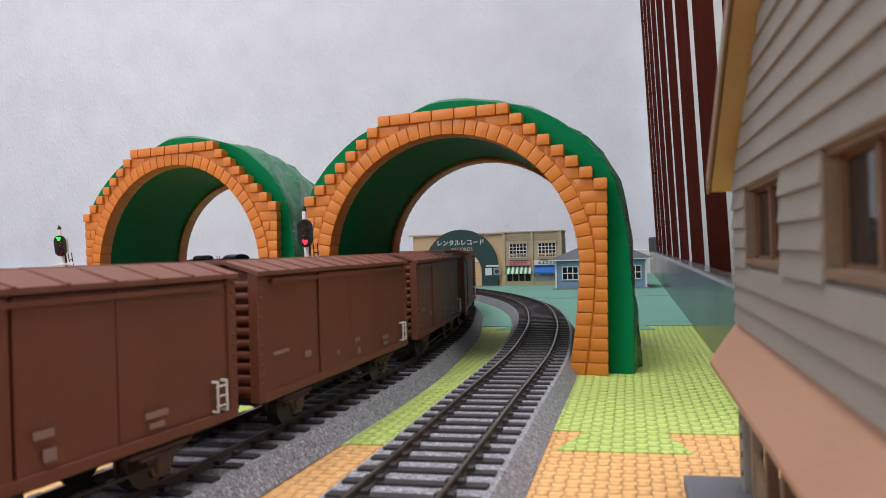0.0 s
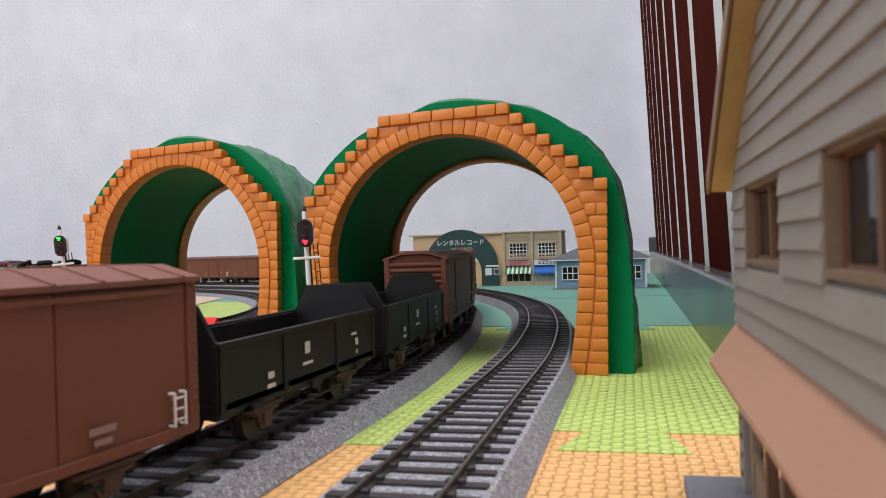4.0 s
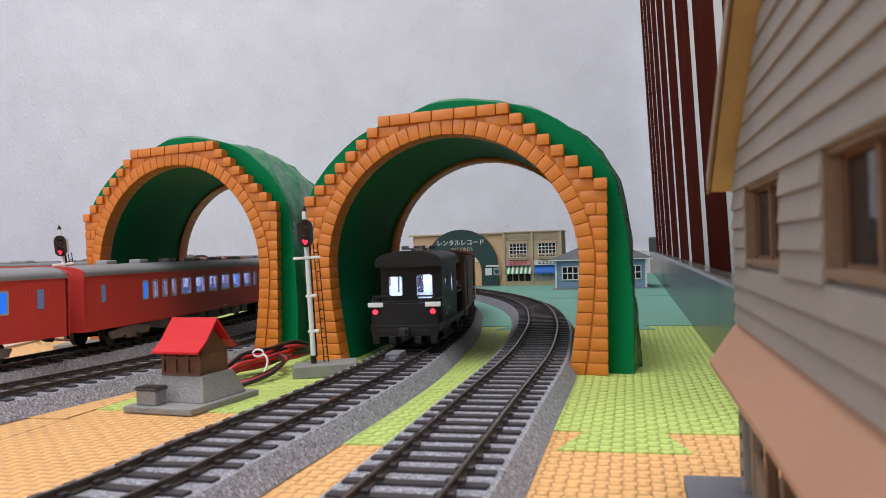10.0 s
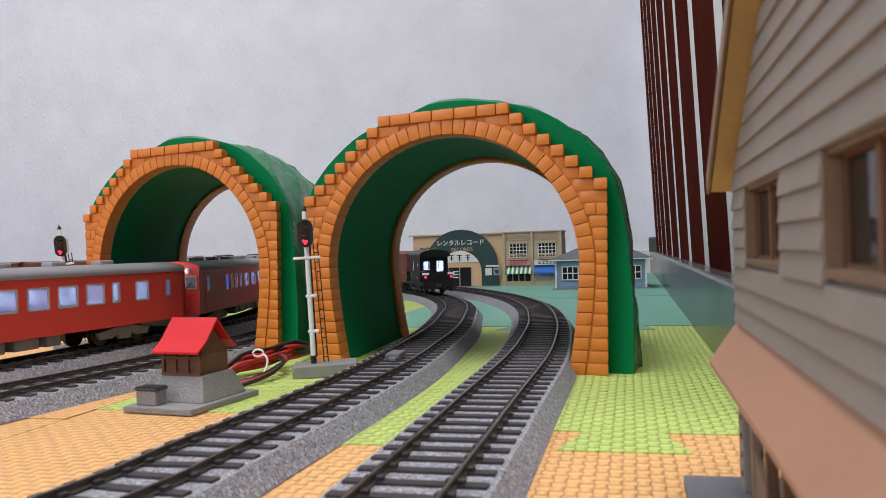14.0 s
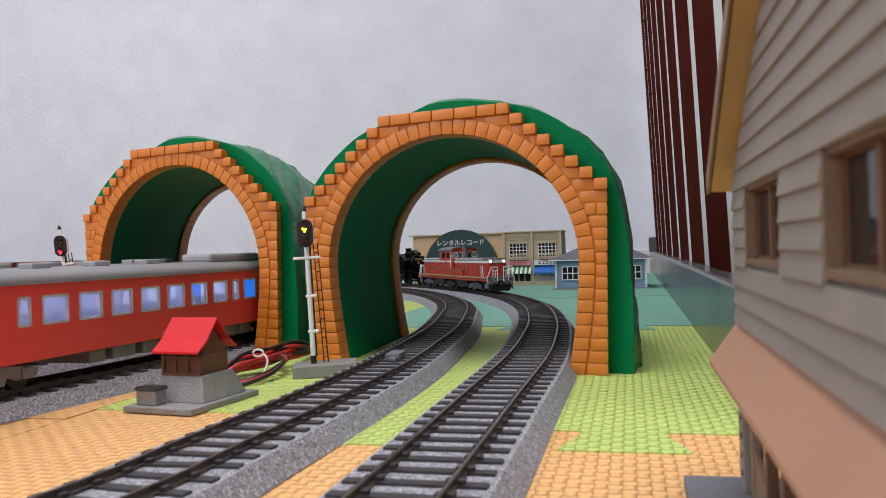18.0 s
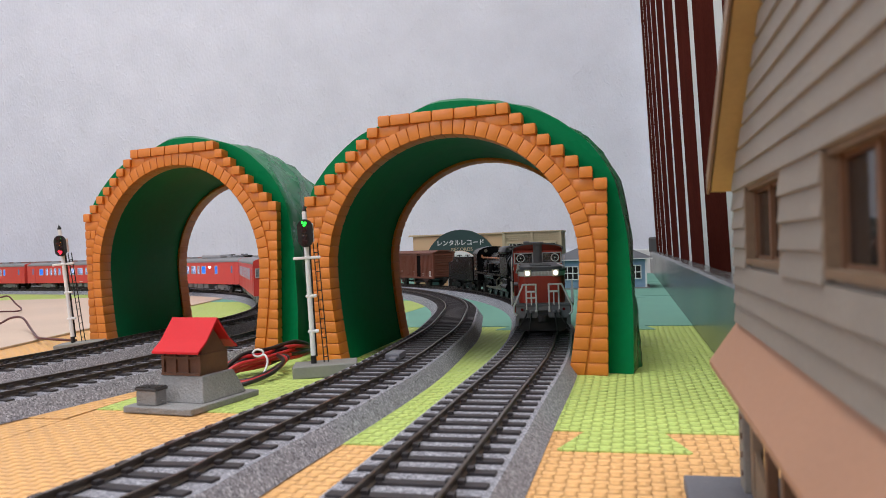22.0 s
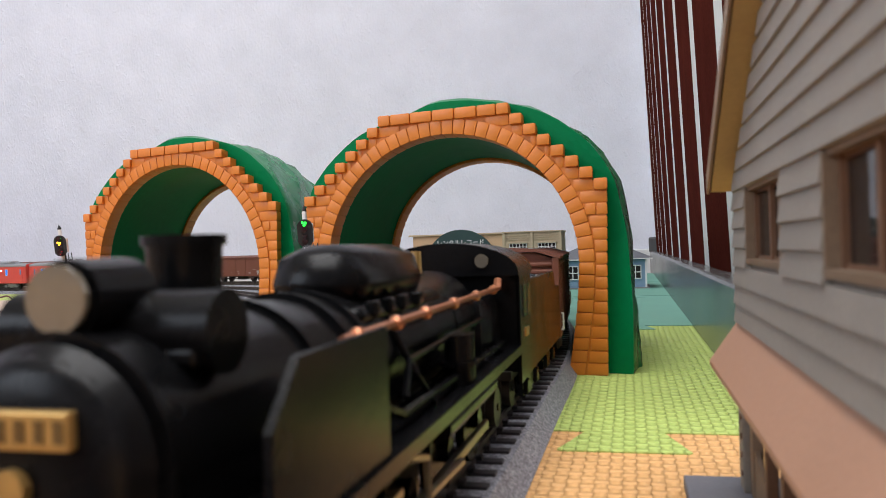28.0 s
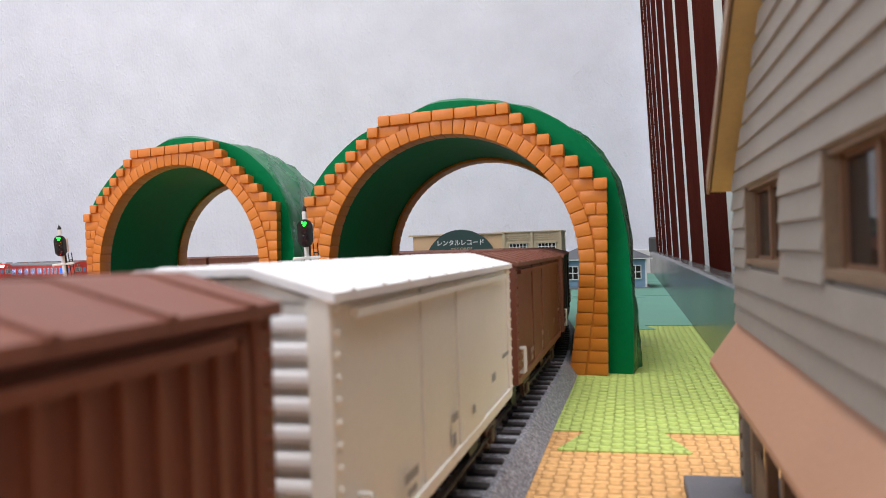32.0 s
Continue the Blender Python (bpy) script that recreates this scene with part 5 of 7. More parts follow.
            part("buffer_skirt", box(new_bm(), min(x - sd * 0.004, x + sd * 0.0008), max(x - sd * 0.004, x + sd * 0.0008), -0.0150, 0.0150, 0.0045, 0.0096, 0.0006), M["dmu_under"], t, "grey skirt plate")
        else:
            part("gangway", box(new_bm(), min(x, x + sd * 0.0035), max(x, x + sd * 0.0035), -0.0055, 0.0055, 0.0110, 0.0340, 0.0006), M["black"], nose, "black gangway bellows")
    part("floor_pan", box(new_bm(), -L + 0.001, L - 0.001, -W + 0.001, W - 0.001, Z0, Z0 + 0.0012), M["dmu_under"], t)
    part("partition", box(new_bm(), L - 0.0285, L - 0.0275, -W + 0.0015, W - 0.0015, Z0, Z1), M["lining"], t)
    part("interior_lamp", box(new_bm(), -L + 0.012, L - 0.030, -0.0100, 0.0100, Z1 + 0.0004, Z1 + 0.0012), M["lit_white"], t, "bright interior light strip")
    bm = new_bm()
    for i in range(12):
        x = -0.080 + i * 0.0135
        for sd in (-1, 1):
            box(bm, x - 0.0008, x + 0.0008, min(sd * 0.004, sd * 0.0145), max(sd * 0.004, sd * 0.0145), Z0 + 0.001, 0.0232, 0.0003)
    part("seat_rows", bm, M["seat_blue"], t, "rows of blue seats")
    gear = random.Random(3)
    x = -0.062
    while x < 0.055:
        w = gear.uniform(0.008, 0.018)
        part("gear_box", box(new_bm(), x, x + w, -0.0140, 0.0140, gear.uniform(0.0030, 0.0048), 0.0094, 0.0006), M["dmu_under"], t, "grey underfloor gear box")
        x += w + gear.uniform(0.002, 0.005)
    for x in (-0.095, 0.095):
        bogie(t, x, M["dmu_under"])
    for sd in (-1, 1):
        coupler(t, sd * (L + 0.0004), sd)
    return t


def diesel_loco(label):
    """A centre-cab diesel locomotive: red hoods with a white band, grey tops, white hand rails."""
    t = thing("diesel_locomotive", label, "locomotive", None, "locomotives")
    L, DECK = 0.108, 0.0150
    red, grey, white = M["loco_red"], M["loco_grey"], M["loco_white"]
    part("deck", box(new_bm(), -L, L, -0.0150, 0.0150, DECK - 0.0012, DECK, 0.0003), grey, t, "grey running board")
    for sd in (-1, 1):
        bm = box(new_bm(), -L + 0.002, L - 0.002, sd * 0.0138 - 0.0006, sd * 0.0138 + 0.0006, DECK - 0.0042, DECK - 0.0012)
        side = part("side_sill", bm, red, t)
        part("sill_line", box(new_bm(), -L + 0.002, L - 0.002, min(sd * 0.0150, sd * 0.0153), max(sd * 0.0150, sd * 0.0153), DECK - 0.0010, DECK - 0.0002), M["yellow"], side, "thin pale line along the deck")
    for x0, x1, name in ((0.0120, 0.1000, "front_hood"), (-0.1000, -0.0280, "rear_hood")):
        hw, top = 0.0118, 0.0330
        e = 1 if x1 > 0.05 else -1
        xe, xi, rr = (x1, x0, 0.0055) if e > 0 else (x0, x1, 0.0055)

        def plan(g):
            """The hood's outline from above, its outer corners rounded, grown by g."""
            arc = [(xe - e * rr + e * (rr + g) * math.sin(math.pi / 2 * i / 6), hw - rr + (rr + g) * math.cos(math.pi / 2 * i / 6)) for i in range(7)]
            return [(xi, hw + g)] + arc + [(x, -y) for x, y in arc[::-1]] + [(xi, -hw - g)]
        hood = smooth(part(name, prism(new_bm(), plan(0.0), "z", DECK, top - 0.0045), red, t), 40)
        smooth(part("white_band", prism(new_bm(), plan(0.0001), "z", top - 0.0046, top - 0.0022), white, hood, "cream white band"), 40)
        bm = prism(new_bm(), plan(0.0001), "z", top - 0.0023, top)
        bmesh.ops.bevel(bm, geom=[ed for ed in bm.edges if all(v.co.z > top - 0.0001 for v in ed.verts)], offset=0.0013, segments=3, affect="EDGES")
        smooth(part("hood_top", bm, grey, hood, "dull grey hood top"), 50)
        for i in range(5):
            x = x0 + 0.012 + i * (x1 - x0 - 0.02) / 5
            part("roof_hatch", box(new_bm(), x - 0.0045, x + 0.0045, -0.0055, 0.0055, top - 0.0002, top + 0.0005, 0.0002), grey, hood)
        for sd in (-1, 1):
            yr = sd * (hw + 0.0002)
            a, b = x0 + 0.006, x1 - 0.012
            rail = rods(new_bm(), [(a, yr - sd * 0.0008, top - 0.0012), (a, yr, top - 0.0004), (b, yr, top - 0.0004), (b, yr - sd * 0.0008, top - 0.0012)], 0.00038)
            for i in range(1, 6):
                ball(rail, (a + (b - a) * i / 6, yr, top - 0.0004), 0.0006, 8)
            part("hood_rail", rail, white, hood, "white hand rail along the hood")
        for i in range(6):
            x = x0 + 0.008 + i * (x1 - x0 - 0.016) / 6
            for sd in (-1, 1):
                d = part("access_door", box(new_bm(), x, x + 0.0098, min(sd * hw, sd * (hw + 0.0003)), max(sd * hw, sd * (hw + 0.0003)), DECK + 0.001, top - 0.0056, 0.0002), red, hood)
        for sd in (-1, 1):
            part("hood_rail", rods(new_bm(), [(x0 + 0.001, sd * (hw + 0.0009), top - 0.0030), (x1 - 0.014, sd * (hw + 0.0009), top - 0.0030), (x1 - 0.018, sd * hw, top - 0.0034)], 0.00045), white, hood, "white hand rail")
            part("side_box", box(new_bm(), (x0 if x0 > 0 else x1 - 0.030), (x0 + 0.030 if x0 > 0 else x1), min(sd * hw, sd * 0.0146), max(sd * hw, sd * 0.0146), DECK, DECK + 0.0060, 0.0004), red, t, "red side box with a grey lid")
            part("side_box_lid", box(new_bm(), (x0 if x0 > 0 else x1 - 0.0302), (x0 + 0.0302 if x0 > 0 else x1), min(sd * hw, sd * 0.0149), max(sd * hw, sd * 0.0149), DECK + 0.0060, DECK + 0.0068, 0.0002), grey, t)
        for y in (-0.0070, 0.0070):
            case = part("lamp_case", box(new_bm(), min(xe - e * 0.001, xe + e * 0.0010), max(xe - e * 0.001, xe + e * 0.0010), y - 0.0019, y + 0.0019, top - 0.0049, top - 0.0012, 0.0006), M["lamp_case"], hood, "cream square lamp case")
            lens = M["lens"] if (e > 0 and y > 0) else (M["lens"] if e > 0 else M["lamp_glass"])
            part("lamp_lens", cyl(new_bm(), (xe + e * 0.0009, y, top - 0.0030), (xe + e * 0.0015, y, top - 0.0030), 0.00115, seg=20), lens, case, "lit round head lamp" if e > 0 else "unlit head lamp")
        bm = new_bm()
        for i in range(6):
            y = -0.0042 + i * 0.0017
            box(bm, min(xe, xe + e * 0.0006), max(xe, xe + e * 0.0006), y - 0.0006, y + 0.0006, top - 0.0042, top - 0.0026)
        part("number_bars", bm, M["mark"], hood, "row of raised bars on the band")
        # front rails
        for sd in (-1, 1):
            xo = e * (L + 0.0004)
            bm = rods(new_bm(), [(xo, sd * 0.0032, DECK - 0.0034), (xo, sd * 0.0031, DECK + 0.0096), (xo, sd * 0.0095, DECK + 0.0096), (xo, sd * 0.0128, DECK + 0.0020),
                                 (xo, sd * 0.0142, DECK - 0.0010), (xo, sd * 0.0143, DECK - 0.0040), (xo + e * 0.0004, sd * 0.0128, DECK - 0.0054)], 0.00046)
            rods(bm, [(xo, sd * 0.0079, DECK + 0.0096), (xo, sd * 0.0080, DECK - 0.0036)], 0.00040)
            rods(bm, [(xo, sd * 0.0055, DECK + 0.0056), (xo, sd * 0.0055, DECK - 0.0006)], 0.00036)
            if sd < 0:
                rods(bm, [(xo, sd * 0.0031, DECK + 0.0030), (xo, sd * 0.0079, DECK + 0.0030)], 0.00036)
            for y in (0.0032, 0.0080):
                ball(bm, (xo, sd * y, DECK - 0.0034), 0.0007, 8)
            box(bm, min(xo, xo + e * 0.001), max(xo, xo + e * 0.001), sd * 0.0055 - 0.0022, sd * 0.0055 + 0.0022, DECK + 0.0056, DECK + 0.0066, 0.0003)
            part("end_rail", bm, white, t, "white tubular end rail with step")
            part("side_rail", rods(new_bm(), [(e * (L - 0.0070), sd * 0.0150, DECK - 0.0012), (e * (L - 0.0065), sd * 0.0153, DECK + 0.0010), (e * (L - 0.0085), sd * 0.0152, DECK + 0.0105), (e * (L - 0.0120), sd * 0.0152, DECK + 0.0105), (e * (L - 0.0125), sd * 0.0150, DECK)], 0.00046), white, t, "white hand rail")
        # buffer beam, plough, pipes
        bx0, bx1 = min(e * (L - 0.003), e * (L + 0.0002)), max(e * (L - 0.003), e * (L + 0.0002))
        out = [(-0.0134, DECK - 0.0006), (-0.0134, 0.0094), (-0.0118, 0.0080), (-0.0030, 0.0080), (-0.0024, 0.0098), (0.0024, 0.0098), (0.0030, 0.0080), (0.0118, 0.0080), (0.0134, 0.0094), (0.0134, DECK - 0.0006)]
        bm = prism(new_bm(), out, "x", bx0, bx1)
        bmesh.ops.bevel(bm, geom=[ed for ed in bm.edges if all(abs(v.co.x) > L for v in ed.verts)], offset=0.0003, segments=2, affect="EDGES")
        beam = part("buffer_beam", bm, M["beam_grey"], t, "dirty grey buffer beam")
        part("beam_edge", box(new_bm(), min(e * (L - 0.002), e * (L + 0.0006)), max(e * (L - 0.002), e * (L + 0.0006)), -0.0136, 0.0136, DECK - 0.0013, DECK + 0.0002, 0.0004), grey, beam)
        part("coupler_pocket", box(new_bm(), min(e * (L - 0.002), e * (L + 0.0004)), max(e * (L - 0.002), e * (L + 0.0004)), -0.0026, 0.0026, 0.0082, 0.0118, 0.0003), M["under"], beam, "black coupler pocket")
        for sd in (-1, 1):
            part("step_plate", box(new_bm(), min(e * (L - 0.008), e * (L - 0.001)), max(e * (L - 0.008), e * (L - 0.001)), sd * 0.0127 - 0.0009, sd * 0.0127 + 0.0009, 0.0042, 0.0094, 0.0004), M["beam_grey"], t)
            for y0, y1, z1 in ((0.0057, 0.0070, 0.0010), (0.0080, 0.0128, 0.0026)):
                part("brake_hose", rods(new_bm(), [(e * (L + 0.0002), sd * y0, 0.0112), (e * (L + 0.0022), sd * (y0 + 0.0002), 0.0096), (e * (L + 0.0026), sd * (y0 + y1) / 2, 0.0060), (e * (L + 0.0020), sd * y1, z1)], 0.00042), M["under"], beam, "thin black brake hose")
                ball_joint = new_bm()
                ball(ball_joint, (e * (L + 0.0008), sd * y0, 0.0112), 0.0010, 8)
                part("hose_cock", ball_joint, M["beam_grey"], beam)
            part("reflector", cyl(new_bm(), (e * L, sd * 0.0102, 0.0123), (e * (L + 0.0008), sd * 0.0102, 0.0123), 0.0007, seg=12), M["reflector"], beam, "small dark red lamp")
        out = [(-0.0112, 0.0030), (-0.0100, 0.0014), (0.0100, 0.0014), (0.0112, 0.0030), (0.0118, 0.0086), (-0.0118, 0.0086)]
        part("plough", prism(new_bm(), out, "x", min(e * (L - 0.006), e * (L - 0.002)), max(e * (L - 0.006), e * (L - 0.002))), M["under"], t, "black rail guard")
        coupler(t, e * (L + 0.001), e)
    # cab
    C0, C1, CW, ZC = -0.0280, 0.0120, 0.0148, 0.0418
    cab = part("cab", box(new_bm(), C0, C1, -CW, CW, DECK, 0.0330, 0.0004), red, t)
    part("cab_upper_wall", box(new_bm(), C0, C1, -CW, CW, 0.0395, ZC), red, cab)
    for x in (C0 + 0.0007, C1 - 0.0007):
        for y in (-CW + 0.0008, 0.0, CW - 0.0008):
            w = 0.0008 if y else 0.0030
            part("cab_pillar", box(new_bm(), x - 0.0007, x + 0.0007, y - w, y + w, 0.0330, 0.0395), red, cab)
    for sd in (-1, 1):
        for a, b in ((C0 + 0.0014, -0.0200), (-0.0100, -0.0045), (0.0050, C1 - 0.0014)):
            part("cab_pillar", box(new_bm(), a, b, min(sd * CW, sd * (CW - 0.0006)), max(sd * CW, sd * (CW - 0.0006)), 0.0330, 0.0395), red, cab)
    for sd, x in ((1, C1), (-1, C0)):
        for y in (-0.0086, 0.0086):
            pane = part("cab_window", box(new_bm(), x - 0.0003, x + 0.0003, y - 0.0056, y + 0.0056, 0.0330, 0.0395), M["cab_glass"], cab, "cab window with a round spinner")
            yc = y + math.copysign(0.0018, y)
            ring = [(x + sd * 0.0007, yc + 0.0023 * math.cos(math.pi * i / 10), 0.0363 + 0.0023 * math.sin(math.pi * i / 10)) for i in range(21)]
            part("spinner_ring", rods(new_bm(), ring, 0.00026), white, pane, "white clear-view ring")
            part("spinner_hub", cyl(new_bm(), (x, yc, 0.0363), (x + sd * 0.0008, yc, 0.0363), 0.0005, seg=12), white, pane)
            fr = new_bm()
            for z in (0.0331, 0.0394):
                box(fr, x - 0.0006, x + 0.0006, y - 0.0058, y + 0.0058, z - 0.00035, z + 0.00035)
            for yy in (-0.0056, 0.0056):
                box(fr, x - 0.0006, x + 0.0006, y + yy - 0.00035, y + yy + 0.00035, 0.0330, 0.0395)
            part("window_frame", fr, M["silver"], pane)
        xs = x + sd * 0.0012
        stack = smooth(part("exhaust_duct", cyl(new_bm(), (xs, 0, 0.0325), (xs, 0, ZC + 0.0030), 0.0027, seg=24), grey, cab, "round grey exhaust duct"), 40)
        smooth(part("collar", cyl(new_bm(), (xs, 0, ZC + 0.0026), (xs, 0, ZC + 0.0036), 0.0030, seg=24), grey, stack), 40)
    for sd in (-1, 1):
        part("cab_stripe", box(new_bm(), C0, C1, min(sd * CW, sd * (CW + 0.0002)), max(sd * CW, sd * (CW + 0.0002)), 0.0290, 0.0306), white, cab, "cream stripe")
        part("cab_door", box(new_bm(), -0.0090, -0.0050, min(sd * CW, sd * (CW + 0.0003)), max(sd * CW, sd * (CW + 0.0003)), DECK + 0.0005, 0.0400, 0.0002), red, cab)
        part("cab_rail", rods(new_bm(), [(C1 - 0.001, sd * (CW + 0.0012), 0.0225), (C1 - 0.001, sd * (CW + 0.0012), 0.0375)], 0.00026), white, cab, "white hand rail")
        for a, b in ((-0.0200, -0.0100), (-0.0045, 0.0050)):
            part("side_window", box(new_bm(), a, b, sd * (CW - 0.0004) - 0.0001, sd * (CW - 0.0004) + 0.0001, 0.0330, 0.0395), M["dark_glass"], cab)
    n = 14
    up = [(-(CW + 0.0010) * math.cos(math.pi * i / n), ZC + 0.0038 * math.sin(math.pi * i / n) ** 0.8) for i in range(n + 1)]
    roof = smooth(part("cab_roof", prism(new_bm(), up + [(x * 0.97, z - 0.0009) for x, z in up[::-1]], "x", C0 - 0.0012, C1 + 0.0012), grey, t, "grey cab roof"), 50)
    for x in (C0, C1 - 0.001):
        part("cab_gable", prism(new_bm(), [(a * 0.95, z - 0.0006) for a, z in up], "x", x, x + 0.001), red, cab)
    part("horn", box(new_bm(), -0.006, -0.001, -0.0085, -0.0045, ZC + 0.0028, ZC + 0.0050, 0.0004), grey, roof)
    part("fan_box", box(new_bm(), -0.020, -0.010, -0.0045, 0.0045, ZC + 0.0030, ZC + 0.0046, 0.0005), grey, roof)
    for x in (-0.074, 0.0, 0.074):
        bogie(t, x, M["steel_grey"] if x else M["under"], 0.024 if x else 0.018, 0.0056)
    for x in (0.020, -0.052):
        part("fuel_tank", box(new_bm(), x, x + 0.032, -0.0132, 0.0132, 0.0038, 0.0118, 0.0010), M["under"], t)
    return t


def stretch(t, places, stiff):
    """Draws a vehicle out along its length, by pairs of (old, new) places; wheels and other round fittings keep their shape and only move."""
    def to(x):
        for (a, p), (b, q) in zip(places[:-1], places[1:]):
            if x <= b or b == places[-1][0]:
                return p + (q - p) * (x - a) / (b - a)
    for ob in t.children_recursive:
        vs = ob.data.vertices
        host = ob.parent.name if ob.parent is not t else ob.name
        if host.split(".")[0] in stiff or ob.name.split(".")[0] in stiff:
            top = ob if ob.parent is t else ob.parent
            if "shift" not in top:
                xs = [v.co.x for v in top.data.vertices]
                c = (min(xs) + max(xs)) / 2
                top["shift"] = to(c) - c
            for v in vs:
                v.co.x += top["shift"]
        else:
            for v in vs:
                v.co.x = to(v.co.x)
    for ob in t.children_recursive:
        if "shift" in ob:
            del ob["shift"]


def steam_loco(label):
    """A black steam locomotive with smoke deflectors and copper pipes."""
    t = thing("steam_locomotive", label, "steam locomotive", None, "locomotives")
    k = M["loco_black"]
    ZB = 0.0280
    bm = cyl(new_bm(), (0.034, 0, ZB), (0.068, 0, ZB), 0.0101, seg=32)
    smooth(part("smokebox", bm, k, t), 30)
    bm = cyl(new_bm(), (-0.022, 0, ZB + 0.0004), (0.034, 0, ZB), 0.0106, 0.0103, seg=32)
    box(bm, -0.036, -0.020, -0.0125, 0.0125, 0.0150, 0.0335, 0.0040)
    smooth(part("boiler", bm, k, t), 40)
    bm = cyl(new_bm(), (0.068, 0, ZB), (0.0695, 0, ZB), 0.0094, 0.0084, seg=32)
    bmesh.ops.create_uvsphere(bm, u_segments=24, v_segments=10, radius=0.0086, matrix=Matrix.Translation((0.0692, 0, ZB)) @ Matrix.Diagonal((0.25, 1, 1, 1)))
    door = smooth(part("smokebox_door", bm, k, t, "domed black smokebox door"), 40)
    part("number_plate", box(new_bm(), 0.0708, 0.0718, -0.0050, 0.0050, ZB + 0.0022, ZB + 0.0050, 0.0002), M["brass"], door, "brass plate with raised bars")
    for i in range(6):
        part("plate_bar", box(new_bm(), 0.0717, 0.0719, -0.0042 + i * 0.0016, -0.0034 + i * 0.0016, ZB + 0.0028, ZB + 0.0044), M["plate_dark"], door)
    part("door_handle", cyl(new_bm(), (0.0705, 0, ZB - 0.0006), (0.0722, 0, ZB - 0.0006), 0.0015, seg=14), M["brass"], door, "brass door handle")
    part("head_lamp_body", cyl(new_bm(), (0.060, 0, 0.0405), (0.0675, 0, 0.0405), 0.0031, seg=18), k, t)
    part("head_lamp_lens", cyl(new_bm(), (0.0674, 0, 0.0405), (0.0680, 0, 0.0405), 0.0027, seg=18), M["lamp_glass"], t, "unlit glass head lamp")
    bm = cyl(new_bm(), (0.0525, 0, 0.0360), (0.0525, 0, 0.0452), 0.0034, 0.0037, seg=20)
    cyl(bm, (0.0525, 0, 0.0446), (0.0525, 0, 0.0456), 0.0041, seg=20)
    smooth(part("chimney", bm, k, t), 30)
    part("feedwater_heater", smooth(part("heater_drum", cyl(new_bm(), (0.0610, -0.0100, 0.0372), (0.0610, 0.0100, 0.0372), 0.0036, seg=18), k, t), 30).data and box(new_bm(), 0.0585, 0.0640, -0.0090, 0.0090, 0.0345, 0.0362, 0.0005), k, t)
    bm = new_bm()
    box(bm, -0.0050, 0.0260, -0.0072, 0.0072, 0.0335, 0.0446, 0.0052)
    box(bm, -0.0066, 0.0276, -0.0084, 0.0084, 0.0335, 0.0362, 0.0012)
    smooth(part("steam_dome", bm, k, t, "long rounded black dome"), 60)
    for x in (-0.0185, -0.0090, 0.0290, 0.0340, 0.0440):
        smooth(part("boiler_band", cyl(new_bm(), (x - 0.0006, 0, ZB), (x + 0.0006, 0, ZB), 0.0108, seg=32), k, t), 30)
    for sd in (-1, 1):
        part("air_pump", smooth(part("pump_barrel", cyl(new_bm(), (0.0000, sd * 0.0136, 0.0206), (0.0000, sd * 0.0136, 0.0290), 0.0026, seg=14), k, t), 30).data and cyl(new_bm(), (0.0000, sd * 0.0136, 0.0238), (0.0000, sd * 0.0136, 0.0246), 0.0032, seg=14), k, t)
        part("feed_pipe", rods(new_bm(), [(0.0400, sd * 0.0100, 0.0330), (0.0400, sd * 0.0128, 0.0270), (0.0280, sd * 0.0138, 0.0225), (-0.0300, sd * 0.0138, 0.0222)], 0.0007), k, t)
        part("blow_pipe", rods(new_bm(), [(-0.0200, sd * 0.0122, 0.0290), (0.0200, sd * 0.0122, 0.0282), (0.0250, sd * 0.0132, 0.0240)], 0.0005), k, t)
        part("board_edge", box(new_bm(), -0.034, 0.064, min(sd * 0.0166, sd * 0.0172), max(sd * 0.0166, sd * 0.0172), 0.0190, 0.0209), k, t)
        for i in range(4):
            part("sand_valve", box(new_bm(), 0.0040 + i * 0.0060, 0.0060 + i * 0.0060, min(sd * 0.0074, sd * 0.0092), max(sd * 0.0074, sd * 0.0092), 0.0345, 0.0368, 0.0004), k, t)
    for x in (-0.0160, -0.0125):
        part("safety_valve", cyl(new_bm(), (x, 0, 0.0372), (x, 0, 0.0432), 0.0011, 0.0009, seg=10), M["brass"], t, "brass safety valve")
    for sd in (-1, 1):
        y = sd * 0.0162
        part("running_board", box(new_bm(), -0.034, 0.064, min(sd * 0.0085, sd * 0.0168), max(sd * 0.0085, sd * 0.0168), 0.0198, 0.0207), k, t)
        out = [(0.0410, 0.0206), (0.0660, 0.0206), (0.0660, 0.0300), (0.0615, 0.0352), (0.0410, 0.0352)]
        part("smoke_deflector", prism(new_bm(), out, "y", y - 0.0004, y + 0.0004), k, t, "black smoke deflector plate")
        pipe = rods(new_bm(), [(0.042, sd * 0.0118, 0.0338), (-0.0330, sd * 0.0124, 0.0342)], 0.0006)
        for i in range(6):
            ball(pipe, (0.038 - i * 0.0135, sd * 0.0120, 0.0338 + 0.00005 * i), 0.0011, 8)
        rods(pipe, [(-0.0318, sd * 0.0124, 0.0342), (-0.0330, sd * 0.0124, 0.0362)], 0.0009)
        part("hand_rail_pipe", pipe, M["copper"], t, "copper pipe with knobs")
        part("sand_pipe", rods(new_bm(), [(0.020, sd * 0.0090, 0.0340), (0.018, sd * 0.0125, 0.0260), (0.012, sd * 0.0135, 0.0205)], 0.0005), k, t)
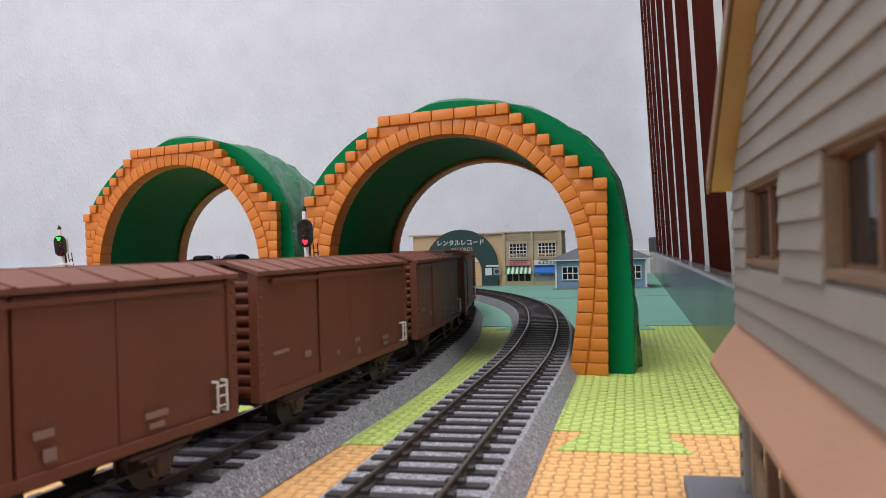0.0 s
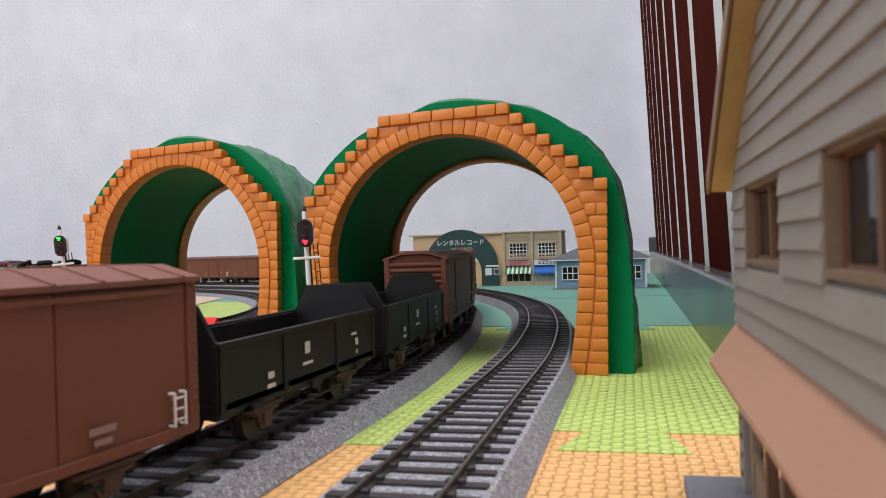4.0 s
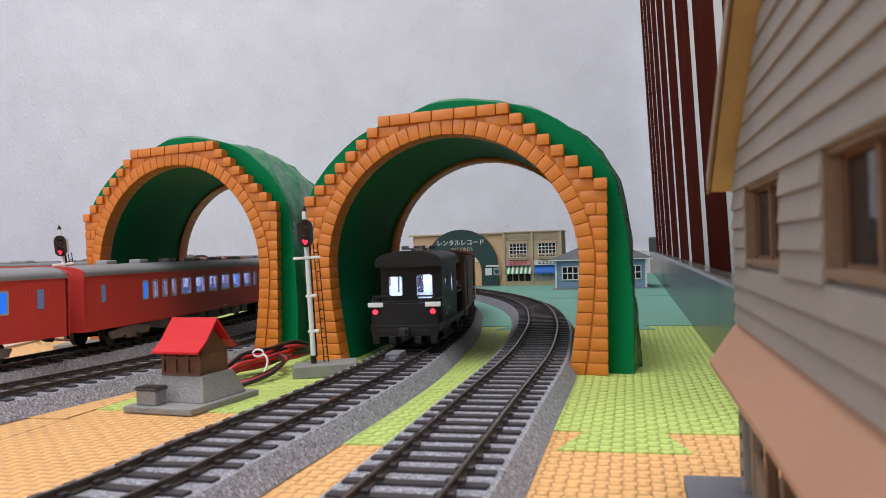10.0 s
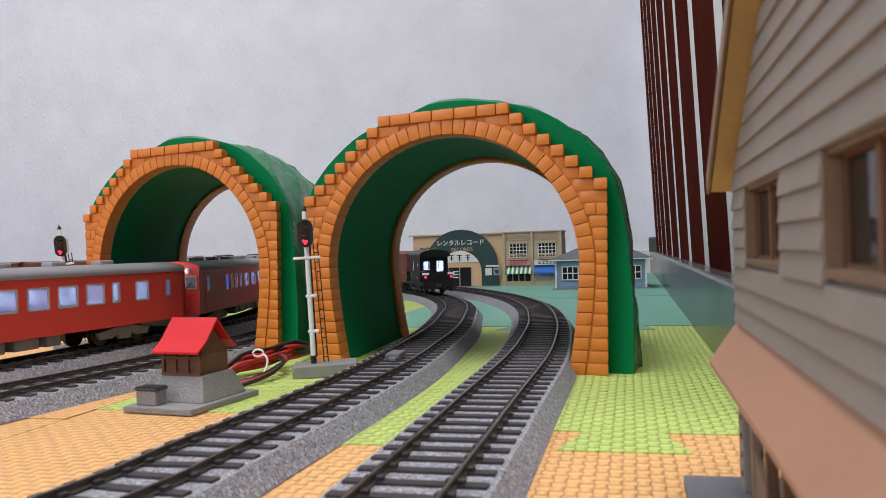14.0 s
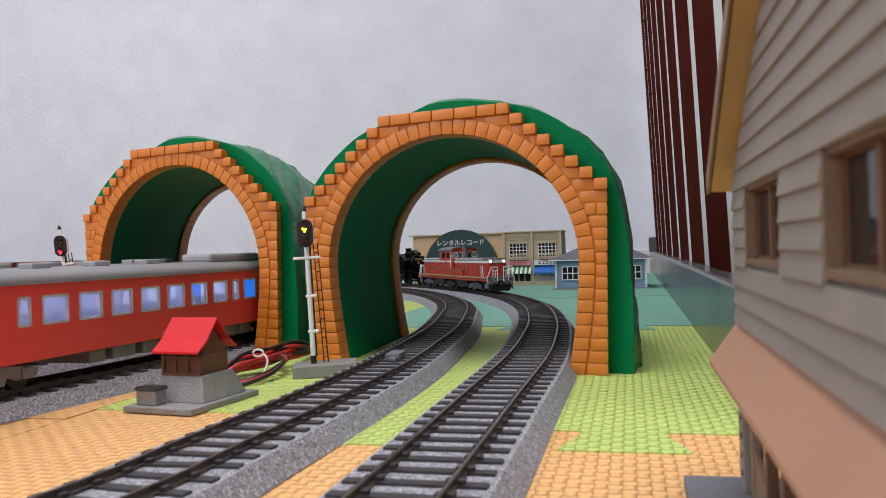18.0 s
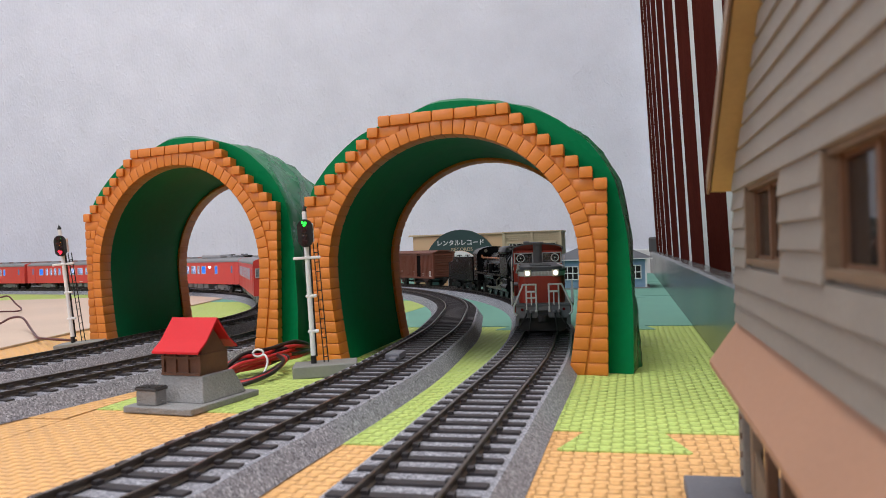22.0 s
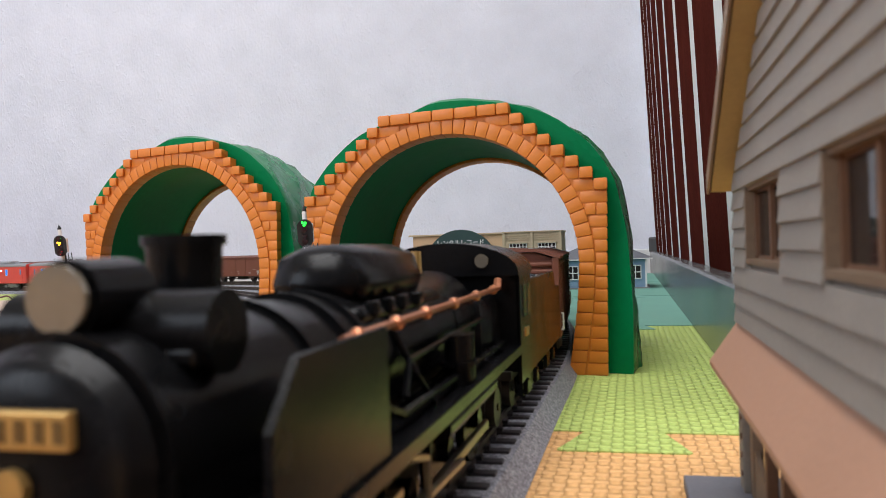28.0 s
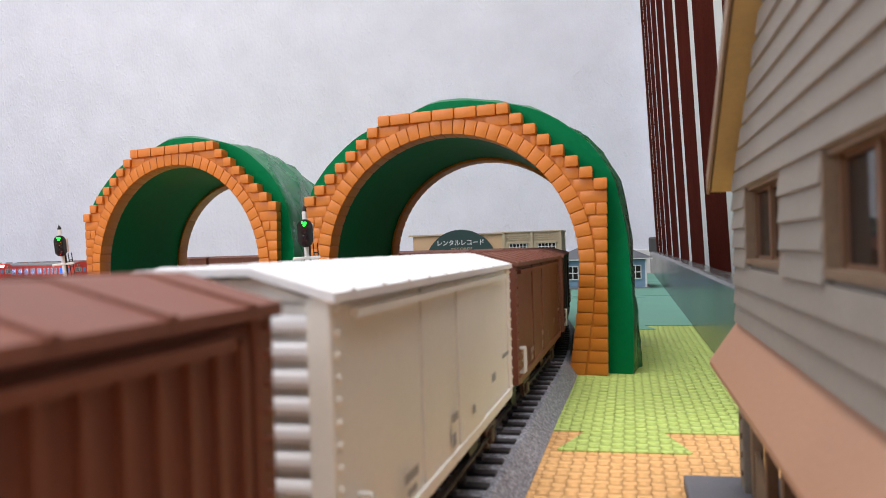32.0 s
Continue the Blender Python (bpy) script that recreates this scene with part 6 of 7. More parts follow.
        part("cylinder", smooth(part("cylinder_barrel", cyl(new_bm(), (0.050, sd * 0.0142, 0.0105), (0.0665, sd * 0.0142, 0.0105), 0.0042, seg=18), k, t), 30).data and box(new_bm(), 0.0505, 0.066, min(sd * 0.0105, sd * 0.0172), max(sd * 0.0105, sd * 0.0172), 0.0120, 0.0180, 0.0010), k, t)
        part("air_tank", cyl(new_bm(), (-0.012, sd * 0.0148, 0.0175), (0.016, sd * 0.0148, 0.0175), 0.0021, seg=14), k, t)
        for i in range(4):
            x = 0.0350 - i * 0.0180
            bm = new_bm()
            bmesh.ops.create_cone(bm, cap_ends=True, segments=28, radius1=0.0086, radius2=0.0086, depth=0.0018, matrix=Matrix.Translation((x, sd * 0.0088, 0.0086)) @ Matrix.Rotation(math.pi / 2, 4, "X"))
            bmesh.ops.create_cone(bm, cap_ends=True, segments=14, radius1=0.0022, radius2=0.0018, depth=0.0032, matrix=Matrix.Translation((x, sd * 0.0096, 0.0086)) @ Matrix.Rotation(math.pi / 2, 4, "X"))
            part("driving_wheel", bm, k, t, "black spoked driving wheel")
        part("side_rod", box(new_bm(), -0.0200, 0.0365, sd * 0.0122 - 0.0006, sd * 0.0122 + 0.0006, 0.0064, 0.0082, 0.0003), M["rod"], t, "steel side rod")
        rod = new_bm()
        rods(rod, [(0.0500, sd * 0.0136, 0.0105), (0.0010, sd * 0.0136, 0.0076)], 0.0008)
        box(rod, 0.030, 0.050, sd * 0.0136 - 0.0006, sd * 0.0136 + 0.0006, 0.0128, 0.0138)
        part("main_rod", rod, M["rod"], t, "steel main rod")
        part("valve_gear", rods(new_bm(), [(0.030, sd * 0.0146, 0.0175), (0.0210, sd * 0.0146, 0.0150), (0.0210, sd * 0.0146, 0.0090), (0.0480, sd * 0.0146, 0.0150)], 0.0006), M["rod"], t, "steel valve gear links")
        part("cab_side", box(new_bm(), -0.0610, -0.0340, sd * 0.0166 - 0.0005, sd * 0.0166 + 0.0005, 0.0120, 0.0375, 0.0002), k, t)
        for a in (-0.0575, -0.0475):
            part("cab_window", box(new_bm(), a, a + 0.0075, min(sd * 0.0166, sd * 0.01735), max(sd * 0.0166, sd * 0.01735), 0.0270, 0.0345), M["dark_glass"], t, "dark cab window")
        part("plate", box(new_bm(), -0.051, -0.043, min(sd * 0.0170, sd * 0.0175), max(sd * 0.0170, sd * 0.0175), 0.0222, 0.0242), M["brass"], t, "small brass plate")
    out = [(-0.0170, 0.0370)] + [(-0.0172 * math.cos(math.pi * i / 12), 0.0378 + 0.0070 * math.sin(math.pi * i / 12)) for i in range(13)] + [(0.0170, 0.0370)]
    smooth(part("cab_roof", prism(new_bm(), out, "x", -0.0660, -0.0325), k, t, "arched black cab roof"), 40)
    front = prism(new_bm(), [(-0.0166, 0.0190), (0.0166, 0.0190), (0.0166, 0.0370), (-0.0166, 0.0370)], "x", -0.0350, -0.0340)
    part("cab_front", front, k, t)
    for y in (-0.0088, 0.0088):
        part("cab_front_window", cyl(new_bm(), (-0.0338, y, 0.0405), (-0.0318, y, 0.0405), 0.0016, seg=16), M["lamp_glass"], t, "round cab front window")
    part("frame", box(new_bm(), -0.060, 0.072, -0.0068, 0.0068, 0.0065, 0.0150), M["under"], t)
    part("pilot_beam", box(new_bm(), 0.0720, 0.0745, -0.0150, 0.0150, 0.0085, 0.0125, 0.0004), k, t)
    part("front_deck", prism(new_bm(), [(0.064, 0.0203), (0.0735, 0.0130), (0.0735, 0.0118), (0.064, 0.0190)], "y", -0.0150, 0.0150), k, t)
    for x in (0.0640, -0.0460):
        wheelset(t, x, 0.0048)
    coupler(t, 0.0745, 1)
    stretch(t, ((-0.066, -0.0740), (-0.034, -0.0520), (0.0105, 0.0125), (0.0525, 0.0590), (0.0675, 0.0765), (0.0745, 0.0890)), ("driving_wheel", "wheelset", "chimney", "safety_valve", "cab_front_window", "head_lamp_body", "head_lamp_lens", "smokebox_door", "heater_drum"))
    return t


def tender(label):
    """A coal tender: a full bunker in front, a lower water deck with a hatch behind it."""
    t = thing("coal_tender", label, "tender", None, "locomotives")
    k = M["loco_black"]
    for sd in (-1, 1):
        lo, hi = min(sd * 0.0160, sd * 0.0150), max(sd * 0.0160, sd * 0.0150)
        out = [(-0.0420, 0.0115), (0.0420, 0.0115), (0.0420, 0.0345), (-0.0225, 0.0345), (-0.0265, 0.0292), (-0.0420, 0.0288)]
        part("side_plate", prism(new_bm(), out, "y", lo, hi), k, t)
        part("top_rim", rods(new_bm(), [(0.042, sd * 0.0156, 0.0346), (-0.0225, sd * 0.0156, 0.0346), (-0.0265, sd * 0.0156, 0.0293), (-0.042, sd * 0.0156, 0.0289)], 0.0005), k, t)
    bm = box(new_bm(), -0.0420, -0.0410, -0.0150, 0.0150, 0.0115, 0.0288)
    box(bm, 0.0405, 0.0415, -0.0150, 0.0150, 0.0115, 0.0335)
    box(bm, -0.0410, -0.0225, -0.0150, 0.0150, 0.0255, 0.0268)
    box(bm, -0.0235, -0.0225, -0.0150, 0.0150, 0.0255, 0.0340)
    box(bm, -0.0420, 0.0420, -0.0158, 0.0158, 0.0105, 0.0125)
    part("tank", bm, k, t)
    hatch = part("water_hatch", smooth(part("hatch_neck", cyl(new_bm(), (-0.0320, -0.0030, 0.0266), (-0.0320, -0.0030, 0.0296), 0.0036, seg=20), k, t), 40).data and cyl(new_bm(), (-0.0320, -0.0030, 0.0294), (-0.0320, -0.0030, 0.0304), 0.0041, 0.0034, seg=20), k, t, "round black water hatch")
    part("hatch_handle", rods(new_bm(), [(-0.0340, -0.0030, 0.0302), (-0.0335, -0.0030, 0.0314), (-0.0305, -0.0030, 0.0314), (-0.0300, -0.0030, 0.0302)], 0.0004), k, hatch)
    for y in (0.0060, 0.0105):
        part("ladder_loop", rods(new_bm(), [(-0.0424, y, 0.0140), (-0.0430, y, 0.0310), (-0.0400, y, 0.0310), (-0.0396, y, 0.0268)], 0.0004), k, t, "thin black ladder loop")
    bm = new_bm()
    n = 22
    g = [[bm.verts.new((-0.0224 + 0.0628 * i / n, -0.0148 + 0.0296 * j / 12, 0.0325 + 0.0022 * noise.noise(Vector((i * 0.9, j * 0.9, 3))) + 0.0012 * math.sin(math.pi * j / 12))) for j in range(13)] for i in range(n + 1)]
    for i in range(n):
        for j in range(12):
            bm.faces.new((g[i][j], g[i + 1][j], g[i + 1][j + 1], g[i][j + 1]))
    rng = random.Random(8)
    for i in range(900):
        x, y = rng.uniform(-0.0212, 0.039), rng.uniform(-0.0136, 0.0136)
        bmesh.ops.create_icosphere(bm, subdivisions=1, radius=rng.uniform(0.0004, 0.0010), matrix=Matrix.Translation((x, y, 0.0328 + rng.uniform(-0.0004, 0.0014))) @ Euler((rng.uniform(0, 6), rng.uniform(0, 6), 0)).to_matrix().to_4x4() @ Matrix.Diagonal((1, rng.uniform(0.6, 1), rng.uniform(0.5, 0.9), 1)))
    tagged(part("coal_load", bm, M["coal"], t, "glittering black coal"), kind="stuff")
    for x in (-0.024, 0.024):
        bogie(t, x, k, 0.020, 0.0050)
    part("frame", box(new_bm(), -0.042, 0.044, -0.011, 0.011, 0.0085, 0.0108), M["under"], t)
    coupler(t, -0.0425, -1)
    stretch(t, ((-0.042, -0.0405), (0.042, 0.0405)), ("bogie", "wheelset"))
    return t


# ---- the wooden house beside the camera ----
def clapboards(parent, name, mat, v0, v1, z0, z1, u, holes=(), pitch=0.0047, top=None):
    """Overlapping boards on a wall that faces -u, cut round the openings (v0, v1, z0, z1)."""
    z = z0
    while z < z1 - 0.0005:
        zt = min(z + pitch, z1)
        spans = [(v0, v1)]
        if top is not None:
            reach = top(zt)
            spans = [(max(v0, reach[0]), min(v1, reach[1]))]
        for a, b, h0, h1 in holes:
            if zt > h0 + 0.0006 and z < h1 - 0.0006:
                spans = [s for lo, hi in spans for s in ((lo, min(hi, a)), (max(lo, b), hi)) if s[1] - s[0] > 0.0008]
        for lo, hi in spans:
            if hi - lo < 0.001:
                continue
            bm = prism(new_bm(), [(u, zt), (u - 0.00075, zt), (u - 0.00125, z), (u, z - 0.0003)], "y", lo, hi)
            part(name, bm, mat, parent)
        z = zt


def wooden_house():
    t = thing("wooden_house", "grey-beige clapboard model house with ochre verge and tan canopy", "model house", LAY)
    U, VF, VN, ZE, PITCH = 0.0210, 0.1670, -0.004, 0.0640, 0.62
    mid = (VF + VN) / 2
    ridge = ZE + (VF - mid) * PITCH

    def gable(z):
        if z <= ZE:
            return (VN, VF)
        d = (z - ZE) / PITCH
        return (VN + d, VF - d)
    H0, H1 = 0.0478, 0.0606
    holes = [(0.1166, 0.1500, H0, H1), (0.0480, 0.0917, H0, H1)]
    # core walls with real openings
    bm = new_bm()
    box(bm, U, U + 0.002, VN, VF, 0.0340, H0)
    edge = VN
    for a, b, h0, h1 in sorted(holes):
        box(bm, U, U + 0.002, edge, a, h0, h1)
        edge = b
    box(bm, U, U + 0.002, edge, VF, H0, H1)
    prism(bm, [(VN, H1), (VF, H1), (VF, ZE), (mid, ridge), (VN, ZE)], "x", U, U + 0.002)
    part("gable_wall", bm, M["grey_wood"], t)
    part("end_wall", box(new_bm(), U + 0.002, 0.095, VF - 0.002, VF, 0.0340, ZE), M["grey_wood"], t)
    part("rear_wall", box(new_bm(), 0.093, 0.095, VN, VF - 0.002, 0.0, ZE), M["grey_wood"], t)
    part("near_wall", box(new_bm(), U + 0.002, 0.093, VN, VN + 0.002, 0.0, ZE), M["grey_wood"], t)
    part("upper_floor", box(new_bm(), U + 0.002, 0.093, VN + 0.002, VF - 0.002, 0.0340, 0.0356), M["tan_wood"], t)
    clapboards(t, "clapboard", M["grey_wood"], VN, VF, 0.0355, ridge - 0.002, U, holes, 0.00365, gable)
    # windows: deep tan jambs, brown sashes and shiny panes
    for a, b, h0, h1 in holes:
        w = new_bm()
        for v0, v1 in ((a - 0.0004, a + 0.0008), (b - 0.0008, b + 0.0004)):
            box(w, U - 0.0009, U + 0.0017, v0, v1, h0, h1)
        box(w, U - 0.0009, U + 0.0017, a, b, h0 - 0.0006, h0 + 0.0004)
        box(w, U - 0.0004, U + 0.0017, a, b, h1 - 0.0004, h1 + 0.0004)
        w = part("window_frame", w, M["jamb"], t, "tan wooden window frame")
        bm = new_bm()
        n = 2 if b - a < 0.036 else 3
        for i in range(n + 1):
            v = a + (b - a) * i / n
            v = min(max(v, a + 0.0012), b - 0.0012)
            box(bm, U + 0.0006, U + 0.0018, v - 0.0007, v + 0.0007, h0, h1)
        for z in (h0 + 0.0005, h1 - 0.0005):
            box(bm, U + 0.0009, U + 0.0017, a, b, z - 0.0004, z + 0.0004)
        part("sash", bm, M["brown_wood"], w, "brown wooden sash bars")
        part("pane", box(new_bm(), U + 0.0013, U + 0.0015, a, b, h0, h1), M["house_glass"], w, "shiny dark pane")
    part("room_wall", box(new_bm(), 0.060, 0.061, VN + 0.002, VF - 0.002, 0.0356, ZE), M["brown_wood"], t)
    # glowing blocks behind the pane imitate a red reflection in the glass
    glow = material("red_reflection_glow", (0.6, 0.08, 0.05), 0.5, 0, 0.3, 200, 900, 0, glow=(1.0, 0.16, 0.08, 4.0))
    for i, z in enumerate((0.0500, 0.0534, 0.0568)):
        part("red_lamp_sign", box(new_bm(), 0.0565, 0.0575, 0.0820 + 0.001 * (i % 2), 0.0900, z, z + 0.0026), glow, t, "glowing red block that imitates a reflection in the pane")
    # roof: an ochre soffit under thin tan verges
    for sd in (-1, 1):
        v_e = VF + 0.0040 if sd > 0 else VN - 0.0040
        z_e = ZE - 0.0040 * PITCH
        out = [(mid, ridge + 0.0011), (v_e, z_e + 0.0011), (v_e, z_e + 0.0031), (mid, ridge + 0.0031)]
        part("roof_slope", prism(new_bm(), out, "x", 0.0162, 0.100), M["tan_wood"], t)
        part("soffit", prism(new_bm(), [(mid, ridge), (v_e, z_e), (v_e, z_e + 0.0010), (mid, ridge + 0.0010)], "x", 0.0165, U + 0.002), M["verge"], t, "ochre soffit board")
        part("verge_board", prism(new_bm(), [(mid, ridge - 0.0004), (v_e + sd * 0.0006, z_e - 0.0004), (v_e + sd * 0.0006, z_e + 0.0034), (mid, ridge + 0.0034)], "x", 0.0157, 0.0162), M["tan_wood"], t, "thin tan verge board")
    # canopy over the shop front
    out = [(U, 0.0354), (0.0152, 0.0272), (0.0152, 0.0262), (U, 0.0337)]
    part("canopy", prism(new_bm(), out, "y", VN, VF + 0.0030), M["canopy"], t, "tan sloping canopy")
    # ground floor: posts, rails and a recessed wall
    part("shop_wall", box(new_bm(), 0.0460, 0.0480, VN, VF - 0.012, 0.0, 0.0340), M["tan_wood"], t)
    corner = part("post", box(new_bm(), U - 0.0010, U + 0.0016, 0.1610, 0.1664, 0.0028, 0.0340, 0.0003), M["grey_wood"], t, "grey-beige corner post")
    for i in range(7):
        part("nail", box(new_bm(), U - 0.0013, U - 0.0009, 0.1616, 0.1622, 0.0060 + i * 0.0036, 0.0070 + i * 0.0036), M["brown_wood"], corner)
    part("post", box(new_bm(), U + 0.0002, U + 0.0022, 0.1572, 0.1606, 0.0028, 0.0340, 0.0003), M["tan_wood"], t, "tan inner post")
    for i, v in enumerate((0.1440, 0.1290, 0.1130, 0.0960, 0.078, 0.056, 0.034)):
        part("post", box(new_bm(), U + 0.0004, U + 0.0024, v - 0.0011, v + 0.0011, 0.0028, 0.0340, 0.0003), M["brown_wood"], t)
        part("post", box(new_bm(), U + 0.0110, U + 0.0126, v - 0.008, v - 0.0064, 0.0028, 0.0340, 0.0003), M["brown_wood"], t)
    part("rail", box(new_bm(), U + 0.0008, U + 0.0020, VN, 0.1572, 0.0322, 0.0340), M["brown_wood"], t)
    part("brace", prism(new_bm(), [(0.1570, 0.0030), (0.1570, 0.0120), (0.1300, 0.0030)], "x", U + 0.0006, U + 0.0014), M["tan_wood"], t, "tan sloping stair string")
    part("foundation", box(new_bm(), 0.0095, 0.0980, VN - 0.012, VF + 0.0055, 0.0, 0.0028, 0.0004), M["slab"], t, "dark grey foundation slab")
    return t


wooden_house()


# ---- the shops at the back ----
def letters(body, size, mat, parent, at, name="sign_lettering", bold=0.0):
    cu = bpy.data.curves.new(name, "FONT")
    cu.body, cu.size, cu.align_x, cu.align_y, cu.extrude, cu.offset = body, size, "CENTER", "CENTER", 0.00015, bold
    tmp = bpy.data.objects.new(name, cu)
    scene.collection.objects.link(tmp)
    bpy.context.view_layer.update()
    me = bpy.data.meshes.new_from_object(tmp)
    bpy.data.objects.remove(tmp)
    me.materials.clear()
    me.materials.append(mat)
    ob = new(name, me)
    ob.parent = parent
    ob.matrix_basis = pose(*at, 90, 0, 0)
    return ob


def half_disc(r, cz, n=28):
    return [(-r, 0.0)] + [(-r * math.cos(math.pi * i / n), cz + r * math.sin(math.pi * i / n)) for i in range(n + 1)] + [(r, 0.0)]


SHOPS = pose(0.0795, 1.046, 0, 0, 0, -14)


def record_shop():
    t = thing("record_shop", "beige model shop with a dark green half-round sign wall", "model shop", SHOPS)
    part("wall", box(new_bm(), -0.1235, -0.0005, 0.0, 0.060, 0.0, 0.0690), M["shop_beige"], t)
    part("roof_edge", box(new_bm(), -0.1290, -0.0005, -0.003, 0.062, 0.0690, 0.0712, 0.0004), M["shop_cream"], t)
    sign = part("sign_wall", prism(new_bm(), [(x - 0.0565, z) for x, z in half_disc(0.0495, 0.0270)], "y", -0.0060, 0.0), M["shop_dark"], t, "dark green half-round sign wall")
    arch = part("entrance_arch", prism(new_bm(), [(x - 0.0575, z) for x, z in half_disc(0.0290, 0.0195)], "y", -0.0072, -0.0058), M["shop_orange"], t, "pale orange entrance arch")
    cap = [(-0.0255, 0.0330)] + [(-0.0288 * math.cos(math.radians(29 + 122 * i / 16)), 0.0194 + 0.0288 * math.sin(math.radians(29 + 122 * i / 16))) for i in range(17)] + [(0.0255, 0.0330)]
    part("arch_cap", prism(new_bm(), [(x - 0.0575, z) for x, z in cap], "y", -0.0080, -0.0070), M["shop_white"], arch, "pale upper part of the arch")
    for i, w in enumerate((0.0068, 0.0068, 0.0068)):
        bm = new_bm()
        x = -0.0575 + (i - 1) * 0.0112
        box(bm, x - 0.0036, x + 0.0036, -0.0083, -0.0079, 0.0420, 0.0430)
        box(bm, x - 0.0030, x + 0.0030, -0.0083, -0.0079, 0.0385, 0.0393)
        box(bm, x - 0.0008, x + 0.0008, -0.0083, -0.0079, 0.0350, 0.0430)
        part("name_bars", bm, M["black"], arch)
    part("doorway", box(new_bm(), -0.0735, -0.0420, -0.0078, -0.0070, 0.0006, 0.0262), M["dark_glass"], arch, "dark glass double doors")
    for x in (-0.0735, -0.0580, -0.0420):
        part("door_frame", box(new_bm(), x - 0.0006, x + 0.0006, -0.0086, -0.0078, 0.0004, 0.0266), M["unit_grey"], arch)
    for i in range(3):
        part("door_bars", box(new_bm(), -0.0722, -0.0596, -0.0084, -0.0079, 0.0125 + i * 0.0038, 0.0140 + i * 0.0038), M["shop_white"], arch)
    letters("レンタルレコード", 0.0082, M["shop_white"], sign, (-0.0565, -0.0062, 0.0588), "sign_lettering", 0.0001)
    letters("RECORDS", 0.0066, M["shop_cream"], sign, (-0.0545, -0.0062, 0.0500), "sign_lettering")
    part("poster", box(new_bm(), -0.0235, -0.0150, -0.0066, -0.0058, 0.0150, 0.0245), M["shop_white"], sign, "small white poster")
    part("poster", box(new_bm(), -0.0125, -0.0040, -0.0066, -0.0058, 0.0150, 0.0245), M["unit_grey"], sign, "small grey poster")
    part("poster_strip", box(new_bm(), -0.0225, -0.0050, -0.0066, -0.0058, 0.0262, 0.0285), M["shop_white"], sign)
    ring = new_bm()
    bmesh.ops.create_cone(ring, cap_ends=True, segments=20, radius1=0.0028, radius2=0.0028, depth=0.0004, matrix=Matrix.Translation((-0.0082, -0.0068, 0.0198)) @ Matrix.Rotation(math.pi / 2, 4, "X"))
    part("poster_disc", ring, M["shop_dark"], sign)
    part("step", box(new_bm(), -0.110, -0.004, -0.012, -0.006, 0.0, 0.0012), M["concrete"], t)


def twin_shop():
    t = thing("twin_shop", "tan two-storey model shop pair with striped and blue awnings", "model shop", SHOPS)
    W, H = 0.0765, 0.0700
    part("wall", box(new_bm(), 0.0002, W, 0.0, 0.060, 0.0, H), M["shop_brick"], t)
    part("cornice", box(new_bm(), -0.0010, W + 0.0012, -0.0022, 0.0610, H, H + 0.0018, 0.0004), M["shop_brick"], t)
    for row in range(3):
        for i in range(11):
            x = 0.0035 + i * 0.0068 + (0.0034 if row % 2 else 0)
            if x < W - 0.004:
                part("cornice_brick", box(new_bm(), x - 0.0025, x + 0.0025, -0.0012, 0.0002, 0.0605 + row * 0.0028, 0.0622 + row * 0.0028), M["shop_brick"], t)
    for x in (0.0012, W / 2, W - 0.0010):
        part("pilaster", box(new_bm(), x - 0.0016, x + 0.0016, -0.0024, 0.0, 0.0, H), M["shop_brick"], t)
    for k in (0, 1):
        cx = 0.0200 + k * 0.0378
        w = part("window", box(new_bm(), cx - 0.0112, cx + 0.0112, -0.0008, 0.0004, 0.0375, 0.0555), M["dark_glass"], t, "upper window with white bars")
        for i in range(6):
            x = cx - 0.0112 + i * 0.0224 / 5
            part("window_bar", box(new_bm(), x - 0.0004, x + 0.0004, -0.0016, -0.0006, 0.0375, 0.0555), M["shop_white"], w)
        for i in range(5):
            z = 0.0375 + i * 0.0045
            part("window_bar", box(new_bm(), cx - 0.0112, cx + 0.0112, -0.0018, -0.0007, z - 0.0004, z + 0.0004), M["shop_white"], w)
        part("window_lintel", box(new_bm(), cx - 0.0130, cx + 0.0130, -0.0030, 0.0, 0.0555, 0.0575, 0.0003), M["shop_brick"], w)
        bm = box(new_bm(), cx - 0.0128, cx + 0.0128, -0.0060, 0.0, 0.0345, 0.0356)
        box(bm, cx - 0.0128, cx + 0.0128, -0.0060, -0.0052, 0.0402, 0.0410)
        for i in range(11):
            x = cx - 0.0126 + i * 0.0252 / 10
            box(bm, x - 0.0003, x + 0.0003, -0.0059, -0.0053, 0.0350, 0.0405)
        part("balcony", bm, M["shop_cream"], t, "small cream balcony rail")
        part("sign_board", box(new_bm(), cx - 0.0165, cx + 0.0165, -0.0045, 0.0, 0.0270, 0.0330, 0.0003), M["pink"] if k == 0 else M["shop_white"], t, "pink sign board" if k == 0 else "white sign board")
        bm = new_bm()
        for i in range(5):
            x = cx - 0.0095 + i * 0.0048
            box(bm, x - 0.0017, x + 0.0017, -0.0049, -0.0044, 0.0286, 0.0292)
            box(bm, x - 0.0017, x + 0.0017, -0.0049, -0.0044, 0.0306, 0.0312)
            box(bm, x - 0.0003, x + 0.0003, -0.0049, -0.0044, 0.0284, 0.0316)
        part("sign_bars", bm, M["loco_red"] if k == 0 else M["black"], t)
        if k == 0:
            for i in range(12):
                x0 = cx - 0.0170 + i * 0.0340 / 12
                bm = prism(new_bm(), [(0.0, 0.0262), (-0.0100, 0.0175), (-0.0100, 0.0160), (-0.0094, 0.0160), (-0.0094, 0.0172), (0.0, 0.0252)], "x", x0, x0 + 0.0340 / 12)
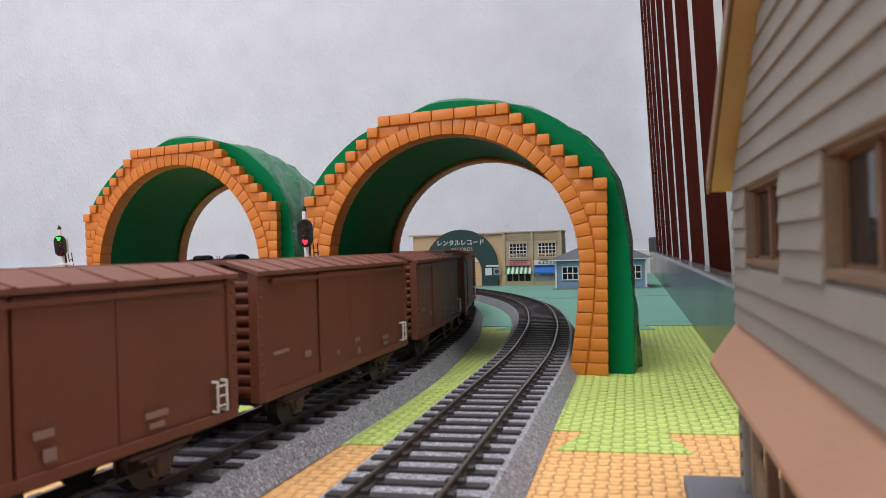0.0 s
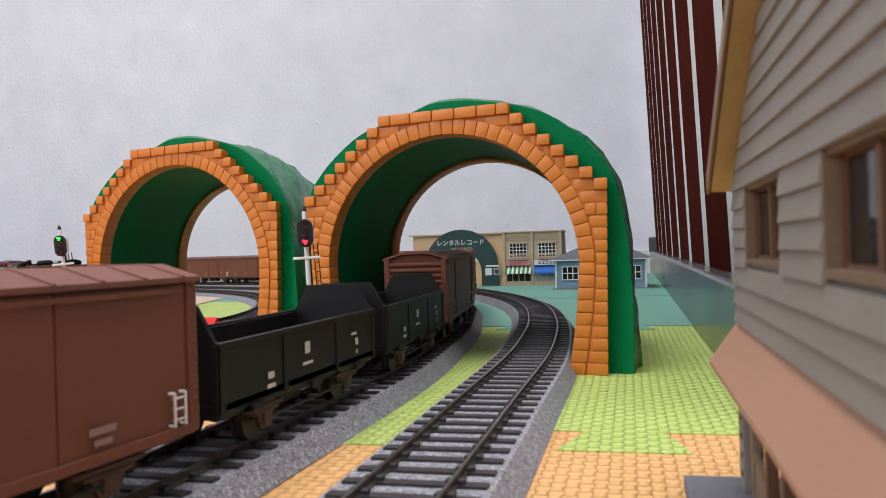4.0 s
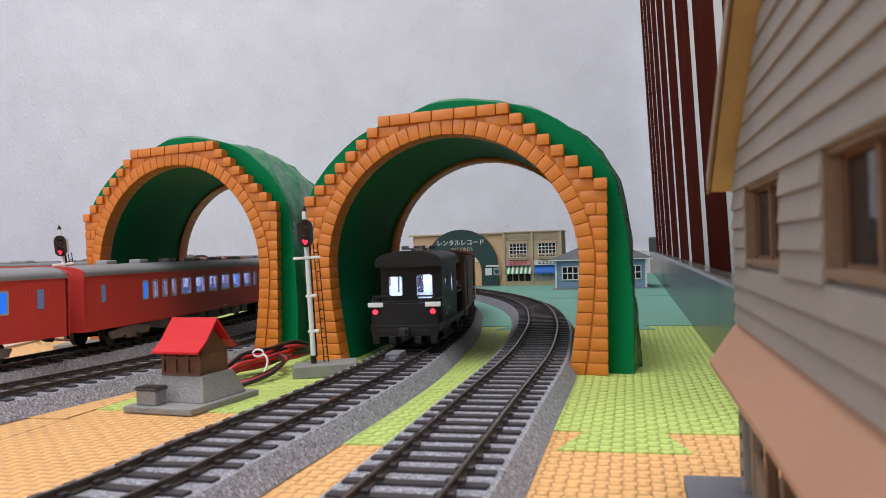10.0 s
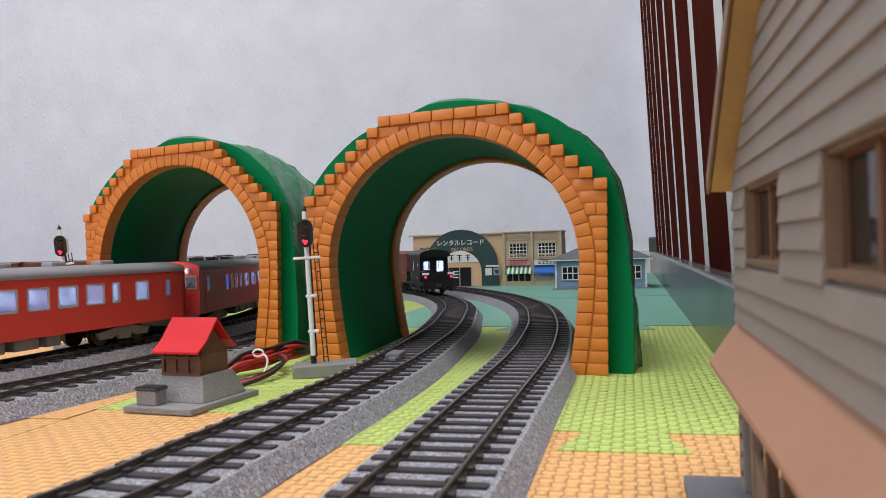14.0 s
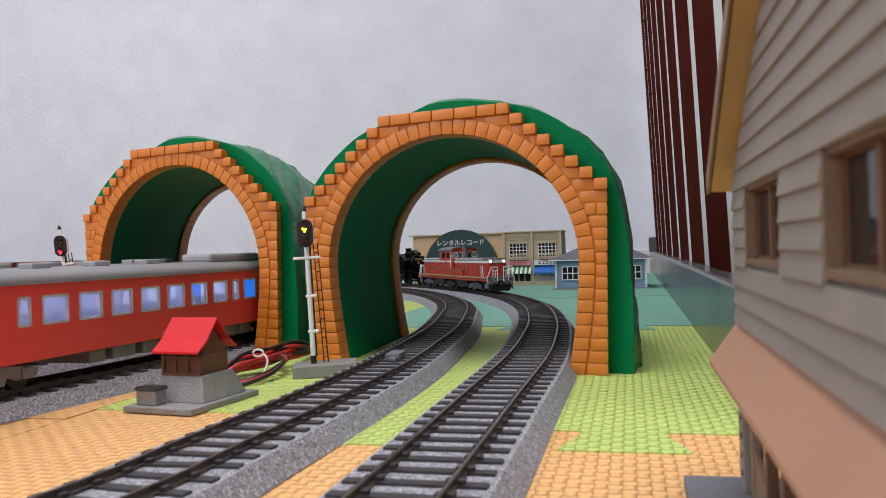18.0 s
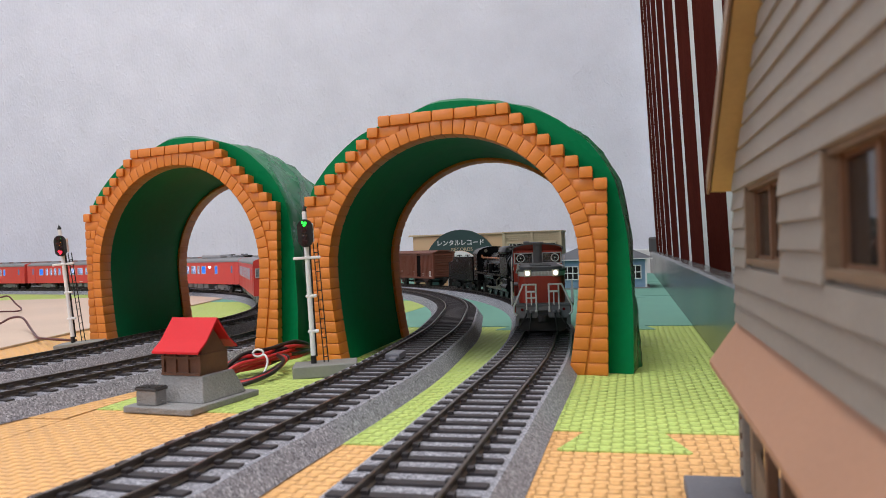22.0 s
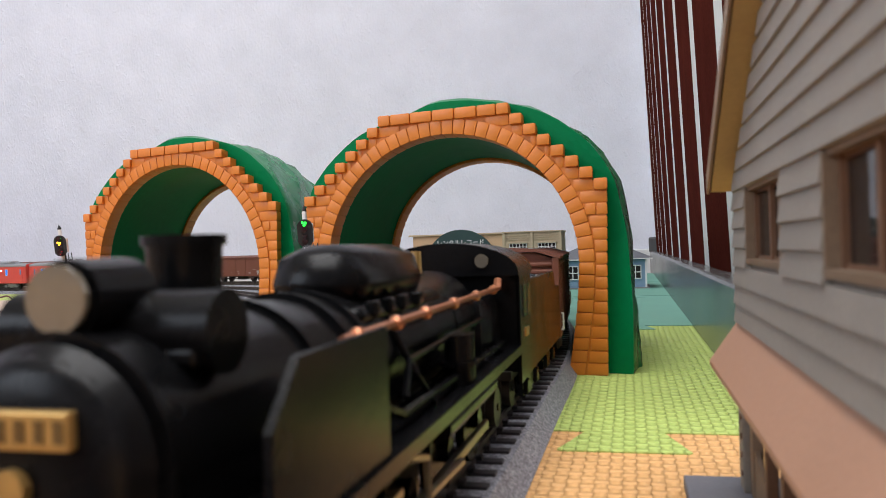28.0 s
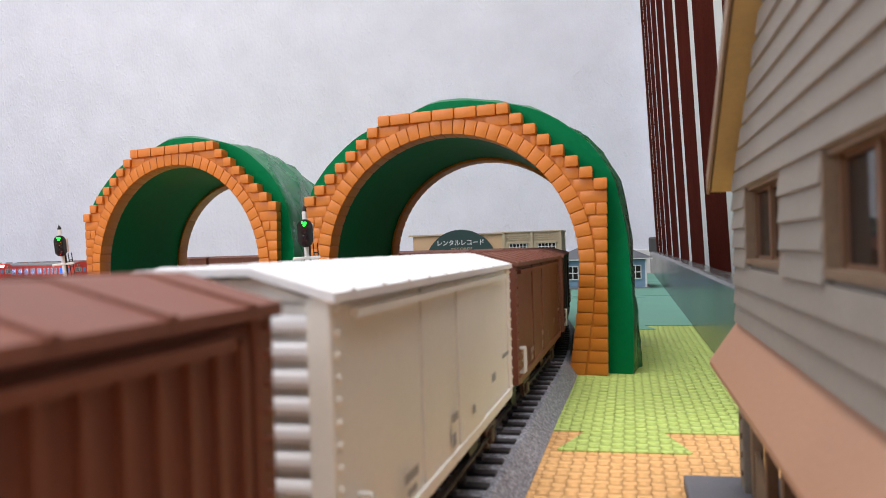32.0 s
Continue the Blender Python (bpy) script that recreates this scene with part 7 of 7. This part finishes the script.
                part("awning_stripe", bm, M["awning_green"] if i % 2 == 0 else M["shop_white"], t)
        else:
            part("awning", prism(new_bm(), [(0.0, 0.0262), (-0.0100, 0.0175), (-0.0100, 0.0160), (-0.0094, 0.0160), (-0.0094, 0.0172), (0.0, 0.0252)], "x", cx - 0.0170, cx + 0.0170), M["awning_blue"], t, "plain blue awning")
        shop = part("shop_window", box(new_bm(), cx - 0.0160, cx + 0.0160, -0.0006, 0.0004, 0.0062, 0.0180), M["dark_glass"] if k == 0 else M["unit_grey"], t, "wide shop window")
        for i in range(5):
            x = cx - 0.0160 + i * 0.0080
            part("mullion", box(new_bm(), x - 0.0005, x + 0.0005, -0.0016, -0.0004, 0.0055, 0.0185), M["shop_cream"], shop)
        part("stall_riser", box(new_bm(), cx - 0.0165, cx + 0.0165, -0.0018, 0.0, 0.0005, 0.0062), M["shop_cream"], t)


record_shop()
twin_shop()


def station_hut():
    t = thing("blue_house", "pale blue boarded model house with a grey hipped roof", "model house", pose(0.186, 0.932, 0, 0, 0, -14))
    W, D, H = 0.0505, 0.030, 0.0350
    part("base", box(new_bm(), -W - 0.004, W + 0.004, -D - 0.004, D + 0.004, 0.0, 0.0022), M["concrete"], t)
    part("wall", box(new_bm(), -W, W, -D, D, 0.0022, H), M["house_blue"], t)
    for i in range(11):
        z = 0.004 + i * 0.0029
        part("board", box(new_bm(), -W - 0.0004, W + 0.0004, -D - 0.0005, -D, z, z + 0.0024), M["house_blue"], t)
    bm = new_bm()
    o, r = 0.0075, 0.022
    v = [bm.verts.new(p) for p in ((-W - o, -D - o, H), (W + o, -D - o, H), (W + o, D + o, H), (-W - o, D + o, H), (-W + r, 0, H + 0.0125), (W - r, 0, H + 0.0125))]
    for f in ((0, 1, 5, 4), (1, 2, 5), (2, 3, 4, 5), (3, 0, 4), (3, 2, 1, 0)):
        bm.faces.new([v[i] for i in f])
    bmesh.ops.recalc_face_normals(bm, faces=bm.faces)
    part("roof", bm, M["tile_grey"], t, "grey hipped roof")
    part("eave", box(new_bm(), -W - o, W + o, -D - o, D + o, H - 0.0012, H - 0.0001), M["shop_white"], t)
    for cx in (-0.034, 0.0, 0.036):
        w = part("window", box(new_bm(), cx - 0.0090, cx + 0.0090, -D - 0.0012, -D - 0.0004, 0.0120, 0.0265), M["dark_glass"], t)
        for i in range(4):
            x = cx - 0.0090 + i * 0.0060
            part("window_bar", box(new_bm(), x - 0.0005, x + 0.0005, -D - 0.0020, -D - 0.0010, 0.0115, 0.0270), M["shop_white"], w)
        for z in (0.0118, 0.0192, 0.0267):
            part("window_bar", box(new_bm(), cx - 0.0092, cx + 0.0092, -D - 0.0022, -D - 0.0011, z - 0.0005, z + 0.0005), M["shop_white"], w)
    for x in (-W, W):
        part("corner_trim", box(new_bm(), x - 0.0010, x + 0.0010, -D - 0.0014, -D + 0.001, 0.0022, H), M["shop_white"], t)


station_hut()


# ---- the signals ----
OFF_DISCS = []


def signal(m, label, changes):
    """A white mast with an oval black head; added dark discs cover the lamps that are out. changes: (from second,
    lamp).
    """
    t = thing("colour_light_signal", label, "railway signal", m, "railway signals")
    part("foot", cyl(new_bm(), (0, 0, 0.0050), (0, 0, 0.0086), 0.0012, seg=12), M["black"], t, "black foot socket")
    smooth(part("mast", cyl(new_bm(), (0, 0, 0.0080), (0, 0, 0.0690), 0.0011, 0.0010, seg=12), M["white"], t), 40)
    bm = cyl(new_bm(), (0, 0, 0.0688), (0, 0, 0.0700), 0.0010, seg=10)
    cyl(bm, (0, 0, 0.0700), (0, 0, 0.0718), 0.0009, 0.0001, seg=10)
    part("finial", bm, M["black"], t, "black pointed finial")
    n = 20
    out = [(0.00325 * math.cos(2 * math.pi * i / n), 0.0598 + (0.0026 if math.sin(2 * math.pi * i / n) >= 0 else -0.0026) + 0.00325 * math.sin(2 * math.pi * i / n)) for i in range(n)]
    head = part("head_plate", prism(new_bm(), out, "y", -0.0022, -0.0014), M["black"], t, "black oval head plate")
    part("head_case", box(new_bm(), 0.0000, 0.0034, -0.0014, 0.0016, 0.0560, 0.0640, 0.0005), M["white"], t, "white lamp case")
    spots = {"green": 0.0638, "amber": 0.0612, "red": 0.0562, "spare": 0.0586}
    for k, (colour, z) in enumerate(spots.items()):
        x = -0.0003
        hood = part("lamp_hood", cyl(new_bm(), (x, -0.0020, z), (x, -0.0028, z), 0.00135, 0.00145, seg=14), M["black"], head)
        lens = new_bm()                              # three small lights to a lamp
        for ox, oz in ((-0.00055, 0.0004), (0.00060, 0.0002), (0.00010, -0.00065)):
            cyl(lens, (x + ox, -0.0027, z + oz), (x + ox, -0.00305, z + oz), 0.00058, seg=10)
        lens = part("lens", lens, M.get("sig_" + colour, M["sig_off"]), head)
        if colour == "spare":
            continue
        # an added sliding disc imitates the lamp going out and coming on
        sh = part("shutter", cyl(new_bm(), (x, 0.0, z), (x, -0.0002, z), 0.00125, seg=14), M["sig_off"], head, "added dark disc that makes the lamp look switched off")
        rows, state = [], None
        for i in range(0, 321):
            tt = i / 10
            on = [c for s, c in changes if s <= tt][-1] == colour
            if i in (0, 320) or on != state:
                if state is not None and on != state:
                    rows.append(((i - 1) / 10, pose(0, -0.0010 if state else -0.0032, 0)))
                rows.append((tt, pose(0, -0.0010 if on else -0.0032, 0)))
            state = on
        OFF_DISCS.append((sh, rows))
    part("cross_arm", box(new_bm(), -0.0058, 0.0056, -0.0012, 0.0006, 0.0489, 0.0501, 0.0003), M["white"], t, "white cross arm")
    for z in (0.0180, 0.0328):
        part("bracket", box(new_bm(), -0.0016, 0.0030, -0.0010, 0.0010, z, z + 0.0013, 0.0004), M["white"], t)
    part("backstay", cyl(new_bm(), (0.0011, 0.0010, 0.008), (0.0011, 0.0010, 0.0560), 0.0006, seg=8), M["black"], t)
    lad = new_bm()
    for x0, x1 in ((0.0030, 0.0016), (0.0048, 0.0034)):
        cyl(lad, (x0 + 0.0012, 0.0015, 0.0052), (x1 + 0.0012, 0.0006, 0.0555), 0.00026, seg=6)
    for i in range(12):
        f = i / 12
        x = 0.0030 - 0.0014 * f + 0.0012
        z = 0.0075 + f * 0.048
        cyl(lad, (x, 0.0015 - 0.0009 * f, z), (x + 0.0018, 0.0015 - 0.0009 * f, z), 0.00022, seg=6)
    part("ladder", lad, M["black"], t, "thin black wire ladder")
    bm = new_bm()
    box(bm, -0.0085, 0.0180, -0.0075, 0.0085, 0.0, 0.0052, 0.0005)
    part("base", bm, M["base_grey"], t, "grey plastic signal base")
    return t


signal(pose(-0.0553, 0.3316, 0, 0, -2, 6), "white-masted model signal standing by the brick tunnel leg", [(0.0, "red"), (14.4, "amber"), (18.8, "green")])
signal(pose(-0.2085, 0.4440, 0, 0, -5, 8), "white-masted model signal standing by the pale board", [(0.0, "green"), (7.9, "red"), (23.8, "amber"), (28.7, "green")])


# ---- the little shrine and the wires behind it ----
def shrine():
    t = thing("little_shrine", "small brown shrine with red roof on a grey plinth", "model shrine", pose(-0.0885, 0.2770, 0, 0, 0, -21))
    part("base_slab", box(new_bm(), -0.0156, 0.0150, -0.0208, 0.0210, 0.0, 0.0024, 0.0004), M["concrete"], t, "grey base slab")

    def frustum(x0, x1, y0, y1, z0, z1, dx, dy):
        bm = new_bm()
        v = [bm.verts.new(p) for p in ((x0, y0, z0), (x1, y0, z0), (x1, y1, z0), (x0, y1, z0), (x0 + dx, y0 + dy, z1), (x1 - dx, y0 + dy, z1), (x1 - dx, y1 - dy, z1), (x0 + dx, y1 - dy, z1))]
        for f in ((0, 1, 5, 4), (1, 2, 6, 5), (2, 3, 7, 6), (3, 0, 4, 7), (4, 5, 6, 7), (3, 2, 1, 0)):
            bm.faces.new([v[i] for i in f])
        bmesh.ops.bevel(bm, geom=bm.edges[:], offset=0.0003, segments=1, affect="EDGES")
        return bm
    part("plinth", frustum(-0.0125, 0.0125, -0.0110, 0.0160, 0.0024, 0.0118, 0.0030, 0.0040), M["concrete"], t, "tapered grey stone plinth")
    body = part("hall", box(new_bm(), -0.0088, 0.0080, -0.0062, 0.0105, 0.0118, 0.0196), M["shrine_wood"], t, "brown wooden hall")
    for x in (-0.0088, -0.0032, 0.0025, 0.0080):
        part("pillar", box(new_bm(), x - 0.0006, x + 0.0006, -0.0069, -0.0058, 0.0118, 0.0198), M["shrine_wood"], body)
    for z in (0.0124, 0.0185):
        part("beam", box(new_bm(), -0.0094, 0.0086, -0.0071, -0.0060, z - 0.0005, z + 0.0005), M["shrine_wood"], body)
    for y in (-0.0062, 0.0105):
        part("gable", prism(new_bm(), [(-0.0062, 0.0196), (0.0105, 0.0196), (0.0021, 0.0290)], "x", -0.0085 if y < 0 else 0.0070, -0.0080 if y < 0 else 0.0077), M["shrine_wood"], body)
    for sd in (-1, 1):
        y0, ye = 0.0021, (-0.0100 if sd < 0 else 0.0142)
        ym = y0 + 0.58 * (ye - y0)
        part("roof_slope", prism(new_bm(), [(y0, 0.0318), (ym, 0.0238), (ye, 0.0203), (ye, 0.0211), (ym, 0.0248), (y0, 0.0330)], "x", -0.0112, 0.0100), M["red_roof"], t, "bright red roof slope")
    part("offering_box", box(new_bm(), -0.0115, -0.0025, -0.0185, -0.0125, 0.0024, 0.0078, 0.0004), M["concrete"], t, "small grey box")
    bm = box(new_bm(), -0.0120, -0.0020, -0.0188, -0.0122, 0.0078, 0.0088, 0.0003)
    for i in range(6):
        box(bm, -0.0115 + i * 0.0016, -0.0106 + i * 0.0016, -0.0186, -0.0124, 0.0086, 0.0092)
    part("box_lid", bm, M["box_dark"], t, "dark slatted lid")
    for ob in t.children_recursive:
        for v in ob.data.vertices:
            v.co *= 0.91


shrine()


def cable(name, points, r, mat, label):
    p = [Vector(q) for q in points]
    p = [2 * p[0] - p[1]] + p + [2 * p[-1] - p[-2]]
    line = []
    for i in range(1, len(p) - 2):
        a, b, c, d = p[i - 1:i + 3]
        for k in range(8):
            t = k / 8
            line.append(0.5 * (2 * b + (c - a) * t + (2 * a - 5 * b + 4 * c - d) * t * t + (3 * b - a - 3 * c + d) * t ** 3))
    line.append(p[-2])
    bm = new_bm()
    rings = []
    for i, c in enumerate(line):
        d = (line[min(i + 1, len(line) - 1)] - line[max(i - 1, 0)]).normalized()
        side = d.cross(Vector((0, 0, 1)))
        side = side.normalized() if side.length > 1e-4 else Vector((1, 0, 0))
        up = side.cross(d)
        rings.append([bm.verts.new(c + side * r * math.cos(math.pi * j / 4) + up * r * math.sin(math.pi * j / 4)) for j in range(8)])
    for r0, r1 in zip(rings[:-1], rings[1:]):
        for j in range(8):
            bm.faces.new((r0[j], r1[j], r1[(j + 1) % 8], r0[(j + 1) % 8]))
    bm.faces.new(rings[0])
    bm.faces.new(rings[-1][::-1])
    bmesh.ops.recalc_face_normals(bm, faces=bm.faces)
    return tagged(smooth(part(name, bm, mat), 70), label, "cable", "loose wires")


wire_rng = random.Random(11)
for i in range(9):
    red = i % 2 == 1
    a = wire_rng.uniform(-1, 1)
    b = wire_rng.uniform(0, 1)
    h = 0.0012 + 0.0016 * (i % 5)
    cable("loose_wire", [(-0.0930 + 0.003 * a, 0.325, 0.0011 + h * 0.4), (-0.0870 + 0.002 * a, 0.330 + 0.010 * b, 0.0015 + h), (-0.0800 + 0.002 * b, 0.340 + 0.012 * b, 0.0020 + h),
                         (-0.0740 + 0.003 * a, 0.352 + 0.008 * b, 0.0030 + h), (-0.0690, 0.366 + 0.006 * a, 0.0030 + h), (-0.0670, 0.392, 0.0020 + h * 0.5)],
          0.0009, M["wire_red"] if red else M["wire_black"], "red insulated wire lying behind the shrine" if red else "black insulated wire lying behind the shrine")
for i in range(3):
    a = wire_rng.uniform(-1, 1)
    cable("loose_wire", [(-0.0900, 0.3100 + 0.004 * i, 0.0010), (-0.0800, 0.3080 + 0.006 * i, 0.0010), (-0.0720 + 0.002 * a, 0.3200 + 0.005 * i, 0.0030), (-0.0690, 0.3350 + 0.005 * i, 0.0060), (-0.0740, 0.3480, 0.0070)],
          0.0009, M["wire_black"] if i != 1 else M["wire_red"], "looped insulated wire beside the shrine")
ring = [(-0.0800 + 0.0022 * math.cos(k * math.pi / 4), 0.337, 0.0095 + 0.0015 * math.sin(k * math.pi / 4)) for k in range(-1, 8)]
cable("wire_tie", ring + [(-0.0768, 0.336, 0.0086), (-0.0757, 0.335, 0.0062), (-0.0762, 0.334, 0.0035), (-0.0772, 0.332, 0.0010)], 0.00045, M["white"], "white twist tie round the wires")
cable("signal_cable", [(-0.4839, 0.8000, 0.0047), (-0.4636, 0.8000, 0.0127), (-0.4493, 0.8000, 0.0157), (-0.4407, 0.8000, 0.0166), (-0.4280, 0.7900, 0.0094), (-0.4199, 0.7850, 0.0045), (-0.4163, 0.7700, 0.0033), (-0.4300, 0.7650, 0.0036), (-0.4372, 0.7400, 0.0037)],
      0.0008, M["cable_brown"], "dark red twin cable looped on the pale board")
cable("signal_cable", [(-0.3293, 0.5500, -0.0004), (-0.3263, 0.5800, 0.0065), (-0.3179, 0.5800, 0.0104), (-0.3043, 0.5700, 0.0108), (-0.2853, 0.5450, 0.0047), (-0.2575, 0.4990, 0.0035), (-0.2464, 0.4870, 0.0035), (-0.2199, 0.4710, 0.0035)],
      0.0008, M["cable_brown"], "dark red twin cable running to the signal")
bm = box(new_bm(), -0.0062, 0.0062, -0.0010, 0.0052, 0.0060, 0.0088, 0.0005)
box(bm, -0.0095, -0.0050, -0.0004, 0.0030, 0.0060, 0.0076, 0.0004)
rods(bm, [(0.0050, 0.0010, 0.0086), (0.0090, 0.0018, 0.0080), (0.0130, 0.0010, 0.0072)], 0.0004)
feeder = part("feeder_plate", bm, M["slab"])
feeder.matrix_world = LINE_A.placed(LINE_A.near_y(0.335), 0.01)
tagged(feeder, "grey feeder box with a short lead between the rails", "track fitting")


# ---- the trains ----
BROWN = "red-brown goods wagon with ribbed ends and sliding doors"
proto = {
    "brown": boxcar(M["brown_car"], M["brown_roof"], BROWN),
    "door": boxcar(M["brown_car"], M["brown_roof"], "red-brown pressed-steel goods wagon with its side door ajar", True, True),
    "white": boxcar(M["white_car"], M["white_roof"], "cream white goods wagon with ribbed ends"),
    "open": gondola("black open goods wagon with raised end boards"),
    "van": caboose("black brake van with lit windows and red tail lamps"),
    "diesel": diesel_loco("red and grey diesel locomotive with white hand rails"),
    "steam": steam_loco("black steam locomotive with copper pipes and smoke deflectors"),
    "tender": tender("black coal tender behind the steam locomotive"),
    "car_front": railcar("vermilion diesel railcar with lit windows and a cab in front", True, False),
    "car_back": railcar("vermilion diesel railcar with lit windows and glowing end lamps", False, True, False, True),
    "car_cool": railcar("vermilion diesel railcar with a roof cooling unit", True, False, True, True, True),
}
used = set()


def vehicle(kind):
    """The first of its kind, and copies of it after that."""
    if kind in used:
        return copy_thing(proto[kind], Matrix())
    used.add(kind)
    return proto[kind]


HALF = {"brown": 0.0588, "door": 0.0588, "white": 0.0588, "open": 0.0510, "van": 0.0385, "diesel": 0.1115, "steam": 0.0930, "tender": 0.0440,
        "car_front": 0.1435, "car_back": 0.1435, "car_cool": 0.1435}
BASE = {"brown": 0.066, "door": 0.066, "white": 0.066, "open": 0.050, "van": 0.040, "diesel": 0.148, "steam": 0.095, "tender": 0.040,
        "car_front": 0.19, "car_back": 0.19, "car_cool": 0.19}
NUDGE = {"diesel": -0.006, "steam": 0.0090, "tender": -0.0095, "door": -0.0100, "white": -0.0044}      # couplings that stand closer or wider than usual
MOVES = []


def train(line, kinds, front, back=False, slack=None, stretched=False):
    """Puts vehicles on a line, head first. front(t) is the head's place; back: the train runs against the line."""
    sign = 1 if back else -1
    off = 0.0
    for n, kind in enumerate(kinds):
        mid = off + HALF[kind] + NUDGE.get(kind, 0.0)
        off += 2 * HALF[kind]
        ob = vehicle(kind)
        rows = []
        for i in range(33):
            t = float(i)
            place = front(t) + sign * mid
            if slack:
                place += slack(t) * max(0, 9 - n)
            if stretched and n > 2:                  # drawn out couplings on the far bend
                place += min(0.050, 0.12 * max(0.0, place - 2.75))
            m = line.placed(place, BASE[kind])
            if back:
                m = m @ Matrix.Rotation(math.pi, 4, "Z")
            rows.append((t, Matrix.Translation((0, 0, RAIL)) @ m))
        MOVES.append((ob, rows))
    return off


GOODS = ((0, 3.6330), (1, 3.7140), (2, 3.7910), (3, 3.8640), (6, 4.0968), (7, 4.1744), (8, 4.2607), (9, 4.3457), (10, 4.4372), (11, 4.5552), (12, 4.6692), (13, 4.7692), (14, 4.8572), (15, 4.933), (17, 5.071), (32, 6.116))


INNER = ((0, 4.9), (14, 2.385), (16.5, 1.8645), (17.5, 1.6435), (18.5, 1.4150), (19, 1.3340), (24.5, 0.45), (32, 0.40))
COMING = ((0, 4.760), (16.5, 3.2825), (18, 3.157), (19, 3.072), (20, 2.984), (21, 2.890), (22, 2.785), (22.5, 2.716), (23, 2.660), (24, 2.5660), (24.5, 2.5180), (25, 2.4690), (29, 2.104), (30, 2.0225), (31, 1.9355), (32, 1.8490))


def along_table(table, t):
    for (a, p), (b, q) in zip(table[:-1], table[1:]):
        if t <= b:
            return p + (q - p) * (t - a) / (b - a)


# the long goods train that runs away on the second track, behind the engines that lead it round the loop
train(LINE_A, ["diesel", "steam", "tender"], lambda t: max(4.112 + 0.118 * min(t, 14.0) + 0.085 * max(t - 14.0, 0.0), along_table(GOODS, t) + 9 * min(0.012, 0.004 + 0.001 * t) + 0.501))
train(LINE_A, ["brown"] * 10 + ["open"] * 2 + ["brown"] * 2 + ["van"], lambda t: along_table(GOODS, t), slack=lambda t: min(0.012, 0.004 + 0.001 * t))
# the double-headed goods train that comes on the outer track
train(LINE_B, ["diesel", "steam", "tender", "door", "white"] + ["brown"] * 12 + ["open"] * 2 + ["brown"] * 2, lambda t: along_table(COMING, t), True, stretched=True)
# four railcars that run away on the innermost track
train(LINE_D, ["car_front", "car_back", "car_cool", "car_back"], lambda t: 1.6850 + 0.0950 * (t - 8.2))
# two railcars that come on the track beside them
train(LINE_C, ["car_cool", "car_cool"], lambda t: along_table(INNER, t), True)
train(LINE_C, ["car_front", "car_back"], lambda t: 3.1365 + (0.180 * (32.0 - t) if t > 24 else 1.44), True)

for track_line, words, ny in ((LINE_A, "grey ballasted track with dark sleepers, second from the house", 0.10), (LINE_B, "grey ballasted track with dark sleepers beside the wooden house", 0.11),
                              (LINE_C, "grey ballasted track beside the little shrine", 0.20), (LINE_D, "grey ballasted innermost track of the loop", 0.24)):
    railway(track_line, words, ny)


def motions():
    for ob, rows in MOVES + OFF_DISCS:
        walk(ob, rows)


motions()
